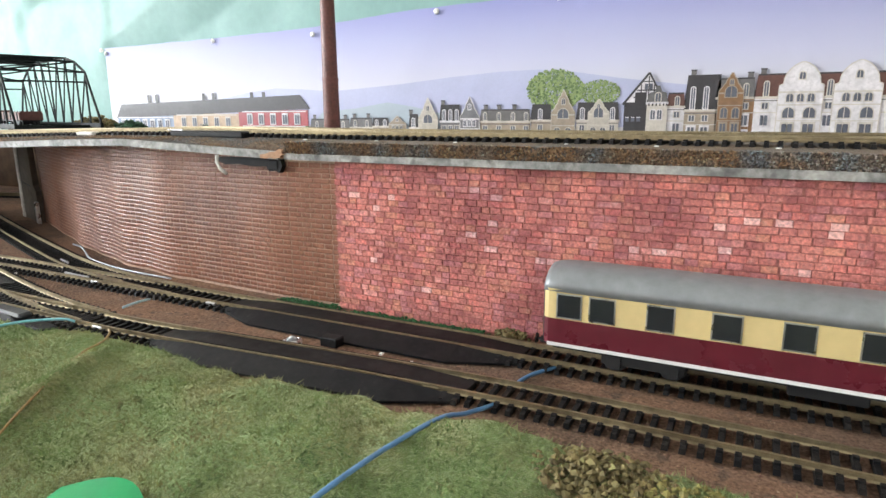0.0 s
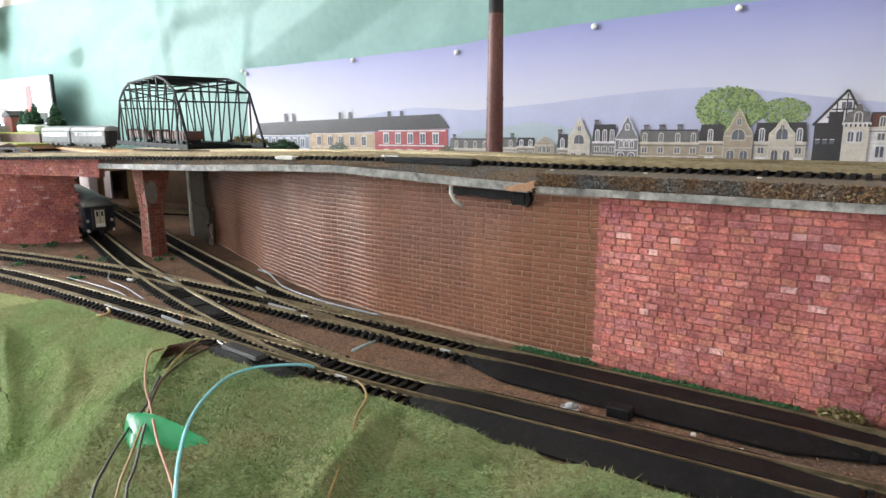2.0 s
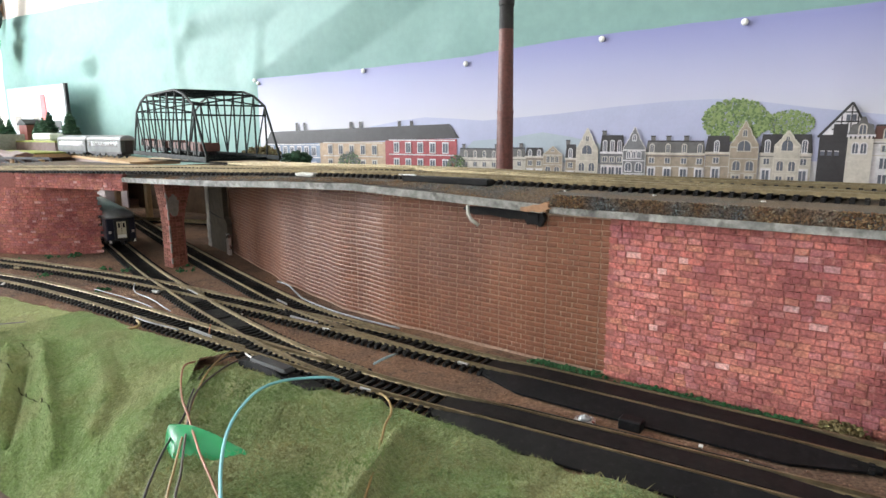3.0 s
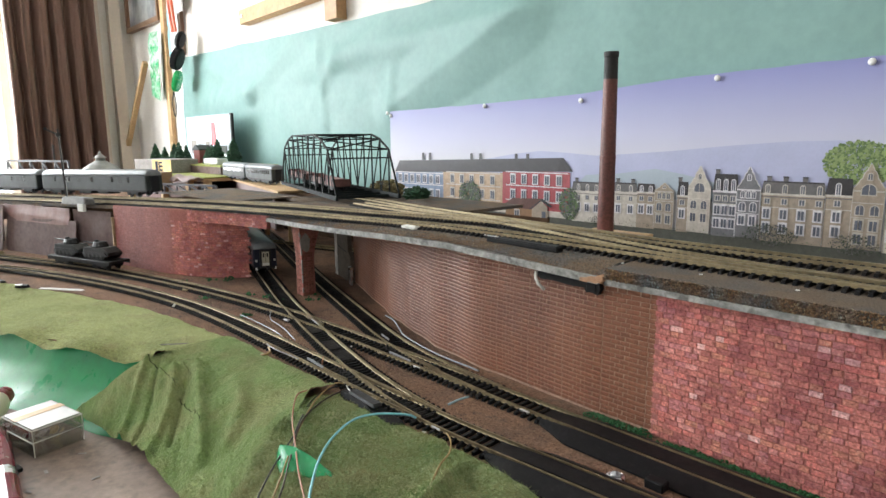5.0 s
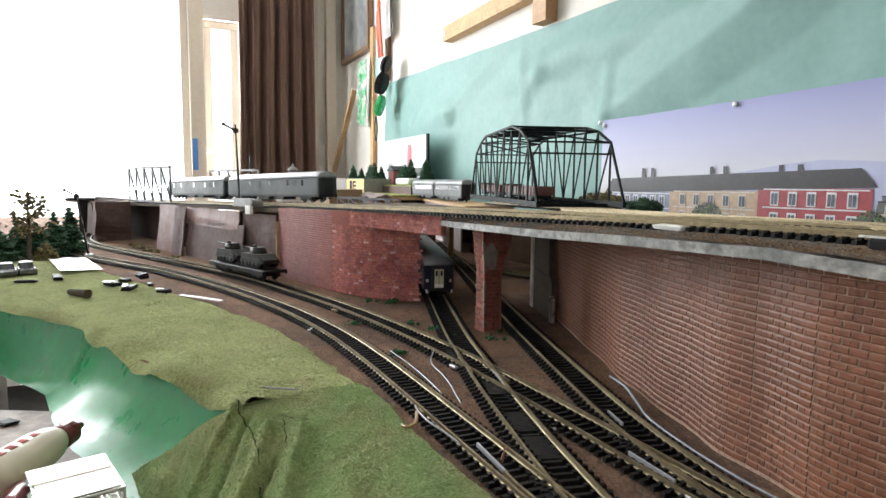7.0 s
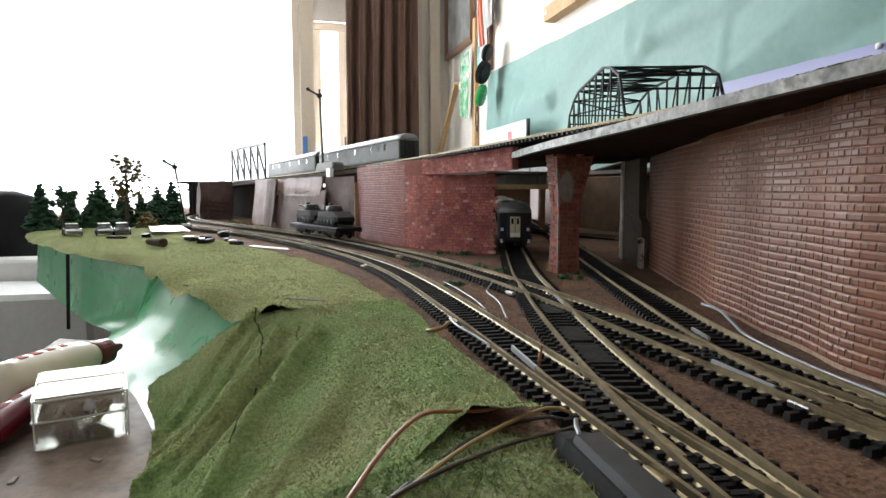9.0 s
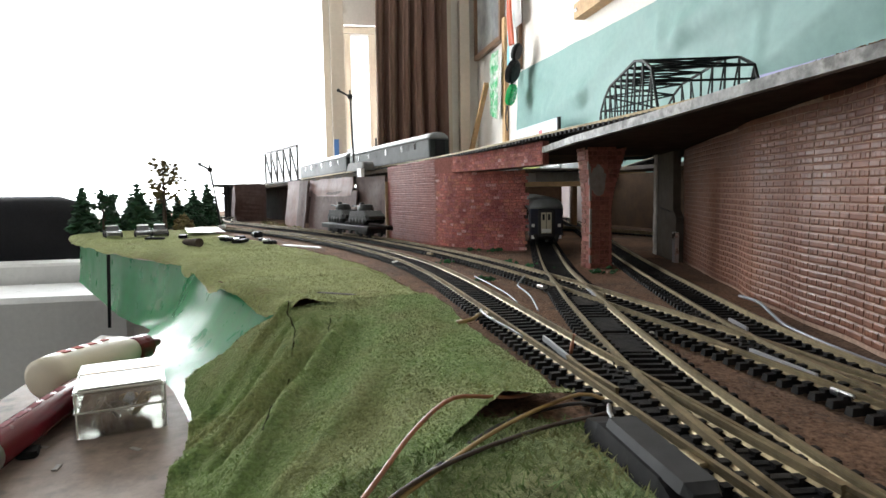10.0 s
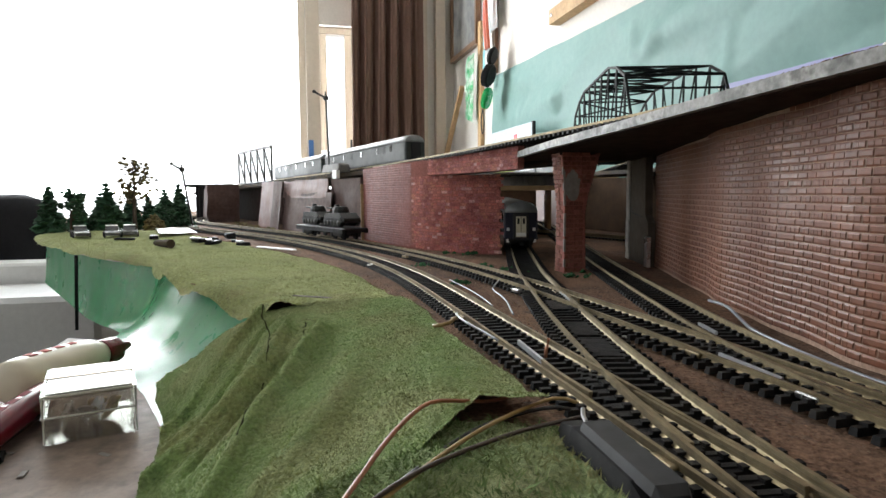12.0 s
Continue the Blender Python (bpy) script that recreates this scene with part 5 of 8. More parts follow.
def lattice_girder(a, b, z0, z1, label):
    g = thing("lattice_girder", label, "girder", (a[0], a[1], z0), group="lattice girders on the upper level")
    a, b = Vector((*a, 0)), Vector((*b, 0))

    def at(f, z):
        p = a.lerp(b, f)
        return Vector((p.x, p.y, z))
    for z, w in ((z0 + 0.0015, 0.004), (z1 - 0.002, 0.0045)):
        part("chord", bar(bmesh.new(), at(0.0 if z > z0 + 0.01 else -0.03, z), at(1.0 if z > z0 + 0.01 else 1.04, z), 0.005, w), M_GIRDER, g, world_space=True)
    n = 5
    for k in range(n + 1):
        f = k / n
        part("post", bar(bmesh.new(), at(f, z0 + 0.003), at(f, z1 - 0.003), 0.0036, 0.005), M_GIRDER, g, world_space=True)
    for k in range(n):
        part("diagonal", bar(bmesh.new(), at(k / n, z1 - 0.003), at((k + 1) / n, z0 + 0.003), 0.003, 0.004), M_GIRDER, g, world_space=True)
    return g


lattice_girder((-1.634, 0.161), (-1.385, 0.241), 0.884, 0.957, "grey-brown lattice girder side along the upper track")
lattice_girder((-1.70, 0.335), (-1.45, 0.415), 0.886, 0.955, "pale lattice girder side behind the luggage coaches")

# ---------------------------------------------------------------- signals, lamp, relay box
M_MAST = material("black_mast", (0.014, 0.014, 0.015), 0.4, var=0.2)


def signal(base, height, lean, label, arm):
    s = thing("semaphore_signal", label, "signal", base, group="signals")
    top = Vector((lean[0], lean[1], height))
    bm = bmesh.new()
    tube(bm, [(0, 0, 0), top], [0.0019, 0.0013], 8)
    part("mast", bm, M_MAST, s)
    part("base", box(-0.007, 0.007, -0.006, 0.006, 0, 0.008, None, 0.001), M_WHITE if arm < 0 else M_MAST, s)
    bm = bmesh.new()
    lathe(bm, [(0.0015, -0.002), (0.0042, -0.0015), (0.0042, 0.0015), (0.0015, 0.002)], Matrix.Translation(top * 0.92) @ pose(0, 0, 0, 0, 90, 0), 14)
    part("lamp_disc", bm, M_MAST, s)
    bm = bmesh.new()
    bar(bm, top * 0.92, top * 0.92 + Vector((-0.004, -0.016 * abs(arm), 0.009 * abs(arm))), 0.0016, 0.003)
    lathe(bm, [(0.0022, -0.0006), (0.0028, 0.0), (0.0022, 0.0006)], Matrix.Translation(top * 0.92 + Vector((-0.004, -0.017 * abs(arm), 0.0098 * abs(arm)))) @ pose(0, 0, 0, 0, 90, 0), 12)
    part("arm", bm, M_MAST, s)
    bm = bmesh.new()
    tube(bm, [(0.002, 0.001, 0.004), top * 0.9 + Vector((0.002, 0.001, 0))], 0.0004, 5)
    part("pull_wire", bm, M_STEEL, s)
    return s


signal((-1.085, 0.334, 0.8935), 0.122, (0.004, -0.004), "tall black semaphore signal beside the upper tracks", 1)
signal((-1.245, 0.112, G), 0.112, (0.012, -0.014), "black semaphore signal leaning beside the lower tracks", -1)
bm = bmesh.new()
tube(bm, [(0, 0, 0), (0, 0, 0.105)], 0.0022, 8)
mast = thing("plain_mast", "plain dark mast behind the luggage coaches", "mast", (-1.62, 0.42, 0.885))
part("post", bm, M_MAST, mast)
rb = thing("relay_box", "grey weathered relay box roof beside the upper signal", "relay box", (-1.035, 0.3395, 0.8925), turn=17)
bm = bmesh.new()
sec = [[Vector((x, y * w, z)) for y, z in ((-1, 0.0), (1, 0.0), (0.75, h), (-0.75, h))] for x, w, h in ((-0.034, 0.009, 0.009), (-0.03, 0.010, 0.0115), (0.03, 0.010, 0.0115), (0.034, 0.009, 0.009))]
part("housing", loft(bm, sec), material("grey_weathered", (0.16, 0.158, 0.15), 0.6, var=0.25, scale=120), rb)
part("step", box(0.02, 0.036, -0.013, -0.008, -0.010, 0.002), M_PIN, rb, "broken white plaster lump")

# ---------------------------------------------------------------- hill and scenery pieces at the far left of the upper level
M_YMAT = material("yellow_green_mat", (0.26, 0.28, 0.07), 0.9, var=0.4, scale=300, bump=0.001, bump_scale=250)
M_PINK = material("pinkish_foam", (0.27, 0.205, 0.20), 0.7, var=0.1, scale=60)
hill = thing("hill_platform", "rough platform of boards with a yellow-green mat on top", "platform", (-1.75, 0.86, 0.89), kind="structure")
part("mat", box(-2.35, -1.585, 0.765, 0.860, 0.8935, 0.8975, None, 0.001), M_YMAT, hill, world_space=True)
part("board", box(-2.35, -1.585, 0.765, 0.860, 0.8850, 0.8931), M_WOOD, hill, world_space=True)
part("mat", box(-2.35, -1.70, 0.861, 1.05, 0.9190, 0.9230, None, 0.001), M_YMAT, hill, world_space=True)
part("board", box(-2.35, -1.70, 0.861, 1.05, 0.8850, 0.9186), M_BROWNCARD, hill, world_space=True)
for x in (-1.595, -1.73, -1.95, -2.3):
    part("support", box(x - 0.009, x + 0.009, 0.768, 0.786, 0.80, 0.885), M_WOOD, hill, world_space=True)
bm = bmesh.new()
bar(bm, (-1.64, 0.908, 0.8865), (-1.06, 0.762, 0.8865), 0.09, 0.005)
part("back_panel", box(-2.3, -1.58, 0.905, 0.909, 0.80, 0.884), M_BROWNCARD, hill, "dark card inside the platform", world_space=True)
part("end_panel", box(-2.30, -1.70, 0.7875, 0.7905, 0.80, 0.8845), M_BROWNCARD, hill, "brown card front", world_space=True)
single("ramp_plank", bm, M_WOOD, "pale plank carrying the track to the bridge", "plank")
bm = bmesh.new()
bar(bm, (-1.57, 0.850, 0.842), (-1.12, 0.735, 0.842), 0.003, 0.082)
single("side_panel", bm, M_PINK, "pinkish brown card panel under the plank", "card panel")
bm = bmesh.new()
lathe(bm, [(0.046, 0.0), (0.046, 0.014), (0.041, 0.022), (0.028, 0.032), (0.014, 0.040), (0.011, 0.041), (0.011, 0.048), (0.015, 0.049), (0.004, 0.058), (0.001, 0.066)], None, 24)
dome = thing("domed_pavilion", "grey domed pavilion roof with a small lantern", "domed building", (-1.607, 0.517, 0.9080))
part("drum", lathe(bmesh.new(), [(0.040, -0.026), (0.040, -0.0005)], None, 24), M_PLASTER, dome)
part("dome", bm, material("grey_dome", (0.27, 0.27, 0.25), 0.6, var=0.15, scale=80), dome, smooth=False)
M_YELLOW = material("yellow_carton", (0.62, 0.40, 0.06), 0.45, var=0.06, scale=60)
cart = thing("yellow_carton", "yellow cardboard carton with printed bars on its end", "carton", (-2.03, 0.815, 0.8976), turn=15)
part("carton", box(-0.10, 0.10, -0.05, 0.05, 0.0, 0.043, None, 0.001), M_PLASTERPATCH, cart)
part("end_print", box(0.0, 0.1006, -0.0506, -0.0498, 0.001, 0.042), M_YELLOW, cart, "yellow printed panel")
part("printed_bar", box(0.018, 0.032, -0.0512, -0.0505, 0.006, 0.037), M_BLACK, cart)
for z in (0.006, 0.018, 0.030):
    part("printed_bar", box(0.036, 0.056, -0.0512, -0.0505, z, z + 0.006), M_BLACK, cart)
part("printed_bar", box(0.036, 0.041, -0.0512, -0.0505, 0.006, 0.036), M_BLACK, cart)
tray = thing("brown_tray", "low brown cardboard tray before the platform", "tray", (-1.85, 0.655, 0.870), turn=12)
part("tray", box(-0.09, 0.13, -0.05, 0.05, 0.0, 0.040, None, 0.001), material("brown_cardboard", (0.28, 0.19, 0.11), 0.8, var=0.1, scale=60), tray)
bm = bmesh.new()
grid(bm, 16, 10, lambda u, v: Vector((-1.74 + 0.15 * u, 0.72 + 0.06 * v, 0.888 + 0.012 * noise.noise(Vector((u * 3, v * 3, 4))) + 0.012 * (1 - abs(2 * v - 1)))), 0.004)
single("crumpled_foam", bm, M_PINK, "crumpled pinkish foam sheet at the platform edge", "foam sheet", smooth=True)
lattice_girder((-1.46, 0.590), (-1.25, 0.660), 0.872, 0.897, "dark lattice girder lying before the platform")

M_NEEDLE = material("dark_green_needles", (0.02, 0.07, 0.03), 0.8, var=0.5, scale=300, random_tint=0.3)
M_LEAF = material("green_foliage_flock", (0.07, 0.16, 0.03), 0.85, var=0.5, scale=300, random_tint=0.35)
M_OLIVE = material("autumn_foliage_flock", (0.16, 0.13, 0.05), 0.85, var=0.4, scale=300, random_tint=0.35)
M_BARK = material("bark", (0.07, 0.05, 0.035), 0.9, var=0.3, scale=400)


def clump(bm, c, s, r, sides=5):
    """One small ragged leaf clump."""
    top = bm.verts.new(c + Vector((r.uniform(-0.3, 0.3), r.uniform(-0.3, 0.3), r.uniform(0.5, 0.9))) * s)
    low = bm.verts.new(c - Vector((r.uniform(-0.3, 0.3), r.uniform(-0.3, 0.3), r.uniform(0.4, 0.8))) * s)
    a0 = r.uniform(0, 6.28)
    ring = [bm.verts.new(c + Vector((math.cos(a0 + 6.283 * k / sides), math.sin(a0 + 6.283 * k / sides), r.uniform(-0.4, 0.4))) * s * r.uniform(0.6, 1.3)) for k in range(sides)]
    for k in range(sides):
        bm.faces.new((ring[k], ring[(k + 1) % sides], top))
        bm.faces.new((ring[(k + 1) % sides], ring[k], low))


def conifer(at, h, seed, group="conifers", lean=0.0):
    r = random.Random(seed)
    t = thing("conifer_tree", "dark green model conifer with ragged branches", "conifer", at, group=group)
    bm = bmesh.new()
    tube(bm, [(0, 0, 0), (lean * h * 0.5, 0, h * 0.6), (lean * h, 0, h * 0.97)], [h * 0.03, h * 0.018, h * 0.004], 7)
    part("trunk", bm, M_BARK, t)
    bm = bmesh.new()
    layers = 11
    for k in range(layers):
        f = k / (layers - 1)
        rad = h * 0.30 * (1 - f) ** 0.8 + h * 0.015
        n = int(10 - 6 * f)
        for j in range(n * 3):
            a = 6.283 * j / (n * 3) + r.uniform(-0.3, 0.3)
            q = rad * r.uniform(0.15, 1.0)
            clump(bm, Vector((math.cos(a) * q + lean * h * f, math.sin(a) * q, h * (0.14 + 0.84 * f) - q * 0.25)), h * 0.105 * (1.15 - 0.6 * f) * r.uniform(0.7, 1.3), r, 5)
    part("crown", bm, M_NEEDLE, t)
    return t


def leafy_tree(at, h, seed, mat, label, spread=0.35, clumps=170, bare=0.45, size=0.035):
    r = random.Random(seed)
    t = thing("model_tree", label, "tree", at, group="model trees")
    bm = bmesh.new()
    tube(bm, [(0, 0, 0), (0.01 * h, 0, 0.3 * h), (-0.01 * h, 0.01 * h, 0.62 * h), (0.0, 0, 0.9 * h)], [0.030 * h, 0.024 * h, 0.016 * h, 0.005 * h], 8)
    tips = []
    for k in range(15):
        z = h * r.uniform(bare, 0.82)
        a, L = r.uniform(0, 6.283), h * spread * r.uniform(0.5, 1.0)
        mid = Vector((math.cos(a) * L * 0.5, math.sin(a) * L * 0.5, z + L * 0.2))
        tip = Vector((math.cos(a) * L, math.sin(a) * L, z + L * 0.55))
        tube(bm, [(0, 0, z), mid, tip], [0.012 * h, 0.008 * h, 0.003 * h], 5)
        tips += [tip, mid.lerp(tip, 0.5)]
    tips += [Vector((0, 0, 0.93 * h)), Vector((0.03 * h, 0, 0.85 * h))]
    part("trunk", bm, M_BARK, t)
    bm = bmesh.new()
    for k in range(clumps):
        c = tips[k % len(tips)]
        clump(bm, c + Vector((r.gauss(0, 1), r.gauss(0, 1), r.gauss(0, 0.8))) * h * 0.05, h * size * r.uniform(0.5, 1.4), r)
    part("crown", bm, mat, t)
    return t


for i, (x, y, h) in enumerate([(-2.33, 0.88, 0.062), (-2.32, 0.91, 0.050), (-2.30, 0.87, 0.066), (-2.23, 0.88, 0.055), (-2.16, 0.89, 0.066), (-2.10, 0.885, 0.070), (-1.93, 0.95, 0.078), (-1.90, 0.92, 0.062), (-1.86, 0.97, 0.072), (-1.82, 0.95, 0.055), (-2.13, 0.92, 0.06), (-1.96, 0.93, 0.055), (-1.88, 0.985, 0.08)]):
    conifer((x, y, 0.9230), h, 20 + i, "conifers on the platform")
rh = thing("toy_house", "small red-brown toy house with a dark roof", "toy house", (-2.06, 0.95, 0.9230))
part("house_wall", box(-0.026, 0.026, -0.02, 0.02, 0, 0.046), material("brick_red_paint", (0.22, 0.06, 0.05), 0.7, var=0.15), rh)
bm = bmesh.new()
prism(bm, [(-0.03, 0.044), (0.03, 0.044), (0.03, 0.048), (0.0, 0.062), (-0.03, 0.048)], -0.024, 0.024, Matrix.Rotation(radians(90), 4, "X"))
part("roof", bm, M_UNDER, rh)
bm = bmesh.new()
bx(bm, -0.04, 0.04, -0.02, 0.02, 0, 0.020, None, 0.004)
single("white_block", bm, M_WHITE, "white plastic block before the conifers", "plastic block").matrix_basis = pose(-1.84, 0.905, 0.9230, 0, 0, 10)
for k in range(2):
    bm = bmesh.new()
    bx(bm, -0.024, 0.024, -0.010, 0.010, 0.0, 0.014, None, 0.004)
    single("white_toy_car", bm, M_WHITE, "white toy car parked inside the platform", "toy car").matrix_basis = pose(-1.63 - 0.06 * k, 0.80, 0.8380, 0, 0, 20)
single("platform_floor", box(-1.80, -1.60, 0.787, 0.90, 0.830, 0.8380), M_WOOD, "wooden shelf inside the platform", "wooden shelf")

# bushes beside the bridge
def bush(at, rx, ry, rz, mat, label, count, seed, size):
    r = random.Random(seed)
    bm = bmesh.new()
    for k in range(count):
        a, q, zz = r.uniform(0, 6.283), math.sqrt(r.random()), r.random()
        clump(bm, Vector((rx * q * math.cos(a), ry * q * math.sin(a), rz * zz * (1 - 0.5 * q))), size * r.uniform(0.6, 1.4), r)
    ob = single("bush", bm, mat, label, "bush")
    ob.matrix_basis = pose(*at)
    return ob


bush((-0.80, 0.80, 0.893), 0.040, 0.025, 0.030, M_OLIVE, "dull olive leafy bush beyond the truss bridge", 600, 5, 0.0042)
bush((-0.70, 0.79, 0.893), 0.026, 0.02, 0.022, M_NEEDLE, "dark green bush beyond the truss bridge", 320, 6, 0.0038)

# ---------------------------------------------------------------- grass mats, green sheet, bench
BALLAST_EDGE = [(-2.6, -0.02), (-1.4, -0.03), (-1.19, 0.093), (-0.987, 0.172), (-0.851, 0.228), (-0.741, 0.272), (-0.618, 0.310), (-0.496, 0.328), (-0.399, 0.3345), (-0.33, 0.3345), (-0.26, 0.338), (-0.18, 0.338), (-0.10, 0.337), (0.0, 0.336), (0.08, 0.338), (0.5, 0.342)]


def fuzz(x, y, a=1.0):
    return a * (0.0022 * noise.noise(Vector((x * 26, y * 26, 0))) + 0.0010 * noise.noise(Vector((x * 95, y * 95, 2))) + 0.0006 * noise.noise(Vector((x * 420, y * 420, 5))))


def mat_left(u, v):
    x = -1.22 + 0.785 * u
    a, b = lerp_table(EDGE, x) - 0.010 - 0.005 * noise.noise(Vector((x * 22, 0, 9))), lerp_table(BALLAST_EDGE, x) + 0.004 * noise.noise(Vector((x * 35, 4, 0)))
    y = a + (b - a) * v
    lip = max(0.0, 1 - v * 9)
    fold = 0.004 * math.sin(x * 70 + 2 * v) * max(0, 1 - 3 * v) * max(0.0, min(1, (x + 0.8) * 5))
    z = G + 0.0035 + fuzz(x, y) - 0.007 * lip ** 2 + fold - 0.0025 * max(0, v - 0.93) / 0.07
    return Vector((x, y, z))


bm = bmesh.new()
grid(bm, 260, 110, mat_left)
single("grass_mat", bm, M_GRASS_PALE, "yellowish green flocked grass mat on the board", "grass mat", smooth=True, group="grass mats")

FALL_LEFT = [(0.0, -0.437), (0.4, -0.440), (0.7, -0.449), (1.0, -0.462)]
FALL_RIGHT = [(0.0, -0.256), (0.12, -0.264), (0.3, -0.246), (0.5, -0.226), (0.75, -0.206), (1.0, -0.188)]
FALL_Y = [(0.0, 0.0), (0.2, 0.026), (0.45, 0.058), (0.7, 0.088), (0.9, 0.108), (1.0, 0.116)]
FALL_NEAR = [(0.0, 0.0), (0.12, 0.0005), (0.28, 0.005), (0.5, 0.017), (0.75, 0.034), (0.92, 0.046), (1.0, 0.0495)]
FALL_FAR = [(0.0, 0.0), (0.35, 0.0), (0.52, 0.004), (0.66, 0.016), (0.82, 0.034), (1.0, 0.0505)]


CREASES = [([(-0.394, 0.285), (-0.357, 0.271), (-0.318, 0.257), (-0.288, 0.243)], 0.0045, 0.0075), ([(-0.408, 0.270), (-0.362, 0.248), (-0.335, 0.222)], 0.0042, 0.0065),
           ([(-0.438, 0.257), (-0.412, 0.236), (-0.385, 0.214)], 0.0030, 0.0055), ([(-0.382, 0.269), (-0.352, 0.252), (-0.328, 0.238)], 0.0024, -0.0050),
           ([(-0.345, 0.297), (-0.305, 0.285), (-0.280, 0.262)], 0.0065, 0.0050), ([(-0.300, 0.318), (-0.266, 0.312)], 0.0050, 0.0040), ([(-0.425, 0.262), (-0.385, 0.239), (-0.360, 0.218)], 0.0022, -0.0035)]


def near_line(x, y, pts):
    """How far (x, y) lies from a bent line."""
    best = 9.0
    for (ax, ay), (bx_, by) in zip(pts, pts[1:]):
        dx, dy = bx_ - ax, by - ay
        k = max(0.0, min(1.0, ((x - ax) * dx + (y - ay) * dy) / (dx * dx + dy * dy)))
        best = min(best, math.hypot(x - ax - k * dx, y - ay - k * dy))
    return best


def mat_fall(u, v):
    x0, x1 = lerp_table(FALL_LEFT, v), lerp_table(FALL_RIGHT, v)
    x = x0 + (x1 - x0) * u
    top = lerp_table(BALLAST_EDGE, x) + 0.003 * noise.noise(Vector((x * 40, 6, 0))) + 0.001
    y = top - lerp_table(FALL_Y, v) * lerp_table([(0.0, 1.12), (0.4, 0.98), (1.0, 1.02)], u)
    k = min(1.0, u / 0.45)
    drop = lerp_table(FALL_FAR, v) * (1 - k) + lerp_table(FALL_NEAR, v) * k
    g = lerp_table([(0.0, 0.0), (0.3, 0.35), (1.0, 1.0)], v)
    fold = 0.0009 * g * (math.sin(u * 15 + 1.2 * v) + 0.6 * math.sin(u * 33 + 3 * v + 1)) + 0.004 * g * noise.noise(Vector((x * 16, y * 16, 8)))
    across, ahead = 0.45 * x + 0.89 * y, 0.89 * x - 0.45 * y
    pleat = 0.0020 * g * noise.noise(Vector((across * 95, ahead * 14, 1))) + 0.0009 * g * noise.noise(Vector((across * 230, ahead * 40, 7)))
    pleat += 0.0012 * g * abs(noise.noise(Vector((x * 45, y * 45, 3))))
    for pts, w, amp in CREASES:
        pleat += amp * lerp_table([(0.0, 0.0), (0.22, 0.4), (0.45, 1.0), (1.0, 1.0)], v) * math.exp(-(near_line(x, y, pts) / w) ** 2)
    hem = 0.005 * max(0, v - 0.85) / 0.15 * (0.5 + noise.noise(Vector((u * 7, 3, 1))))
    flap = 0.0045 * math.exp(-((1 - u) / 0.06) ** 2) * max(0.0, 1 - v * 2.2)
    z = G + 0.0042 - drop + fold + pleat + fuzz(x, y) + hem + flap
    return Vector((x, y - 0.3 * fold, max(z, 0.7495)))


bm = bmesh.new()
grid(bm, 170, 130, mat_fall)
fall_mat = single("grass_mat", bm, M_GRASS_FALL, "folded green grass mat draped down to the workbench", "grass mat", smooth=True, group="grass mats")

M_CRACK = material("bare_mat_backing", (0.06, 0.065, 0.035), 0.9, var=0.4, scale=300, spec=0.05)
for n_crack, (line, half) in enumerate((([(0.02, 0.52), (0.10, 0.535), (0.20, 0.55), (0.30, 0.575)], 0.0004), ([(0.33, 0.59), (0.42, 0.62), (0.50, 0.62), (0.60, 0.66)], 0.0005), ([(0.13, 0.40), (0.20, 0.43), (0.28, 0.455)], 0.0003))):
    r = random.Random(60 + n_crack)
    bm = bmesh.new()
    rows = []
    for (ua, va), (ub, vb) in zip(line, line[1:]):
        for k in range(8):
            f = k / 8
            q = mat_fall(ua + (ub - ua) * f, va + (vb - va) * f + r.uniform(-0.006, 0.006))
            w = half * r.uniform(0.2, 1.3)
            rows.append([bm.verts.new((q.x, q.y - w, q.z + 0.0004)), bm.verts.new((q.x, q.y, q.z + 0.0006)), bm.verts.new((q.x, q.y + w, q.z + 0.0004))])
    for a, b in zip(rows, rows[1:]):
        bm.faces.new((a[0], b[0], b[1], a[1]))
        bm.faces.new((a[1], b[1], b[2], a[2]))
    part("crack", bm, M_CRACK, fall_mat, "dark worn crack in the mat", world_space=True)

M3_LEFT = [(0.0, -0.254), (0.15, -0.266), (0.35, -0.238), (0.6, -0.200), (1.0, -0.156)]


def mat_right(u, v):
    x0 = lerp_table(M3_LEFT, v)
    x = x0 + (0.42 - x0) * u
    top = lerp_table(BALLAST_EDGE, x) + 0.004 * noise.noise(Vector((x * 45, 2, 0)))
    y = top - 0.17 * v
    z = G + 0.0042 + fuzz(x, y, 1.2) - 0.030 * max(0, v - 0.25) ** 1.6 - 0.010 * max(0, 0.12 - u) / 0.12 * v - 0.0045 * max(0, 0.15 - u) / 0.15 + 0.005 * noise.noise(Vector((x * 14, y * 14, 12))) + 0.004 * abs(noise.noise(Vector((x * 38, y * 38, 6))))
    ridge = 0.007 * math.exp(-((x + 0.108 - 0.35 * (0.335 - y)) / 0.006) ** 2) * min(1, v * 6)
    return Vector((x, y, z + ridge))


bm = bmesh.new()
grid(bm, 260, 90, mat_right)
single("grass_mat", bm, M_GRASS, "rough green grass mat in front of the near track", "grass mat", smooth=True, group="grass mats")


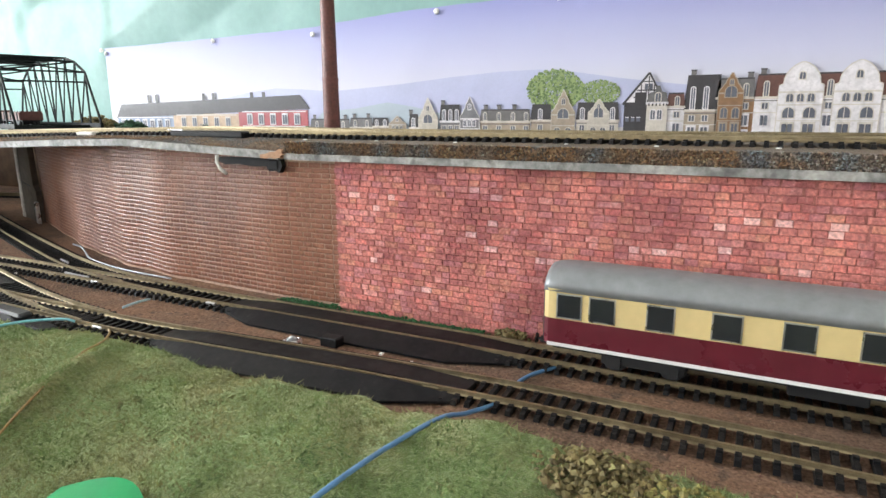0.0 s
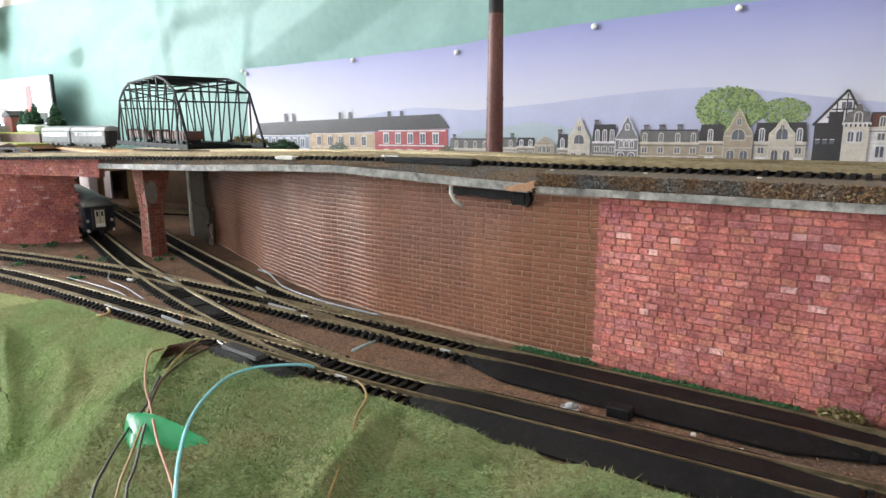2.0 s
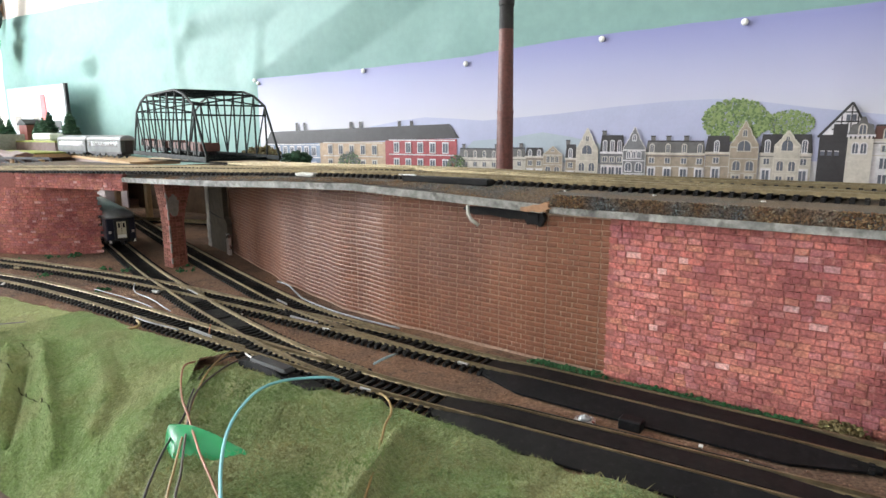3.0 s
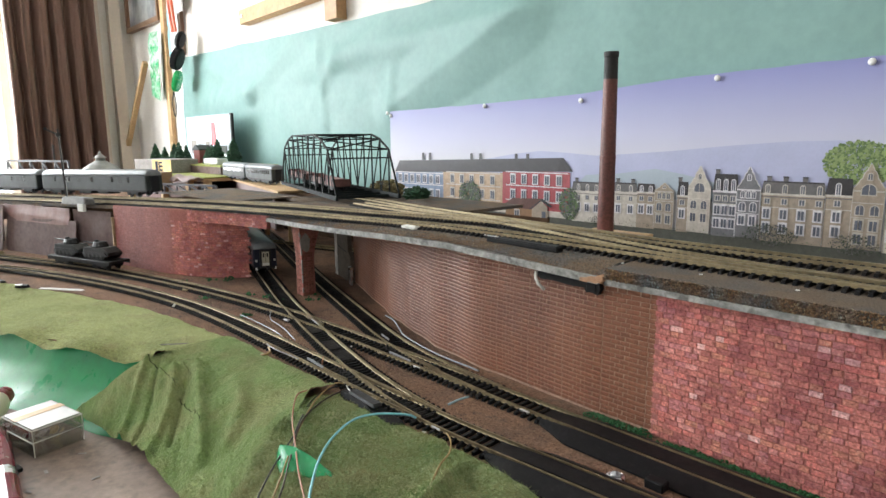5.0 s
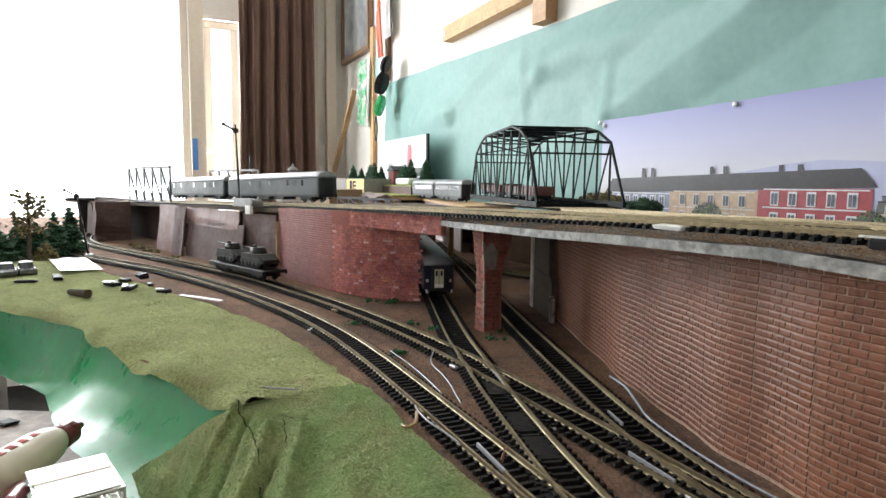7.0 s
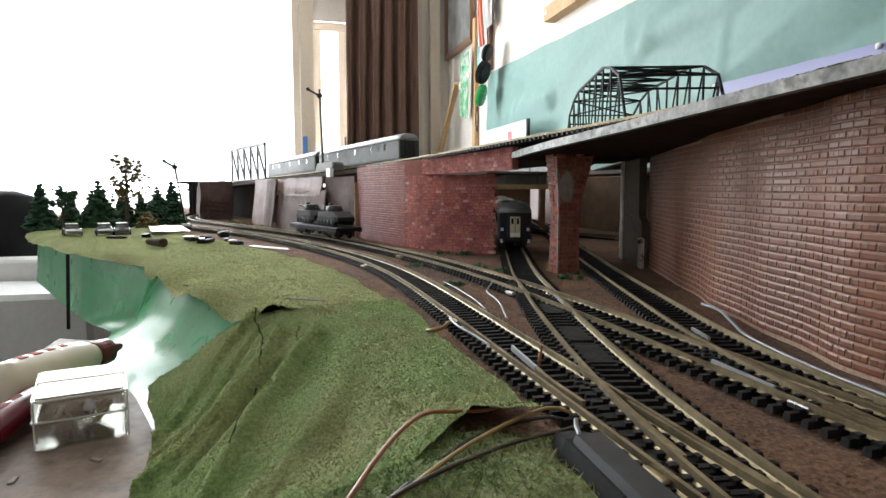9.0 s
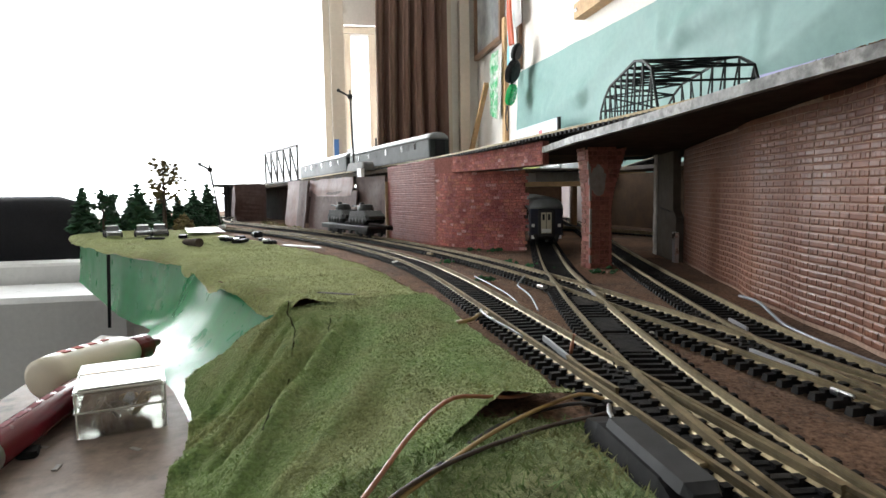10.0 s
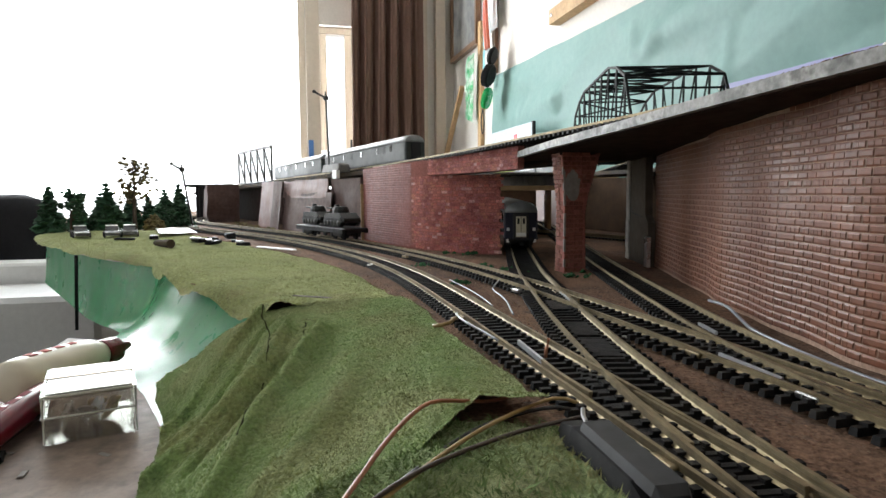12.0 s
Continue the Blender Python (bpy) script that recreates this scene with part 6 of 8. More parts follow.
def flock(surface, count, height, seed, label, mat, u0=0.0, u1=1.0, v0=0.0, v1=1.0):
    """Short fibres standing on a mat."""
    r = random.Random(seed)
    verts, faces = [], []
    for k in range(count):
        u, v = r.uniform(u0, u1), r.uniform(v0, v1)
        p = surface(u, v)
        a, w, hh = r.uniform(0, 6.283), r.uniform(0.00022, 0.00045), height * r.uniform(0.5, 1.3)
        n = len(verts)
        verts += [(p.x - math.cos(a) * w, p.y - math.sin(a) * w, p.z - 0.0004), (p.x + math.cos(a) * w, p.y + math.sin(a) * w, p.z - 0.0004), (p.x + r.gauss(0, 1.1) * hh, p.y + r.gauss(0, 1.1) * hh, p.z + hh)]
        faces.append((n, n + 1, n + 2))
    me = bpy.data.meshes.new("grass_fibre")
    me.from_pydata(verts, [], faces)
    me.materials.append(mat)
    return tagged(new("grass_fibre", me), label, "grass fibre", kind="stuff")


M_FIBRE = material("grass_fibre", (0.175, 0.255, 0.095), 0.9, var=0.3, scale=60, second=(0.33, 0.30, 0.15), second_scale=22, second_amount=0.8, spec=0.1, random_tint=0.14)
M_FIBRE_FALL = material("draped_grass_fibre", (0.27, 0.375, 0.145), 0.9, var=0.3, scale=60, second=(0.30, 0.295, 0.145), second_scale=26, second_amount=0.8, spec=0.1, random_tint=0.10)
M_FIBRE_PALE = material("pale_grass_fibre", (0.46, 0.50, 0.22), 0.9, var=0.3, scale=60, second=(0.33, 0.36, 0.15), second_scale=16, second_amount=0.8, spec=0.1, random_tint=0.06)
for m in (M_GRASS, M_GRASS_FALL, M_GRASS_PALE, M_FIBRE, M_FIBRE_FALL, M_FIBRE_PALE):
    fuzz_bsdf = m.node_tree.nodes["Principled BSDF"]
    fuzz_bsdf.inputs["Sheen Weight"].default_value, fuzz_bsdf.inputs["Sheen Roughness"].default_value = 0.85, 0.28
    fuzz_bsdf.inputs["Sheen Tint"].default_value = (0.80, 0.90, 0.55, 1)
flock(mat_left, 22000, 0.0009, 1, "short yellowish fibres on the flat grass mat", M_FIBRE_PALE, 0.25, 1.0)
flock(mat_fall, 45000, 0.0006, 2, "short green fibres on the draped grass mat", M_FIBRE_FALL)
flock(mat_right, 60000, 0.0016, 3, "short green fibres on the near grass mat", M_FIBRE, 0.0, 0.75, 0.0, 0.8)


def green_sheet(u, v):
    x = -1.06 + 0.66 * u
    e = lerp_table(EDGE, x) + 0.002
    out = lerp_table([(-1.06, 0.004), (-0.82, 0.006), (-0.72, 0.035), (-0.62, 0.048), (-0.5, 0.048), (-0.40, 0.060)], x)
    zb = lerp_table([(-1.06, 0.745), (-0.82, 0.728), (-0.70, 0.742), (-0.64, 0.7492), (-0.40, 0.7492)], x)
    c = math.sin(v * math.pi / 2)
    y = e - out * (0.55 * v + 0.45 * v * v)
    z = G - 0.006 + (zb - G + 0.005) * (0.7 * c + 0.3 * v)
    return Vector((x + 0.02 * v * u, y, z + 0.0012 * noise.noise(Vector((u * 12, v * 4, 3)))))


bm = bmesh.new()
grid(bm, 120, 26, green_sheet)
sheet = thing("green_plastic_sheet", "glossy green plastic sheet covering the layout front", "plastic sheet")
part("sheet", bm, M_GREEN, sheet, smooth=True)
bm = bmesh.new()
bar(bm, (-0.846, 0.0495, 0.797), (-0.846, 0.046, 0.716), 0.003, 0.002)
part("seam", bm, M_BLACK, sheet, "dark taped seam")
bm = bmesh.new()
grid(bm, 60, 12, lambda u, v: Vector((-0.470 + 0.22 * u, 0.222 + 0.03 * math.sin(u * 3) - 0.02 * v + 0.018 * u, 0.7515 + 0.006 * (1 - v) * (0.5 + 0.5 * math.sin(u * 7)))))
single("green_plastic_sheet", bm, M_GREEN, "strip of green plastic sheet showing below the mat", "plastic sheet", smooth=True)
# green sheet bared between the mats
SLIT = [(-0.200, 0.263, -0.199, 0.258), (-0.189, 0.267, -0.185, 0.250), (-0.172, 0.269, -0.168, 0.250), (-0.152, 0.269, -0.152, 0.259), (-0.137, 0.268, -0.139, 0.266)]


def slit_point(u, v):
    k = min(3, int(u * 4))
    f = u * 4 - k
    a, b = SLIT[k], SLIT[k + 1]
    c = [p + (q - p) * f for p, q in zip(a, b)]
    return Vector((c[0] + (c[2] - c[0]) * v, c[1] + (c[3] - c[1]) * v, G + 0.0055 - 0.016 * v * v + 0.0010 * math.sin(u * 6 + v * 2)))


bm = bmesh.new()
grid(bm, 32, 20, slit_point)
single("green_plastic_sheet", bm, M_GREEN, "bright green plastic sheet bared by the torn grass mat", "plastic sheet", smooth=True)
bm = bmesh.new()
grid(bm, 24, 10, lambda u, v: Vector((-0.020 + 0.035 * u, 0.246 + 0.010 * math.sin(u * 2.6) - 0.02 * v, G + 0.002 + 0.003 * math.sin(u * 3) - 0.004 * v)))
single("green_plastic_sheet", bm, M_GREEN, "bright green plastic flap in front of the mat", "plastic scrap", smooth=True)

bench = thing("workbench", "worn brown wooden board used as a work surface", "workbench", (-0.2, 0.0, 0.0))
bm = bmesh.new()
prism(bm, [(-0.652, 0.099), (-0.628, 0.145), (-0.52, 0.21), (-0.40, 0.26), (0.45, 0.28), (0.45, -0.42), (-0.30, -0.42), (-0.41, 0.0965), (-0.50, 0.098)], 0.726, 0.748)
part("top_board", bm, M_BENCH, bench, world_space=True)
for x, y in ((-0.25, -0.36), (0.4, -0.36), (0.4, 0.22), (-0.3, 0.2)):
    part("leg", box(x - 0.025, x + 0.025, y - 0.025, y + 0.025, 0.0, 0.726), M_BENCH, bench, world_space=True)
for x in (-2.4, -1.2, 0.6):
    for y in (0.36, 1.0):
        single("trestle_leg", box(x - 0.03, x + 0.03, y - 0.03, y + 0.03, 0.0, 0.777), M_WOOD, "square wooden leg under the layout board", "table leg", group="layout legs")

# ---------------------------------------------------------------- bench clutter
M_CLEAR = bpy.data.materials.new("clear_plastic")
M_CLEAR.use_nodes = True
cn = M_CLEAR.node_tree
tr = cn.nodes.new("ShaderNodeBsdfTransparent")
tr.inputs["Color"].default_value = (0.95, 0.96, 0.94, 1)
gl = cn.nodes.new("ShaderNodeBsdfGlossy")
gl.inputs["Roughness"].default_value = 0.08
mx = cn.nodes.new("ShaderNodeMixShader")
mx.inputs["Fac"].default_value = 0.30
cn.links.new(tr.outputs[0], mx.inputs[1])
cn.links.new(gl.outputs[0], mx.inputs[2])
cn.links.new(mx.outputs[0], cn.nodes["Material Output"].inputs["Surface"])


M_LID = bpy.data.materials.new("milky_clear_plastic")
M_LID.use_nodes = True
cn = M_LID.node_tree
tr = cn.nodes.new("ShaderNodeBsdfTransparent")
tr.inputs["Color"].default_value = (0.95, 0.95, 0.92, 1)
cn.nodes["Principled BSDF"].inputs["Base Color"].default_value = (0.72, 0.70, 0.62, 1)
cn.nodes["Principled BSDF"].inputs["Roughness"].default_value = 0.15
mx = cn.nodes.new("ShaderNodeMixShader")
mx.inputs["Fac"].default_value = 0.34
cn.links.new(tr.outputs[0], mx.inputs[1])
cn.links.new(cn.nodes["Principled BSDF"].outputs[0], mx.inputs[2])
cn.links.new(mx.outputs[0], cn.nodes["Material Output"].inputs["Surface"])


def hollow_box(bm, w, d, h, t, m, lid):
    for x0, x1, y0, y1, z0, z1 in ((-w, w, -d, d, 0, t), (-w, -w + t, -d, d, t, h), (w - t, w, -d, d, t, h), (-w + t, w - t, -d, -d + t, t, h), (-w + t, w - t, d - t, d, t, h)):
        bx(bm, x0, x1, y0, y1, z0, z1, m)
    return bm


ribbed_tray((-1.000, 0.615, 0.8716))
single("tray_shelf", box(-1.06, -0.94, 0.56, 0.69, 0.865, 0.8715), M_WOOD, "narrow wooden shelf behind the tunnel", "wooden shelf")
for x, y in ((-1.05, 0.68), (-0.95, 0.68)):
    single("shelf_post", box(x - 0.004, x + 0.004, y - 0.004, y + 0.004, 0.80, 0.865), M_WOOD, "thin wooden post under the tray shelf", "post")
cb = thing("clear_plastic_box", "small clear plastic box of metal parts with a white label", "plastic box", (-0.4435, 0.1745, 0.7482), turn=15)
part("base", hollow_box(bmesh.new(), 0.0245, 0.0185, 0.013, 0.0011, None, False), M_CLEAR, cb)
lid = part("lid", hollow_box(bmesh.new(), 0.0255, 0.0195, 0.010, 0.0011, pose(0, 0, 0.0228, 180, 0, 0), True), M_CLEAR, cb)
part("lid_top", box(-0.0247, 0.0247, -0.0187, 0.0187, 0.0206, 0.0214, None, 0.0003), M_LID, lid)
part("label", box(-0.0238, 0.0238, -0.0180, 0.0180, 0.0230, 0.0236, None, 0.0002), M_WHITE, lid, "white paper label on the lid")
M_RIM = material("milky_plastic", (0.75, 0.74, 0.70), 0.12, var=0.03)
for y in (-0.0195, 0.0187):
    part("rim", box(-0.0255, 0.0255, y, y + 0.0008, 0.0218, 0.0230, None, 0.0003), M_RIM, lid)
    part("rim", box(-0.0255, 0.0255, y - 0.0004, y + 0.0008, 0.0122, 0.0130, None, 0.0002), M_RIM, lid)
for x in (-0.0255, 0.0247):
    part("rim", box(x, x + 0.0008, -0.0187, 0.0187, 0.0218, 0.0230, None, 0.0003), M_RIM, lid)
    part("rim", box(x, x + 0.0008, -0.0187, 0.0187, 0.0122, 0.0130, None, 0.0002), M_RIM, lid)
    for y in (-0.0192, 0.0184):
        part("corner", box(x, x + 0.0008, y, y + 0.0008, 0.0004, 0.0218, None, 0.0003), M_RIM, cb)
part("tape", box(-0.0100, -0.0020, -0.0190, 0.0190, 0.0237, 0.0240), material("faded_orange_tape", (0.72, 0.50, 0.28), 0.4, var=0.05), lid, "faded orange tape band")
part("tape", box(-0.0258, -0.0256, -0.012, 0.006, 0.010, 0.0205), M_YELLOW, lid, "orange sticker")
r = random.Random(4)
for k in range(9):
    bm = bmesh.new()
    lathe(bm, [(0.0018, 0), (0.0046, 0.0004), (0.0046, 0.0012), (0.0018, 0.0016)], pose(r.uniform(-0.013, 0.014), r.uniform(-0.012, 0.012), r.uniform(0.003, 0.008), r.uniform(-70, 70), r.uniform(-60, 60), 0), 14)
    part("metal_part", bm, M_CREAM if k % 2 else M_STEEL, cb)

M_BOTTLE = material("cream_squeeze_bottle", (0.66, 0.60, 0.47), 0.35, var=0.06, scale=60)
M_REDPRINT = material("faded_red_print", (0.42, 0.10, 0.09), 0.7, var=0.15, scale=200, spec=0.05)
M_DARKRED = material("dark_red_cap", (0.17, 0.015, 0.02), 0.3, var=0.08)
bt = thing("glue_bottle", "cream squeeze bottle with a dark red cap lying down", "glue bottle", m=Matrix.Translation((-0.478, 0.128, 0.7485)) @ Matrix.Rotation(math.atan2(0.030, -0.058), 4, "Z"))
bm = bmesh.new()
sec = []
for x, ry, rz in ((-0.006, 0.009, 0.008), (-0.004, 0.0130, 0.0112), (0.002, 0.0140, 0.0120), (0.040, 0.0142, 0.0122), (0.052, 0.0115, 0.0108), (0.060, 0.0075, 0.0075)):
    sec.append([Vector((x, ry * math.cos(6.283 * k / 20), 0.0136 + rz * math.sin(6.283 * k / 20))) for k in range(20)])
part("body", loft(bm, sec), M_BOTTLE, bt, smooth=True)
bm = bmesh.new()
lathe(bm, [(0.0082, 0.0), (0.0085, 0.002), (0.0080, 0.012), (0.004, 0.016), (0.002, 0.024)], pose(0.060, 0, 0.0136, 0, 90, 0), 18)
part("cap", bm, M_DARKRED, bt)
for k in range(4):
    part("printed_bar", box(0.008 + 0.009 * k, 0.0125 + 0.009 * k, -0.0030, 0.003 - 0.0006 * k, 0.0250, 0.02586), M_REDPRINT, bt)

M_TUBE = material("dark_red_tube_print", (0.16, 0.012, 0.022), 0.22, var=0.08, scale=80)
pn = thing("marker_pen", "dark red marker pen with a silver band", "marker pen", m=Matrix.Translation((-0.345, 0.137, 0.7485)) @ Matrix.Rotation(math.atan2(0.010, -0.14), 4, "Z"))
bm = bmesh.new()
lathe(bm, [(0.0066, 0.0), (0.0078, 0.002), (0.0078, 0.082), (0.0070, 0.090), (0.0060, 0.093)], pose(0.036, 0, 0.0079, 0, 90, 0), 20)
part("barrel", bm, M_TUBE, pn, smooth=True)
bm = bmesh.new()
lathe(bm, [(0.0080, 0.0), (0.0080, 0.014)], pose(0.024, 0, 0.0080, 0, 90, 0), 20)
part("band", bm, M_STEEL, pn, "grey metal band")
bm = bmesh.new()
lathe(bm, [(0.0060, 0.0), (0.0081, 0.002), (0.0081, 0.042)], pose(-0.018, 0, 0.0081, 0, 90, 0), 20)
part("cap", bm, M_TUBE, pn)
for k in range(5):
    part("printed_bar", box(0.05 + 0.012 * k, 0.058 + 0.012 * k, -0.0016, 0.0016, 0.0150, 0.01578), material("pale_print", (0.24, 0.07, 0.08), 0.7, var=0.0, spec=0.05) if k == 0 else bpy.data.materials["pale_print"], pn)


def scrap(name, label, at, size, mat, turn=0.0, seed=1, category="scrap"):
    r = random.Random(seed)
    bm = bmesh.new()
    bx(bm, -size[0], size[0], -size[1], size[1], 0, size[2], None, min(size) * 0.25)
    for v in bm.verts:
        v.co += Vector((r.uniform(-1, 1) * size[0], r.uniform(-1, 1) * size[1], r.uniform(0, 1) * size[2])) * 0.18
    ob = single(name, bm, mat, label, category)
    ob.matrix_basis = pose(*at, 0, 0, turn)
    return ob


scrap("black_clip", "small black plastic clip on the workbench", (-0.425, 0.137, 0.7482), (0.008, 0.005, 0.004), M_BLACK, 20, 2, "plastic clip")
scrap("black_clip", "flat black plastic clip on the workbench", (-0.402, 0.148, 0.7482), (0.005, 0.004, 0.003), M_BLACK, 10, 4, "plastic clip")
scrap("rubber_washer", "black rubber washer on the workbench", (-0.615, 0.112, 0.7482), (0.006, 0.005, 0.002), M_BLACK, 40, 9, "washer")
for i, (x, y) in enumerate([(-0.385, 0.165), (-0.362, 0.150), (-0.398, 0.192), (-0.41, 0.150), (-0.35, 0.19)]):
    scrap("paint_chip", "dried pale paint chip on the workbench", (x, y, 0.7482), (0.0028, 0.0011, 0.0005), M_PLASTERPATCH, 25 * i, 30 + i, "paint chip")
# ---------------------------------------------------------------- track fittings
def ribbon(bm, a, b, w, z0, z1):
    """A flat bar on the ground from a to b with pointed or square ends."""
    a, b = Vector((*a, 0)), Vector((*b, 0))
    d = (b - a).normalized()
    n = Vector((-d.y, d.x, 0)) * w / 2
    return prism(bm, [(p.x, p.y) for p in (a - n, b - n, b + n, a + n)], z0, z1)


def rail_piece(name, label, pts, mat=M_RAIL, lift=0.0026, off=0.0):
    ob = part(name, sweep(bmesh.new(), spline(pts, 0.004), off, lift, flat), mat, None)
    return tagged(ob, label, "rail")


for lab, pts in (("short check rail beside the crossing", [(-0.475, 0.4165), (-0.448, 0.4110), (-0.432, 0.4065)]), ("short check rail beside the crossing", [(-0.452, 0.4255), (-0.428, 0.4225), (-0.405, 0.4205)]),
                 ("check rail inside the near turnout", [(-0.300, 0.3545), (-0.285, 0.3535), (-0.262, 0.3540)]), ("check rail inside the far turnout", [(-0.245, 0.4175), (-0.225, 0.4168), (-0.205, 0.4175)]),
                 ("curved switch blade of the near turnout", [(-0.285, 0.3685), (-0.262, 0.3645), (-0.240, 0.3610), (-0.222, 0.3585)]), ("straight switch blade of the near turnout", [(-0.262, 0.3665), (-0.235, 0.3665), (-0.200, 0.3672)]),
                 ("curved switch blade of the far turnout", [(-0.300, 0.4300), (-0.272, 0.4255), (-0.245, 0.4225), (-0.228, 0.4205)])):
    rail_piece("check_rail", lab, pts)
M_ZINC = material("pale_grey_check_rail", (0.42, 0.43, 0.45), 0.5, metal=0.3, var=0.1)
for a, b in (((-0.437, 0.4235), (-0.413, 0.4185)), ((-0.333, 0.3585), (-0.300, 0.3560)), ((-0.296, 0.4205), (-0.265, 0.4190)), ((-0.343, 0.4465), (-0.325, 0.4415))):
    bm = bmesh.new()
    ribbon(bm, a, b, 0.0010, G + 0.0020, G + 0.0040)
    single("guard_strip", bm, M_ZINC, "pale grey plastic guard strip between the rails", "guard strip", group="guard strips")
for (x, y, t) in ((-0.405, 0.4085, -16), (-0.35, 0.3935, -15), (-0.318, 0.386, -14)):
    bm = bmesh.new()
    bx(bm, -0.013, 0.013, -0.006, 0.006, 0.0, 0.0030)
    ob = single("frog_plate", bm, M_SLEEPER, "black plastic plate between the crossing rails", "frog plate", group="frog plates")
    ob.matrix_basis = pose(x, y, G, 0, 0, t)
# rail joiners
for i, (x, y, t) in enumerate([(-0.672, 0.3755, 18), (-0.455, 0.4035, 8), (-0.385, 0.3510, 0), (-0.205, 0.3690, 0), (-0.132, 0.4140, 1), (-0.30, 0.4135, 2), (-0.222, 0.3500, 0), (-0.155, 0.3520, 2), (0.06, 0.4175, 0), (0.055, 0.3670, 4), (-0.25, 0.4145, 0)]):
    bm = bmesh.new()
    bx(bm, -0.004, 0.004, -0.0017, 0.0017, 0.0020, 0.0040, None, 0.0004)
    ob = single("rail_joiner", bm, M_STEEL if i % 3 == 1 else M_RAIL, "bright metal joiner clamped round the rail foot", "rail joiner", group="rail joiners")
    ob.matrix_basis = pose(x, y, G, 0, 0, t)

# black rerailing plates lying over both straight tracks
def t1_y(x):
    return lerp_table([(p[0], p[1]) for p in T1], x)


def t2_y(x):
    return lerp_table([(p[0], p[1]) for p in T2], x)


def rerailer(label, centre, x0, x1):
    t = thing("rerailing_plate", label, "rerailing plate", ((x0 + x1) / 2, centre((x0 + x1) / 2), G), group="rerailing plates")
    inner, g = GAUGE / 2, 0.0016
    for name, lo, hi, near in (("near_plate", -0.0255, -inner - g - 0.0006, True), ("middle_plate", -inner + g, inner - g, False), ("far_plate", inner + g + 0.0006, 0.0185, False)):
        bm = bmesh.new()
        rows = []
        n = 30
        for k in range(n + 1):
            x = x0 + (x1 - x0) * k / n
            f = min(1.0, min(k, n - k) / (n * 0.17))
            a, b = lo, hi
            if name == "near_plate":
                a = hi + (lo - hi) * (0.12 + 0.88 * f)
            elif name == "far_plate":
                b = lo + (hi - lo) * (0.12 + 0.88 * f)
            c = centre(x)
            z = G + 0.0030 + 0.0019 * f
            e = G + 0.0012
            za, zb = (e, z) if name == "near_plate" else ((z, e) if name == "far_plate" else (z, z))
            rows.append([bm.verts.new((x, c + a, G)), bm.verts.new((x, c + b, G)), bm.verts.new((x, c + b, zb)), bm.verts.new((x, c + a, za))])
        for r0, r1 in zip(rows, rows[1:]):
            for j in range(4):
                bm.faces.new((r0[j], r0[(j + 1) % 4], r1[(j + 1) % 4], r1[j]))
        bm.faces.new(rows[0])
        bm.faces.new(rows[-1][::-1])
        bmesh.ops.recalc_face_normals(bm, faces=bm.faces[:])
        part(name, bm, M_BLACK, t, world_space=True)
    return t


rerailer("black ramped rerailing plate along the near track", t1_y, -0.112, 0.070)
rerailer("black ramped rerailing plate along the wall track", t2_y, -0.120, 0.078)
kb = thing("panel_lamp", "small clear lamp knob in a chrome ring on the ballast", "lamp knob", (-0.043, 0.388, G))
bm = bmesh.new()
lathe(bm, [(0.0052, 0.0), (0.0052, 0.0015), (0.0040, 0.0022), (0.0036, 0.0018)], None, 18)
part("ring", bm, M_STEEL, kb)
bm = bmesh.new()
lathe(bm, [(0.0034, 0.0016), (0.0028, 0.0030), (0.0012, 0.0038), (0.0002, 0.0040)], None, 14)
part("lens", bm, material("frosted_lens", (0.30, 0.31, 0.32), 0.12, var=0.05), kb, smooth=True)
single("cable_clip", box(-0.028, -0.017, 0.3925, 0.4000, G - 0.001, G + 0.0046, None, 0.0006), M_BLACK, "black plastic clip between the rerailing plates", "cable clip")

# point motor beside the near turnout
pm = thing("point_motor", "black point motor housing with a steel throw rod", "point motor", (-0.216, 0.3395, G), turn=-3)
bm = bmesh.new()
sec = [[Vector((x, y * w + 0.0, z)) for y, z in ((-1, 0.0), (1, 0.0), (0.72, h), (-0.72, h))] for x, w, h in ((-0.036, 0.0015, 0.0025), (-0.031, 0.0055, 0.0040), (-0.022, 0.0066, 0.0064), (0.006, 0.0066, 0.0064), (0.012, 0.0062, 0.0040), (0.038, 0.0055, 0.0036), (0.043, 0.0022, 0.0024))]
part("housing", loft(bm, sec), M_BLACK, pm)
bm = bmesh.new()
loft(bm, [[Vector((x, y * w, z)) for y, z in ((-1, 0.0062), (1, 0.0062), (0.8, h), (-0.8, h))] for x, w, h in ((-0.0215, 0.0030, 0.0070), (-0.0195, 0.0040, 0.0084), (0.0125, 0.0040, 0.0084), (0.0145, 0.0030, 0.0070))])
part("lid", bm, material("scuffed_dark_grey", (0.020, 0.021, 0.023), 0.5, var=0.4, scale=150, spec=0.3), pm, "scuffed grey lid")
bm = bmesh.new()
tube(bm, [(-0.036, 0.004, 0.0052), (-0.029, 0.001, 0.0062), (-0.021, -0.0015, 0.0074)], 0.0006, 6)
part("throw_rod", bm, M_STEEL, pm)
for k in range(7):
    part("tie", box(-0.014 + 0.004 * k, -0.012 + 0.004 * k, -0.0125, -0.0068, 0.0, 0.0018), M_UNDER, pm)

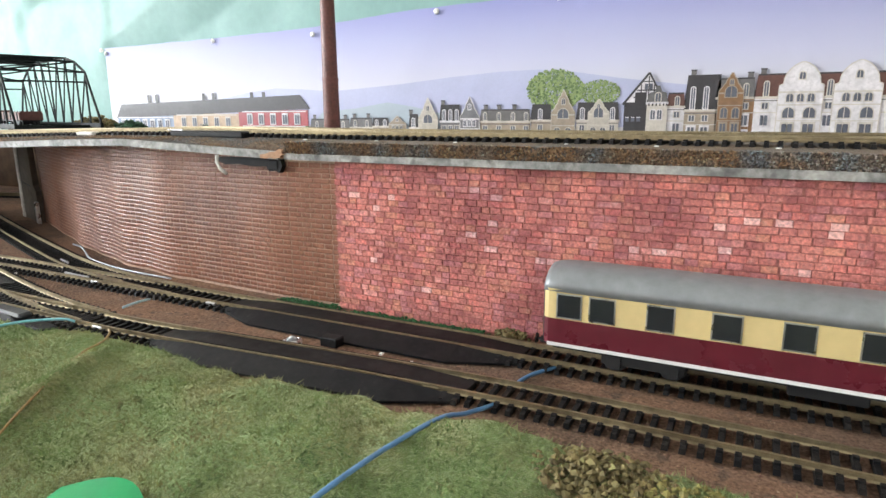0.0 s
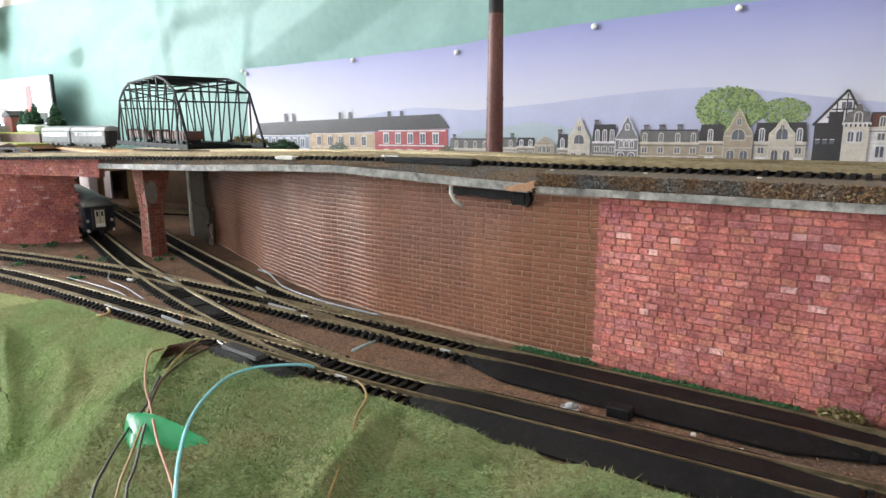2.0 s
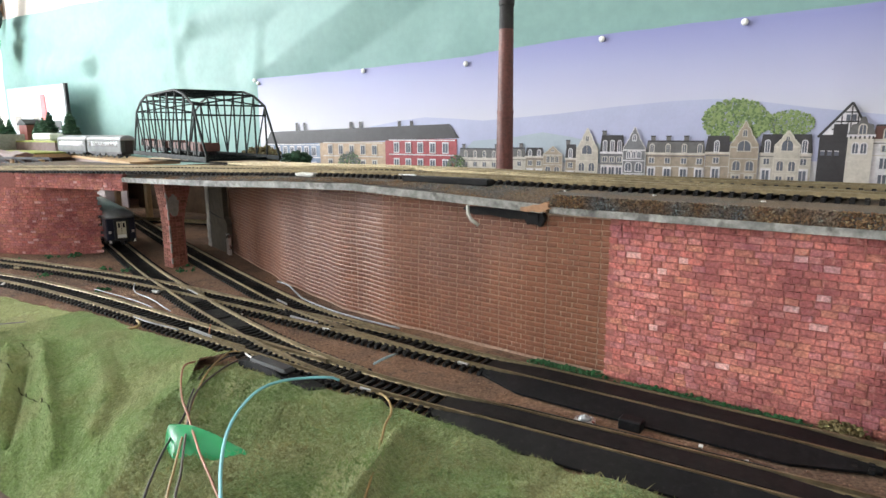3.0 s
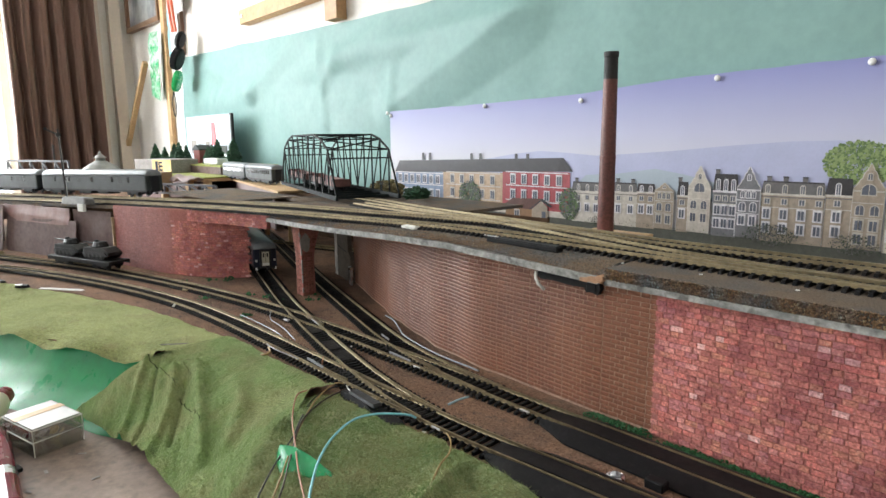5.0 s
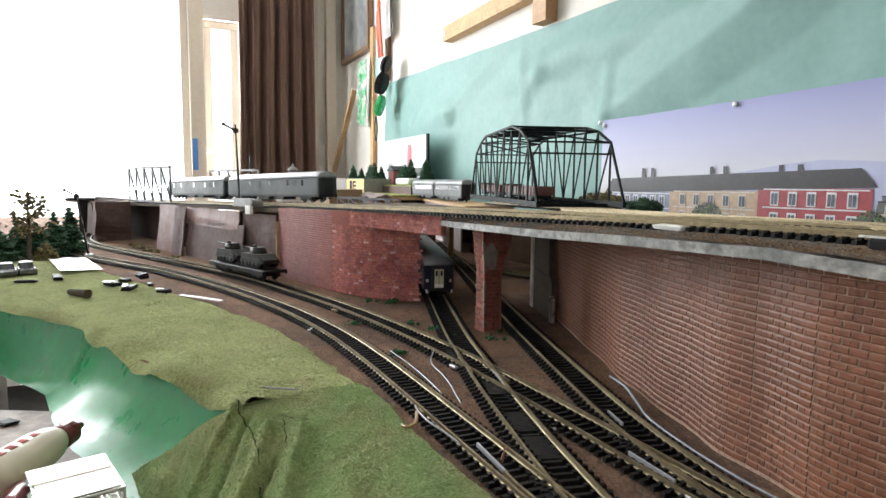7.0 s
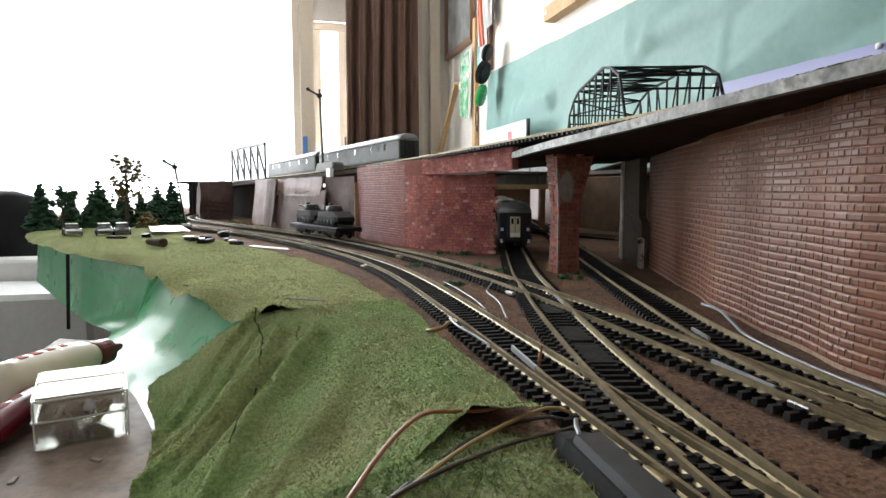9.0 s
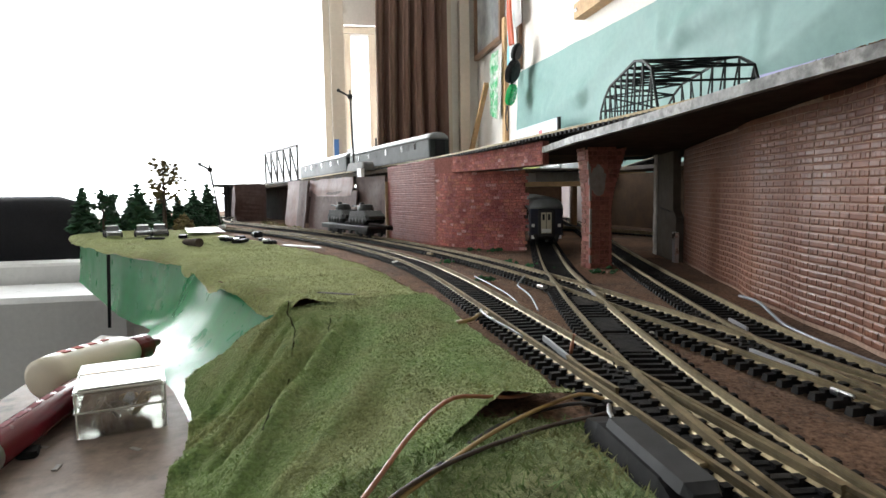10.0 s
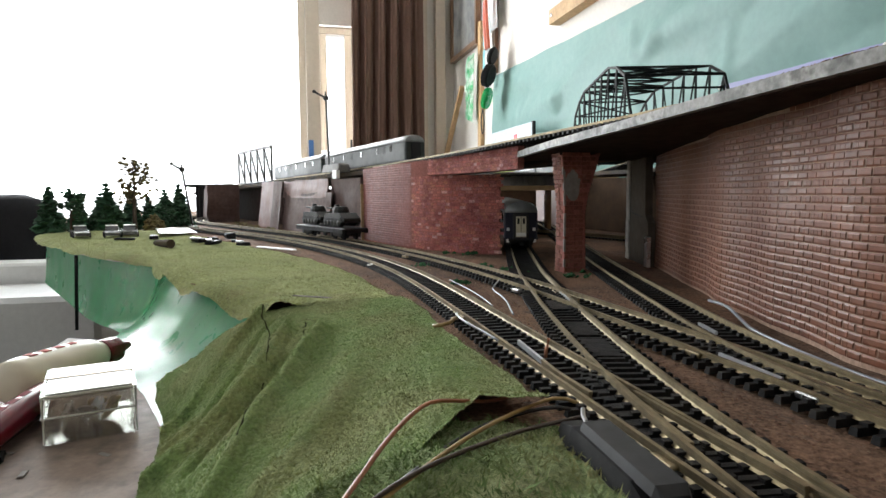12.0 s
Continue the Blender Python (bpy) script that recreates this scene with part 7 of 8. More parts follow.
# ---------------------------------------------------------------- wires
M_WBLUE = material("pale_blue_wire", (0.22, 0.55, 0.62), 0.4, var=0.05)
M_WBROWN = material("copper_brown_wire", (0.34, 0.14, 0.07), 0.45, var=0.1)
M_WOCHRE = material("ochre_wire", (0.33, 0.22, 0.08), 0.5, var=0.15)
M_WBLACK = material("black_wire", (0.02, 0.018, 0.016), 0.45, var=0.1)
M_WGREY = material("bare_grey_wire", (0.28, 0.30, 0.32), 0.4, metal=0.5, var=0.1)
M_WSTRONG = material("bright_blue_tape", (0.09, 0.21, 0.38), 0.4, var=0.1)


def wire(label, pts, r, mat, colour="wire"):
    bm = bmesh.new()
    tube(bm, spline(pts, 0.004), r, 7)
    return single("wire", bm, mat, label, "wire", smooth=True, group="loose wires")


H = G + 0.006
HW = G + 0.0025
wire("pale blue wire curving across the grass mat", [(-0.174, 0.350, G + 0.004), (-0.179, 0.346, H), (-0.193, 0.329, H + 0.001), (-0.195, 0.312, H + 0.001), (-0.184, 0.291, H + 0.001), (-0.167, 0.271, H + 0.001), (-0.146, 0.253, H), (-0.125, 0.238, H - 0.001), (-0.09, 0.213, 0.798), (-0.05, 0.185, 0.785)], 0.0008, M_WBLUE)
wire("copper brown wire falling over the mat edge", [(-0.276, 0.338, G + 0.002), (-0.270, 0.326, G + 0.003), (-0.262, 0.316, G + 0.0065), (-0.254, 0.305, G + 0.0095), (-0.240, 0.294, G + 0.0085), (-0.222, 0.283, HW + 0.003), (-0.203, 0.274, HW + 0.003), (-0.164, 0.255, HW + 0.003), (-0.140, 0.245, HW + 0.001), (-0.124, 0.237, HW), (-0.08, 0.21, 0.79)], 0.00055, M_WBROWN)
wire("black wire running down between the mats", [(-0.258, 0.345, G + 0.003), (-0.262, 0.339, HW), (-0.255, 0.318, HW - 0.001), (-0.231, 0.294, HW - 0.001), (-0.212, 0.278, HW - 0.001), (-0.193, 0.258, HW - 0.001), (-0.173, 0.239, HW - 0.001), (-0.152, 0.222, HW - 0.002), (-0.12, 0.20, 0.785)], 0.00055, M_WBLACK)
wire("ochre wire running down between the mats", [(-0.262, 0.349, G + 0.003), (-0.266, 0.343, HW + 0.001), (-0.249, 0.317, HW + 0.001), (-0.223, 0.291, HW + 0.001), (-0.197, 0.269, HW + 0.001), (-0.168, 0.246, HW + 0.001), (-0.144, 0.227, HW), (-0.11, 0.203, 0.79)], 0.00055, M_WOCHRE)
wire("dark brown wire running down between the mats", [(-0.252, 0.345, G + 0.003), (-0.246, 0.322, HW), (-0.223, 0.291, HW + 0.002), (-0.187, 0.263, HW + 0.002), (-0.158, 0.242, HW + 0.001), (-0.141, 0.229, HW), (-0.10, 0.205, 0.788)], 0.00055, material("dark_brown_wire", (0.05, 0.032, 0.022), 0.5, var=0.15))
wire("ochre wire lying over the grass ridge", [(-0.146, 0.352, G + 0.003), (-0.131, 0.342, H), (-0.118, 0.329, H + 0.002), (-0.109, 0.314, H + 0.004), (-0.098, 0.298, H + 0.004), (-0.086, 0.279, H + 0.003), (-0.07, 0.25, H - 0.004), (-0.05, 0.21, 0.785)], 0.00055, M_WOCHRE)
wire("pale blue wire end in the ballast", [(-0.1785, 0.384, G + 0.002), (-0.178, 0.394, G + 0.0028), (-0.178, 0.405, G + 0.0022)], 0.0008, material("faded_blue_wire", (0.36, 0.52, 0.58), 0.4, var=0.05))
wire("grey wire curling between the curved tracks", [(-0.497, 0.4075, G + 0.004), (-0.486, 0.4000, G + 0.002), (-0.468, 0.3930, G + 0.002), (-0.447, 0.3905, G + 0.002), (-0.427, 0.3870, G + 0.002), (-0.404, 0.3810, G + 0.002), (-0.385, 0.3755, G + 0.003)], 0.0005, M_WGREY)
wire("bare wire along the outside of the near rail", [(-0.51, 0.3765, G + 0.003), (-0.47, 0.3770, G + 0.003), (-0.43, 0.3735, G + 0.0045), (-0.40, 0.3705, G + 0.0045)], 0.0004, M_WGREY)
wire("bare wires soldered to the near rail", [(-0.392, 0.3495, G + 0.004), (-0.378, 0.3455, G + 0.006), (-0.362, 0.3450, G + 0.006), (-0.347, 0.3480, G + 0.005), (-0.330, 0.3505, G + 0.004)], 0.0005, M_WGREY)
wire("ochre wire loop at the near rail", [(-0.385, 0.3475, G + 0.003), (-0.374, 0.3430, G + 0.005), (-0.364, 0.3385, G + 0.0055), (-0.362, 0.3330, G + 0.005), (-0.371, 0.3330, G + 0.003), (-0.376, 0.3365, G + 0.002)], 0.0009, M_WOCHRE)
wire("copper wire end standing between the sleepers", [(-0.315, 0.3620, G + 0.001), (-0.314, 0.3622, G + 0.006), (-0.3125, 0.3625, G + 0.0095)], 0.0007, M_WBROWN)
wire("grey-blue wire along the foot of the brick sheet", [(-0.395, 0.4905, G + 0.003), (-0.372, 0.4835, G + 0.004), (-0.348, 0.4720, G + 0.003), (-0.325, 0.4605, G + 0.003), (-0.290, 0.4535, G + 0.002), (-0.255, 0.4490, G + 0.002), (-0.21, 0.4475, G + 0.002)], 0.0008, M_WGREY)
wire("bright blue tape across the near track", [(0.098, 0.421, G + 0.001), (0.088, 0.402, G + 0.001), (0.0855, 0.385, G + 0.001), (0.085, 0.369, G + 0.001), (0.080, 0.350, G + 0.004), (0.076, 0.335, H + 0.002), (0.071, 0.31, H + 0.003), (0.067, 0.283, H + 0.003), (0.06, 0.25, H - 0.002)], 0.0010, M_WSTRONG)

# ---------------------------------------------------------------- ground cover and litter
M_SCATTER = material("dark_green_scatter", (0.02, 0.10, 0.03), 0.9, var=0.5, scale=500, random_tint=0.3)
r = random.Random(77)


def scatter(label, spots, size, mat, n_each, spread, flat_y=1.0):
    bm = bmesh.new()
    for x, y in spots:
        for k in range(n_each):
            s = size * r.uniform(0.5, 1.3)
            clump(bm, Vector((x + r.gauss(0, spread), y + r.gauss(0, spread * flat_y), G + s * 0.5)), s, r, 4)
    return single("scatter", bm, mat, label, "ground scatter", kind="stuff")


scatter("dark green scatter along the wall foot", [(-0.10 + 0.004 * k, 0.4475) for k in range(11)] + [(-0.04 + 0.0022 * k, 0.4440) for k in range(40)], 0.0013, M_SCATTER, 24, 0.0028, 0.9)
scatter("dark green tufts on the ballast", [(-0.512, 0.383), (-0.508, 0.380), (-0.57, 0.438), (-0.575, 0.441), (-0.545, 0.455), (-0.735, 0.395), (-0.62, 0.377), (-0.535, 0.497), (-0.52, 0.475), (-0.525, 0.470), (-0.60, 0.43), (-0.72, 0.431), (-0.70, 0.445), (-0.71, 0.452)], 0.0022, M_SCATTER, 9, 0.004)
scatter("olive scatter at the foot of the card walls", [(-1.186, 0.239), (-1.30, 0.215), (-1.33, 0.205), (-1.39, 0.185), (-1.45, 0.17), (-1.19, 0.242)], 0.0045, M_OLIVE, 9, 0.005)
bush((0.140, 0.327, G + 0.002), 0.024, 0.015, 0.010, M_OLIVE, "brownish green foam foliage beside the near track", 900, 15, 0.0014)
bush((0.165, 0.322, G + 0.002), 0.022, 0.014, 0.008, material("yellow_green_foam", (0.22, 0.20, 0.06), 0.9, var=0.4, scale=300, random_tint=0.3), "yellow-brown foam foliage beside the near track", 700, 16, 0.0013)
bush((0.062, 0.447, G), 0.010, 0.004, 0.007, M_OLIVE, "small olive bush at the red wall foot", 160, 17, 0.0012)
# loose ballast grains
bm = bmesh.new()
for k in range(9000):
    x = r.uniform(-0.95, 0.2)
    y = r.uniform(lerp_table(BALLAST_EDGE, x), 0.45 if x > -0.4 else 0.50)
    s = r.uniform(0.00035, 0.0009)
    c = Vector((x, y, ground_height(x, y) + s * 0.3))
    v = [bm.verts.new(c + Vector((math.cos(a), math.sin(a), r.uniform(-0.2, 0.5))) * s * r.uniform(0.7, 1.2)) for a in (0.3, 2.3, 4.4)]
    t = bm.verts.new(c + Vector((0, 0, s * r.uniform(0.6, 1.1))))
    for i in range(3):
        bm.faces.new((v[i], v[(i + 1) % 3], t))
single("ballast_grains", bm, material("ballast_grain", (0.25, 0.15, 0.10), 0.9, var=0.3, scale=500, random_tint=0.4), "loose brown ballast grains between the tracks", "ballast", kind="stuff")
for i, (x, y) in enumerate([(-0.16, 0.345), (-0.155, 0.347), (-0.34, 0.408), (0.01, 0.395), (0.03, 0.392), (-0.59, 0.334), (-0.585, 0.331)]):
    scrap("white_crumb", "small white foam crumb lying on the layout", (x, y, (G + 0.0058) if y < 0.336 else G), (0.0013, 0.0010, 0.0010), M_PIN, 33 * i, 60 + i, "foam crumb")
scrap("white_stick", "white plastic stick lying by the curved track", (-0.782, 0.258, G + 0.004), (0.030, 0.003, 0.001), M_WHITE, 36, 71, "plastic stick")
scrap("paper_flap", "curled pale paper edge on the grass mat", (-0.444, 0.283, G + 0.0062), (0.011, 0.0011, 0.0005), M_PLASTERPATCH, 55, 72, "paper edge")

# ---------------------------------------------------------------- far left of the lower level
M_CARPAINT = material("grey_car_paint", (0.10, 0.10, 0.11), 0.25, var=0.05, coat=0.5)


def toy_car(at, turn, mat=M_CARPAINT):
    c = thing("toy_car", "grey toy car at the board edge, its roof white for a highlight", "toy car", at, turn, group="parked toy cars")
    bm = bmesh.new()
    sec = [[Vector((x, y * w, z)) for y, z in ((-1, 0.003), (1, 0.003), (0.96, h), (-0.96, h))] for x, w, h in ((-0.024, 0.0085, 0.008), (-0.020, 0.0098, 0.0098), (0.018, 0.0098, 0.0095), (0.024, 0.0085, 0.0072))]
    part("body", loft(bm, sec), mat, c)
    bm = bmesh.new()
    sec = [[Vector((x, y * w, z)) for y, z in ((-1, 0.0095), (1, 0.0095), (0.82, h), (-0.82, h))] for x, w, h in ((-0.017, 0.0088, 0.0100), (-0.011, 0.0088, 0.0150), (0.004, 0.0088, 0.0152), (0.012, 0.0088, 0.0098))]
    part("windows", loft(bm, sec), M_GLASS_DARK, c)
    # white plate on the grey car: the window's highlight put into the colour
    part("roof", box(-0.0112, 0.0042, -0.0073, 0.0073, 0.0149, 0.0162, None, 0.0004), M_WHITE, c)
    for x in (-0.014, 0.014):
        for y in (-1, 1):
            bm = bmesh.new()
            lathe(bm, [(0.0038, 0), (0.0038, 0.0018), (0.002, 0.0022)], pose(x, y * 0.0088, 0.0038, -90 * y, 0, 0), 12)
            part("wheel", bm, M_UNDER, c)
    return c


MZ = G + 0.004
for x, y, t in ((-1.045, -0.004, 22), (-1.042, 0.036, 17), (-1.052, 0.056, 14)):
    toy_car((x, y, MZ), t)
leafy_tree((-1.09, 0.055, G + 0.002), 0.112, 8, M_OLIVE, "bare-stemmed model tree with thin brown foliage", 0.20, 150, 0.40, 0.032)
leafy_tree((-1.16, -0.050, G + 0.002), 0.066, 9, M_NEEDLE, "short dark green model tree with open branches", 0.32, 130, 0.25, 0.06)
for i, (x, y, h, ln) in enumerate([(-1.19, -0.088, 0.058, 0.0), (-1.215, -0.055, 0.045, 0.0), (-1.22, -0.010, 0.062, 0.25), (-1.24, -0.028, 0.05, 0.1), (-1.27, 0.010, 0.05, 0.0), (-1.31, 0.055, 0.055, -0.1), (-1.34, 0.075, 0.062, 0.0), (-1.29, 0.035, 0.045, 0.2)]):
    conifer((x, y, G + 0.001), h * 1.25, 50 + i, "conifers at the board edge", ln)
bush((-1.31, 0.050, G), 0.055, 0.025, 0.050, M_NEEDLE, "dark green undergrowth at the board edge", 700, 31, 0.0042)
bush((-1.22, 0.055, G), 0.022, 0.014, 0.032, M_OLIVE, "olive brown undergrowth at the board edge", 260, 32, 0.0034)
leaning = [(-1.62, 0.02), (-1.70, 0.06)]
bm = bmesh.new()
prism(bm, [(0, 0), (0.09, 0), (0.07, 0.075), (0.045, 0.075)], 0, 0.003, pose(-1.70, 0.09, G, 90, 0, 200))
single("card_triangle", bm, M_BROWNCARD, "tapered brown card offcut standing by the far track", "card offcut")
shelter = thing("platform_shelter", "dark flat-roofed shelter on thin posts by the far track", "shelter", (-1.86, 0.05, G))
part("roof", box(-0.10, 0.10, -0.03, 0.03, 0.080, 0.086, None, 0.001), M_UNDER, shelter)
for x in (-0.09, -0.03, 0.03, 0.09):
    part("post", box(x - 0.003, x + 0.003, -0.004, 0.004, 0.0, 0.080), M_UNDER, shelter)
bm = bmesh.new()
grid(bm, 12, 8, lambda u, v: Vector((-1.19 + 0.155 * u, 0.062 + 0.035 * u + 0.05 * v, MZ + 0.004 + 0.002 * noise.noise(Vector((u * 3, v * 3, 2))))), 0.0006)
single("white_paper", bm, M_WHITE, "crumpled white paper scrap on the grass mat", "paper scrap")
lg = thing("toy_log", "short dark toy log lying on the grass mat", "toy log", (-0.835, 0.139, MZ + 0.0045), turn=40)
bm = bmesh.new()
lathe(bm, [(0.0025, -0.017), (0.0032, -0.0155), (0.0050, 0.013), (0.0049, 0.0145), (0.0038, 0.014)], pose(0, 0, 0.0, 0, 90, 0), 16)
part("log", bm, M_BARK, lg, smooth=False)
for i, (x, y, sx, sy, sz, t) in enumerate([(-0.985, 0.100, 0.016, 0.005, 0.004, 10), (-0.905, 0.166, 0.011, 0.006, 0.004, 30), (-0.868, 0.186, 0.012, 0.005, 0.004, -20), (-0.95, 0.198, 0.008, 0.006, 0.007, 15), (-0.93, 0.178, 0.006, 0.005, 0.004, 60), (-0.89, 0.207, 0.010, 0.003, 0.003, 5), (-0.83, 0.222, 0.008, 0.004, 0.004, 40), (-0.965, 0.07, 0.012, 0.004, 0.003, 70)]):
    scrap("loose_part", "small black plastic loose part on the grass mat", (x, y, MZ), (sx, sy, sz), M_BLACK, t, 80 + i, "loose part")
    if i in (1, 2, 6):
        scrap("loose_part", "small chrome loose part on the grass mat", (x + 0.003, y - 0.004, MZ + sz), (sx * 0.5, sy * 0.6, sz * 0.5), M_STEEL, t + 30, 95 + i, "loose part")

# ---------------------------------------------------------------- deck details
M_GRAIN = material("rust_and_grey_granulate", (0.24, 0.155, 0.09), 0.9, var=0.4, scale=700, random_tint=0.5, second=(0.16, 0.18, 0.19), second_scale=50, second_amount=0.9, spec=0.1)
bm = bmesh.new()
for k in range(7000):
    x = r.uniform(-0.094, 0.30)
    z0, z1 = deck_z(x) - 0.0022, siding_height(Vector((x, 0, 0)))
    s = r.uniform(0.0004, 0.0010)
    c = Vector((x, 0.4470 + r.uniform(-0.0004, 0.0006), r.uniform(z0, z1)))
    v = [bm.verts.new(c + Vector((math.cos(a), 0.15, math.sin(a))) * s * r.uniform(0.7, 1.2)) for a in (0.3, 2.3, 4.4)]
    t = bm.verts.new(c + Vector((r.uniform(-0.3, 0.3) * s, -s * r.uniform(0.5, 1.0), 0)))
    for i in range(3):
        bm.faces.new((v[i], v[(i + 1) % 3], t))
part("granulate", bm, M_GRAIN, deck, "rusty and grey granulate", world_space=True, kind="stuff")
bm = bmesh.new()
for k in range(6000):
    x = r.uniform(-0.62, -0.10)
    y = lerp_table(DECK_FRONT, x) + 0.003 + r.random() ** 2 * 0.024
    s = r.uniform(0.0003, 0.0008)
    c = Vector((x, y, road_z(x, y) + s * 0.2))
    v = [bm.verts.new(c + Vector((math.cos(a), math.sin(a), 0)) * s) for a in (0.3, 2.3, 4.4)]
    t = bm.verts.new(c + Vector((0, 0, s * r.uniform(0.5, 1.0))))
    for i in range(3):
        bm.faces.new((v[i], v[(i + 1) % 3], t))
part("granulate", bm, M_GRAIN, deck, "loose granulate", world_space=True, kind="stuff")
# splintered board end and dark bracket at the joint of the two decks
bm = bmesh.new()
prism(bm, [(0.0, 0.0005), (0.008, 0.0), (0.011, 0.0012), (0.019, 0.0004), (0.023, 0.0016), (0.0265, 0.0009), (0.025, 0.0034), (0.0305, 0.0048), (0.027, 0.0066), (0.0285, 0.0092), (0.024, 0.0105), (0.019, 0.0078), (0.013, 0.0074), (0.007, 0.0052), (0.0, 0.0042)], -0.004, 0.0008, Matrix.Translation((-0.1125, 0.4468, deck_z(-0.11) - 0.0067)) @ Matrix.Rotation(math.pi / 2, 4, 'X') @ Matrix.Diagonal((0.66, 0.62, 1.0, 1.0)))
part("splintered_end", bm, material("fresh_split_wood", (0.36, 0.20, 0.11), 0.8, var=0.25, scale=300), deck, "splintered orange-brown board end", world_space=True)
bk = thing("deck_bracket", "black metal bracket under the deck joint", "bracket", (-0.125, 0.4500, 0.8845))
bm = bmesh.new()
prism(bm, [(-0.032, 0.0078), (-0.024, 0.0046), (-0.012, 0.0052), (0.002, 0.0040), (0.013, 0.0044), (0.015, 0.0012), (0.0195, 0.0022), (0.024, 0.0006), (0.0265, 0.0052), (0.025, 0.0094), (-0.031, 0.0094)], -0.0045, -0.0005, Matrix.Rotation(math.pi / 2, 4, 'X'))
part("plate", bm, M_BLACK, bk)
part("lug", box(0.014, 0.024, 0.0, 0.0045, 0.0015, 0.0095, None, 0.0015), M_BLACK, bk)
bm = bmesh.new()
tube(bm, [(-0.150, 0.4455, 0.8955), (-0.149, 0.4438, 0.891), (-0.146, 0.4432, 0.887), (-0.141, 0.4440, 0.8835)], 0.0012, 7)
single("glue_drip", bm, material("pale_glue", (0.45, 0.44, 0.40), 0.4, var=0.05), "dried pale glue drip on the deck edge", "glue drip", smooth=True)
scrap("white_lump", "white plaster lump beside the upper turnout", (-0.336, 0.4800, siding_height(Vector((-0.336, 0, 0)))), (0.010, 0.004, 0.003), M_PIN, 0, 120, "plaster lump")
um = thing("point_motor", "black point motor beside the upper track", "point motor", (-0.180, 0.4740, siding_height(Vector((-0.180, 0, 0))) - 0.0004), turn=-1)
part("housing", box(-0.045, 0.03, -0.0042, 0.0042, 0.0, 0.0048, None, 0.001), M_BLACK, um)
part("rod", box(-0.050, -0.034, -0.0015, -0.0005, 0.0048, 0.0056), M_STEEL, um)
for i in range(7):
    x = -0.09 + 0.055 * i + r.uniform(-0.008, 0.008)
    scrap("white_crumb", "small pale crumb lying along the upper track", (x, 0.4675 + r.uniform(0, 0.010), siding_height(Vector((x, 0, 0))) - 0.0003), (0.0010, 0.0009, 0.0008), M_PIN, 30 * i, 130 + i, "foam crumb")

# ---------------------------------------------------------------- room fittings
M_FRAME = material("cream_window_paint", (0.62, 0.54, 0.44), 0.4, var=0.05, scale=60)
M_PANE = bpy.data.materials.new("window_glass")
M_PANE.use_nodes = True
b = M_PANE.node_tree.nodes["Principled BSDF"]
b.inputs["Transmission Weight"].default_value, b.inputs["Roughness"].default_value, b.inputs["IOR"].default_value = 1.0, 0.0, 1.05


def window(name, label, y0, y1, z0, z1, bars=()):
    w = thing(name, label, "window", (WALL_X - 0.06, (y0 + y1) / 2, z0), kind="structure")
    f = 0.035
    for a, b_, c, d_ in ((y0, y1, z0, z0 + f), (y0, y1, z1 - f, z1), (y0, y0 + f, z0 + f, z1 - f), (y1 - f, y1, z0 + f, z1 - f)):
        part("window_frame", box(WALL_X - 0.09, WALL_X - 0.03, a + 0.001, b_ - 0.001, c + 0.001, d_ - 0.001), M_FRAME, w, world_space=True)
    for yb in bars:
        part("mullion", box(WALL_X - 0.085, WALL_X - 0.035, yb - 0.02, yb + 0.02, z0 + f, z1 - f), M_FRAME, w, world_space=True)
    p = part("pane", box(WALL_X - 0.062, WALL_X - 0.058, y0 + f, y1 - f, z0 + f, z1 - f), M_PANE, w, world_space=True)
    p.visible_shadow = False
    return w


window("window_1", "large bright window in a cream painted frame", -1.58, 0.370, 0.72, 2.32)
window("door_1", "glazed cream door beside the large window", 0.44, 0.60, 0.62, 1.70)
single("window_sill", box(WALL_X - 0.001, WALL_X + 0.10, -1.63, 0.40, 0.696, 0.718), M_FRAME, "cream painted window sill", "window sill", kind="structure")
post = thing("door_post", "cream painted post with a hinge and a lever handle", "door post", (WALL_X + 0.012, 0.385, 0.86), kind="structure")
part("post", box(WALL_X, WALL_X + 0.025, 0.371, 0.436, 0.72, 2.32), M_FRAME, post, world_space=True)
bm = bmesh.new()
tube(bm, [(WALL_X + 0.03, 0.44, 1.07), (WALL_X + 0.05, 0.44, 1.07), (WALL_X + 0.05, 0.53, 1.07)], 0.006, 8)
part("handle", bm, M_STEEL, post, world_space=True)
part("tape", box(WALL_X + 0.026, WALL_X + 0.028, 0.374, 0.398, 0.98, 1.13), material("blue_tape", (0.10, 0.25, 0.60), 0.4, var=0.05), post, "strip of blue tape", world_space=True)
single("corner_trim", box(WALL_X, WALL_X + 0.05, 1.025, 1.075, 0.4, 2.5), M_FRAME, "cream wooden trim in the room corner", "trim", kind="structure")
single("corner_trim", box(WALL_X, WALL_X + 0.03, 0.955, 0.985, 0.4, 2.5), M_FRAME, "cream wooden trim beside the curtain", "trim", kind="structure")

M_CURTAIN = material("brown_curtain_cloth", (0.125, 0.068, 0.048), 0.75, var=0.12, scale=250, second=(0.16, 0.09, 0.065), second_scale=8, bump=0.0005, bump_scale=900)
cur = thing("curtain", "long brown curtain hanging in deep folds from a rod", "curtain", (-3.25, 0.77, 0.35))


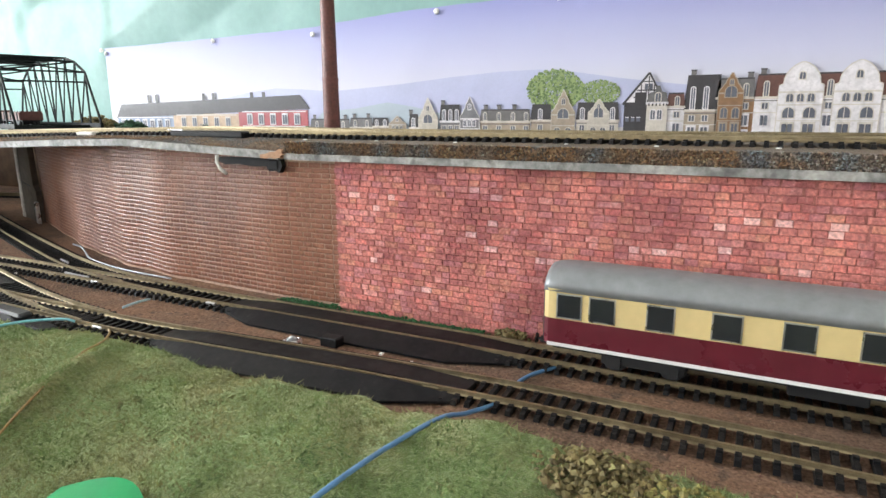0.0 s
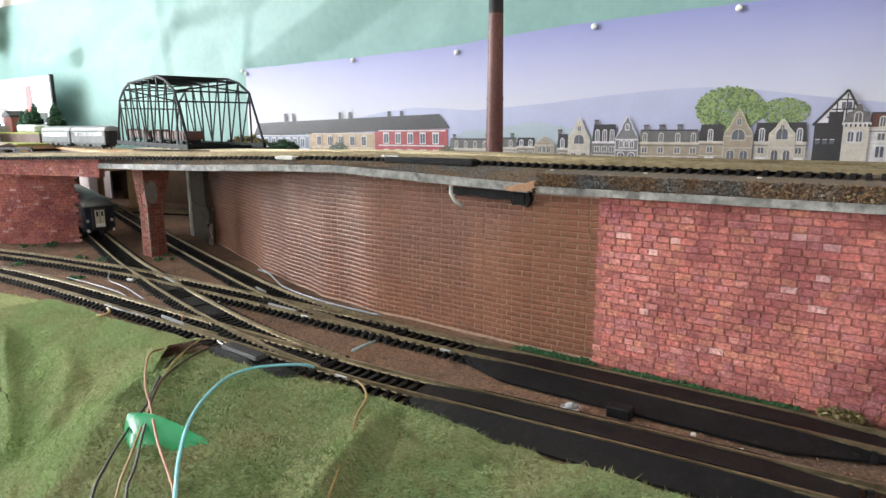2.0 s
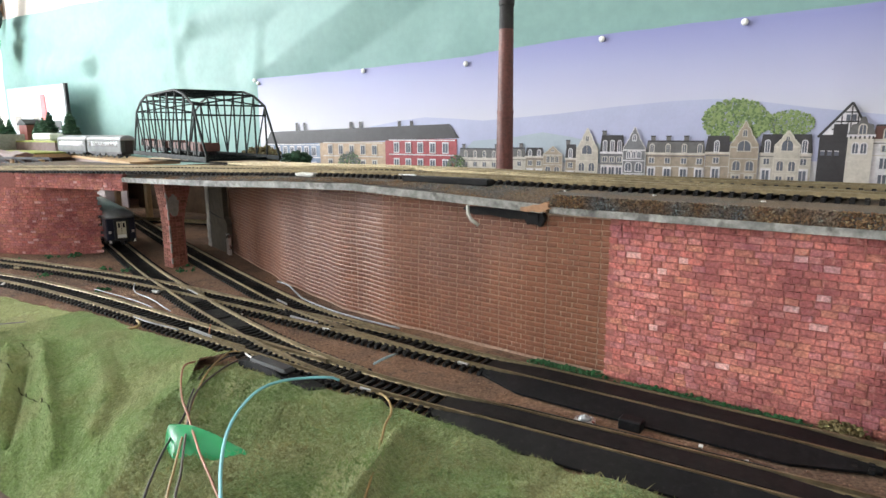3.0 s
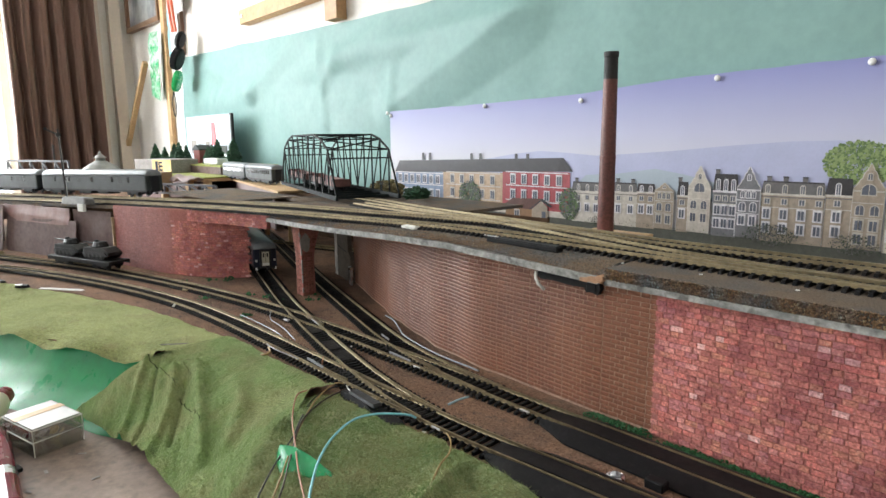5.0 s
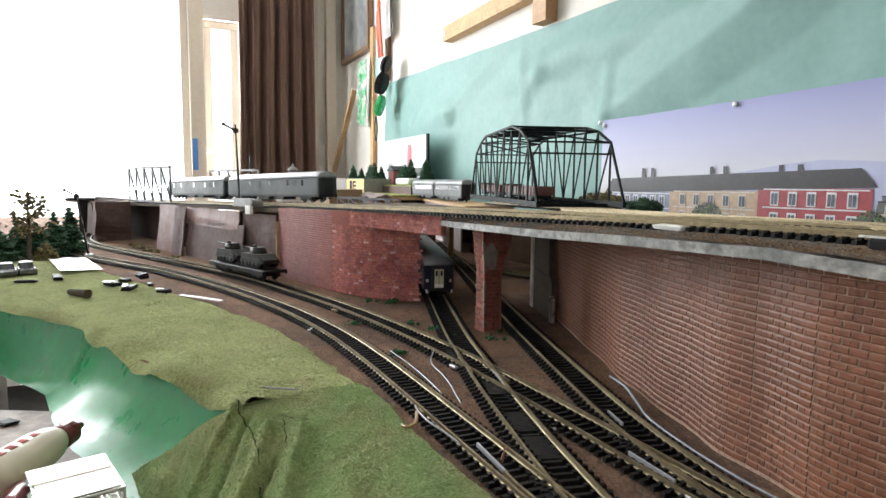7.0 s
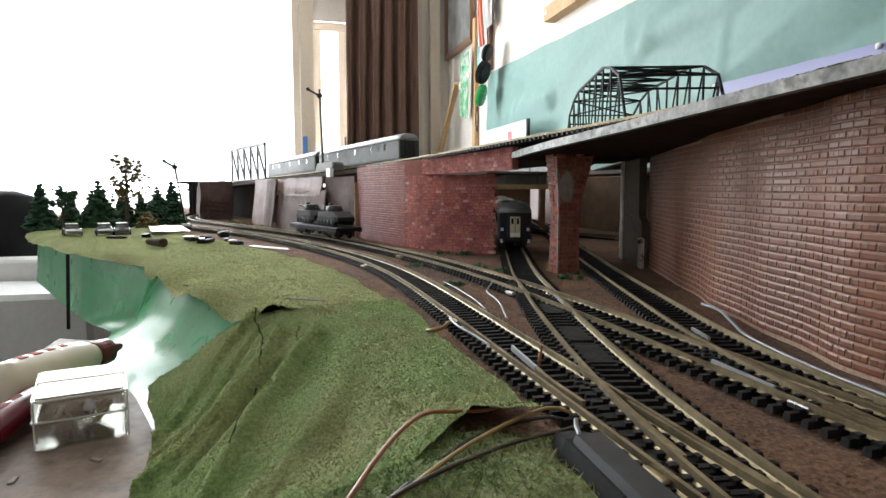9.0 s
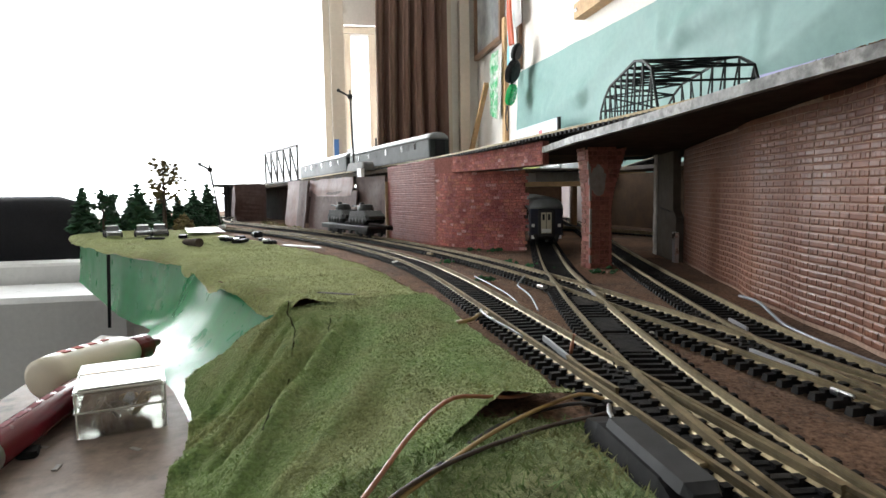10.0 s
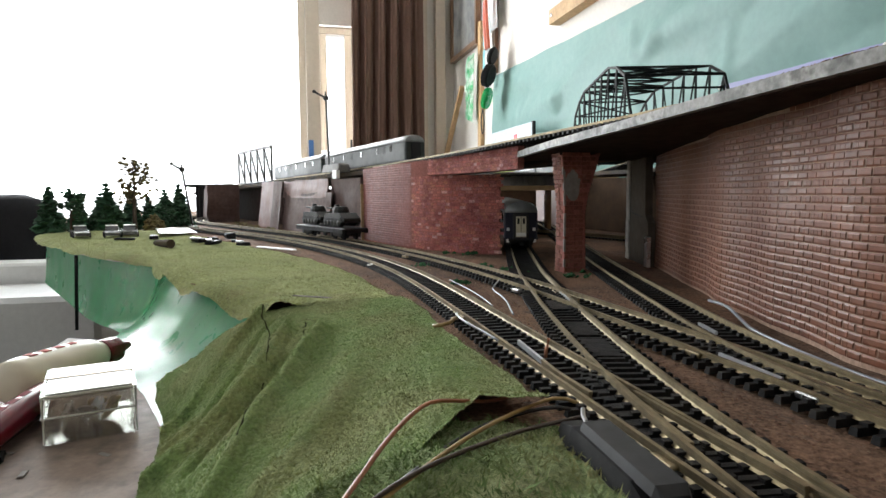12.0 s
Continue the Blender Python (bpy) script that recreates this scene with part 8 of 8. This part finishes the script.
def curtain_point(u, v):
    y = 0.575 + 0.385 * u
    z = 0.02 + 2.36 * v
    pinch = 1 - 0.12 * v
    yy = 0.77 + (y - 0.77) * pinch - 0.02 * (1 - v)
    fold = 0.030 * math.sin(u * 2 * math.pi * 5.2 + 0.7 * math.sin(v * 3)) + 0.014 * math.sin(u * 2 * math.pi * 11 + 2 * v)
    return Vector((-3.235 + fold * (0.7 + 0.3 * (1 - v)), yy + 0.008 * noise.noise(Vector((u * 4, v * 3, 0))), z))


bm = bmesh.new()
grid(bm, 130, 30, curtain_point, 0.002)
part("cloth", bm, M_CURTAIN, cur, smooth=True, world_space=True)
bm = bmesh.new()
tube(bm, [(-3.235, 0.1, 2.39), (-3.235, 1.10, 2.39)], 0.012, 10)
part("rod", bm, M_WOOD, cur, world_space=True)

# batten, picture and hanging things on the back wall
bt2 = thing("wall_batten", "pale pine batten screwed to the wall", "wooden batten", (-1.2, WALL_Y - 0.02, 1.38), kind="structure")
bm = bmesh.new()
bar(bm, (-2.012, WALL_Y - 0.019, 1.418), (0.6, WALL_Y - 0.019, 1.452), 0.036, 0.046)
part("rail", bm, M_WOOD, bt2, world_space=True)
part("block", box(-1.462, -1.402, WALL_Y - 0.036, WALL_Y - 0.002, 1.330, 1.402), material("darker_pine", (0.42, 0.25, 0.12), 0.6, var=0.15, scale=90), bt2, world_space=True)
for x in (-2.0, -1.43):
    bm = bmesh.new()
    lathe(bm, [(0.006, 0.0), (0.006, 0.002), (0.003, 0.003)], pose(x + 0.01, WALL_Y - 0.039, 1.42, 90, 0, 0), 12)
    part("screw", bm, M_STEEL, bt2, world_space=True)
pic = thing("framed_picture", "grey landscape picture in a thin brown frame", "picture", (-3.05, WALL_Y - 0.01, 1.53))
M_PICFRAME = material("brown_picture_frame", (0.20, 0.11, 0.06), 0.4, var=0.1)
for a, b_, c, d_ in ((-3.31, -2.85, 1.530, 1.552), (-3.31, -2.85, 2.08, 2.10), (-3.31, -3.29, 1.552, 2.08), (-2.87, -2.85, 1.552, 2.08)):
    part("frame_bar", box(a, b_, WALL_Y - 0.028, WALL_Y - 0.004, c, d_), M_PICFRAME, pic, world_space=True)
part("canvas", box(-3.29, -2.87, WALL_Y - 0.014, WALL_Y - 0.008, 1.552, 2.08), material("grey_landscape_print", (0.34, 0.35, 0.34), 0.5, var=0.3, scale=9, second=(0.13, 0.14, 0.15), second_scale=5, second_amount=0.9), pic, world_space=True)
single("wall_strip", box(-2.845, -2.805, WALL_Y - 0.02, WALL_Y - 0.001, 0.80, 1.62), M_WOOD, "upright pine strip against the wall", "wooden strip", kind="structure")
single("wall_strip", box(-2.660, -2.618, WALL_Y - 0.016, WALL_Y - 0.001, 1.36, 2.4), M_PICFRAME, "upright brown strip above the paper", "wooden strip", kind="structure")
bm = bmesh.new()
bar(bm, (-3.33, 1.06, 0.96), (-2.98, 1.075, 1.36), 0.022, 0.018)
single("leaning_stick", bm, M_WOOD, "pale wooden stick leaning against the wall", "wooden stick")
bag = thing("green_bag", "crumpled green and clear plastic bag hanging on a nail", "plastic bag", (-2.90, WALL_Y - 0.03, 1.21))
M_BAG = material("green_printed_bag", (0.02, 0.33, 0.10), 0.3, var=0.3, scale=40, second=(0.55, 0.62, 0.55), second_scale=26, second_amount=0.9)
bm = bmesh.new()
grid(bm, 14, 22, lambda u, v: Vector((-2.955 + 0.115 * u + 0.02 * v, WALL_Y - 0.045 - 0.02 * abs(noise.noise(Vector((u * 4, v * 5, 1)))), 1.21 + 0.27 * v - 0.03 * u * (1 - v))), 0.003)
part("bag", bm, M_BAG, bag, world_space=True)
hp = thing("headphones", "black headphones hanging below an orange cord loop", "headphones", (-2.53, 1.055, 1.30))
bm = bmesh.new()
lathe(bm, [(0.040, -0.014), (0.046, -0.008), (0.046, 0.010), (0.032, 0.018), (0.010, 0.019)], pose(-2.52, 1.055, 1.328, 70, 0, -40), 22)
part("ear_cup", bm, M_BLACK, hp, smooth=False, world_space=True)
bm = bmesh.new()
lathe(bm, [(0.030, -0.010), (0.036, 0.0), (0.030, 0.010)], pose(-2.50, 1.065, 1.400, 70, 0, -40), 20)
part("ear_cup", bm, M_BLACK, hp, world_space=True)
bm = bmesh.new()
tube(bm, spline([(-2.50, 1.05, 1.43), (-2.515, 1.045, 1.54), (-2.545, 1.05, 1.66), (-2.575, 1.055, 1.56), (-2.55, 1.055, 1.43)], 0.01), 0.007, 8)
part("cord", bm, material("orange_cord", (0.62, 0.10, 0.03), 0.35, var=0.05), hp, "orange-red cord loop", world_space=True)
rl = thing("green_reel", "bright green plastic reel hanging under the headphones", "reel", (-2.55, 1.06, 1.25))
bm = bmesh.new()
lathe(bm, [(0.020, -0.012), (0.042, -0.009), (0.044, 0.0), (0.042, 0.009), (0.020, 0.012)], pose(-2.55, 1.058, 1.243, 75, 0, -35), 22)
part("disc", bm, material("bright_green_plastic", (0.02, 0.42, 0.12), 0.25, var=0.05), rl, world_space=True)
bm = bmesh.new()
tube(bm, spline([(-2.55, 1.04, 1.20), (-2.57, 1.04, 1.15), (-2.55, 1.04, 1.10), (-2.53, 1.04, 1.14), (-2.545, 1.04, 1.20)], 0.008), 0.0022, 6)
part("string", bm, M_UNDER, rl, world_space=True)
for i, (x, c) in enumerate(((-2.70, M_WHITE), (-2.67, M_CLEARTUB), (-2.64, M_WHITE), (-2.73, M_WBLUE))):
    bm = bmesh.new()
    grid(bm, 5, 14, lambda u, v: Vector((x + 0.022 * u + 0.01 * v, WALL_Y - 0.03 - 0.012 * abs(noise.noise(Vector((u * 3 + i, v * 4, 3)))), 1.30 + 0.06 * (i % 2) + 0.24 * v)), 0.002)
    single("hanging_packet", bm, c, "narrow plastic packet hanging on the wall", "packet", group="hanging packets")
wb = thing("blister_pack", "clear and blue blister pack hanging on the wall", "blister pack", (-2.56, WALL_Y - 0.03, 1.60))
bm = bmesh.new()
grid(bm, 8, 12, lambda u, v: Vector((-2.625 + 0.095 * u - 0.01 * v, WALL_Y - 0.035 - 0.02 * math.sin(u * 3.1) * math.sin(v * 3.1), 1.52 + 0.30 * v)), 0.002)
part("pack", bm, M_CLEARTUB, wb, world_space=True)
part("card", box(-2.62, -2.545, WALL_Y - 0.031, WALL_Y - 0.029, 1.72, 1.80), material("blue_card", (0.10, 0.20, 0.50), 0.4, var=0.05), wb, world_space=True)

# lighthouse print leaning on the paper
cal = thing("lighthouse_print", "harbour print with a red lighthouse on a board", "print", (-2.26, 1.06, 0.9232))
part("board", box(-2.47, -2.05, 1.052, 1.060, 0.9232, 1.094), material("pale_harbour_print", (0.50, 0.56, 0.62), 0.4, var=0.1, scale=20, second=(0.36, 0.43, 0.50), second_scale=25), cal, world_space=True)
part("edge", box(-2.052, -2.040, 1.052, 1.062, 0.9232, 1.096), M_UNDER, cal, "dark board edge", world_space=True)
bm = bmesh.new()
prism(bm, [(-0.022, 0.0), (0.022, 0.0), (0.016, 0.082), (-0.016, 0.082)], 0, 0.0012, pose(-2.20, 1.0515, 0.985, 90, 0, 0))
part("lighthouse", bm, material("printed_red", (0.55, 0.05, 0.06), 0.4, var=0.05), cal, world_space=True)
for i, (x, w, h_) in enumerate(((-2.40, 0.05, 0.05), (-2.33, 0.05, 0.035), (-2.26, 0.04, 0.045), (-2.12, 0.07, 0.03))):
    part("printed_quay", box(x - w / 2, x + w / 2, 1.0502, 1.0515, 0.952, 0.952 + h_), M_GREYGREEN if i % 2 else M_PLASTERPATCH, cal, world_space=True)

# appliance and chair in front of the window
wa = thing("white_cabinet", "white appliance with a grey base in front of the window", "appliance", (-1.8, -0.45, 0.0))
part("body", box(-1.62, -1.40, -1.05, -0.085, 0.30, 0.672, None, 0.010), M_WHITE, wa, world_space=True)
part("lid", box(-1.72, -1.625, -1.07, -0.20, 0.640, 0.715, None, 0.006), M_WHITE, wa, world_space=True)
part("base", box(-1.61, -1.42, -1.03, -0.10, 0.0, 0.2995), M_UNDER, wa, world_space=True)
chair = thing("padded_chair", "black padded chair back before the window", "chair", (-1.85, -0.52, 0.66))
bm = bmesh.new()
sec = []
for z, w, t in ((0.0, 0.20, 0.035), (0.03, 0.22, 0.05), (0.14, 0.22, 0.055), (0.19, 0.20, 0.045), (0.205, 0.16, 0.02)):
    sec.append([Vector((t * math.cos(6.283 * k / 20), w * (abs(math.cos(6.283 * (k + 5) / 20)) ** 0.6) * (1 if math.cos(6.283 * (k + 15) / 20) > 0 else -1), z)) for k in range(20)])
part("post", box(-0.03, 0.03, -0.03, 0.03, -0.66, 0.0), M_UNDER, chair)
part("backrest", loft(bm, sec), material("black_leather", (0.008, 0.008, 0.010), 0.4, var=0.2, scale=120, bump=0.0006, spec=0.2), chair, smooth=True)

# ---------------------------------------------------------------- bricks
def brick_mesh(name, length, height, proud, mat, bevel, end_bevel=None):
    bm = bmesh.new()
    a, b = length / 2, height / 2
    e = bevel if end_bevel is None else end_bevel
    back = [bm.verts.new((x, 0.0, z)) for x, z in ((-a, -b), (a, -b), (a, b), (-a, b))]
    frnt = [bm.verts.new((x, -proud, z)) for x, z in ((-a + e, -b + bevel), (a - e, -b + bevel), (a - e, b - bevel), (-a + e, b - bevel))]
    for k in range(4):
        bm.faces.new((back[k], back[(k + 1) % 4], frnt[(k + 1) % 4], frnt[k]))
    bm.faces.new(frnt)
    return mesh_of(bm, name, mat)


def lay_bricks(owner, line, z_low, z_top, length, course, joint, proud, mat, near, seed, jitter=0.0, lift=0.0003, english=False, wave=None, upright_joint=None, bevel=0.00022, end_bevel=None):
    """Courses of bricks along a line; those inside the stretch near are parts, the rest joined stuff."""
    r = random.Random(seed)
    pts = spline(line, 0.001)
    total = (len(pts) - 1) * 0.001
    base = PLACE[owner].inverted()
    sizes = [brick_mesh("brick", length * f - (upright_joint or joint), course - joint, proud, mat, bevel, end_bevel) for f in (1.0, 0.5, 0.72, 0.86, 1.18)]
    rest = bmesh.new()
    count = 0
    row = 0
    z = z_low + course / 2
    while z + course / 2 < z_top(pts[0].x) + 0.012:
        s = -length * (0.5 if row % 2 else 0.0)
        k = 0
        while s < total:
            half = english and row % 2 == 1
            pick = 1 if half else (0 if english else r.choice((0, 0, 2, 3, 4)))
            L = length * (1.0, 0.5, 0.72, 0.86, 1.18)[pick]
            c = s + L / 2
            s += L
            if c < L * 0.3 or c > total + 0.1 * L:
                continue
            i = max(1, min(len(pts) - 2, int(c / 0.001)))
            p = pts[i]
            if z + course * 0.1 > z_top(p.x):
                continue
            d = (pts[i + 1] - pts[i - 1]).normalized()
            n = Vector((d.y, -d.x, 0))
            q = p + n * (lift + (wave(p.x, z) if wave else 0.0))
            yaw = math.atan((wave(p.x + 0.002, z) - wave(p.x - 0.002, z)) / 0.004) if wave else 0.0
            tip = math.atan((wave(p.x, z + 0.002) - wave(p.x, z - 0.002)) / 0.004) if wave else 0.0
            wob = jitter * r.uniform(-1, 1)
            m = base @ Matrix.Translation((q.x, q.y, z + wob * 0.5)) @ Matrix.Rotation(math.atan2(d.y, d.x) + r.uniform(-1, 1) * jitter * 18, 4, "Z") @ Matrix.Rotation(-yaw, 4, "Z") @ Matrix.Rotation(tip, 4, "X") @ Matrix.Rotation(r.uniform(-1, 1) * jitter * 20, 4, "Y") @ Matrix.Diagonal((1, 1 + r.uniform(-0.5, 0.6) * min(1, jitter * 4000), 1, 1))
            me = sizes[pick]
            if near[0] <= p.x <= near[1] and near[2] <= z - G <= near[3] and count < 300:
                ob = new("brick", me)
                ob.parent, ob.matrix_basis = owner, m
                count += 1
            else:
                vs = [rest.verts.new(m @ v.co) for v in me.vertices]
                for f in me.polygons:
                    rest.faces.new([vs[j] for j in f.vertices])
        z += course
        row += 1
    part("bricks", rest, mat, owner, kind="stuff")


lay_bricks(red_wall, RIGHT_LINE[:3], G, under_deck, 0.0072, 0.0036, 0.0003, 0.00042, M_BRICK_RED, (-0.06, 0.06, 0.0, 0.1), 1, jitter=0.00014)
lay_bricks(brown_wall, SHEET_LINE, G + 0.001, under_deck, 0.0068, 0.00325, 0.00032, 0.00025, M_BRICK_BROWN, (-0.33, -0.20, 0.0, 0.1), 2, english=True, wave=ripple, upright_joint=0.00015, bevel=0.00070, end_bevel=0.00026)
lay_bricks(corner_wall, RED_LINE[:4], G, lambda x: siding_height(Vector((x, 0, 0))) + 0.0003, 0.0058, 0.0028, 0.0003, 0.0003, material("dusky_red_brick_sheet", (0.37, 0.135, 0.115), 0.5, spec=0.25, var=0.25, scale=400, second=(0.27, 0.10, 0.09), second_scale=18, second_amount=0.7, random_tint=0.12), (-0.95, -0.94, 0.0, 0.1), 3, english=True, upright_joint=0.00016, bevel=0.0004)
lay_bricks(corner_wall, RED_LINE[3:], G, lambda x: 0.8790, 0.0070, 0.0032, 0.0003, 0.0004, M_BRICK_RED, (-0.80, -0.70, 0.0, 0.1), 4, jitter=0.0001)
lay_bricks(lintel, LINTEL, 0.8806, lambda x: siding_height(Vector((x, 0, 0))) + 0.0004, 0.0070, 0.0031, 0.0003, 0.0004, M_BRICK_RED, (-0.77, -0.59, 0.0, 0.12), 5, jitter=0.0001)
# pier faces, course by course
r = random.Random(21)
PB = [brick_mesh("brick", L, 0.0030, 0.0006, M_BRICK_PIER, 0.0003) for L in (0.0074, 0.0036)]
for row in range(27):
    z = 0.0018 + 0.0034 * row
    hx, hy = pier_half(z)
    off = (hy - PIER_HALF) * 0.5
    for face in range(4):
        half = (hx, hy)[face % 2]
        s = -half + (0.0019 if row % 2 else 0.0038)
        while s < half - 0.001:
            me = PB[1 if row % 2 else 0]
            step = 0.0040 if row % 2 else 0.0078
            if s + (0.0018 if row % 2 else 0.0037) <= half + 0.0001 and not (face == 1 and 0.053 < z < 0.079 and -0.010 < s + off < 0.003) and r.random() > 0.03:
                m = Matrix.Translation((0, off, z)) @ Matrix.Rotation(math.pi / 2 * face, 4, "Z") @ Matrix.Translation((s, -(hy if face % 2 == 0 else hx) - 0.0002, 0))
                ob = new("brick", me)
                ob.parent, ob.matrix_basis = pier, m
            s += step
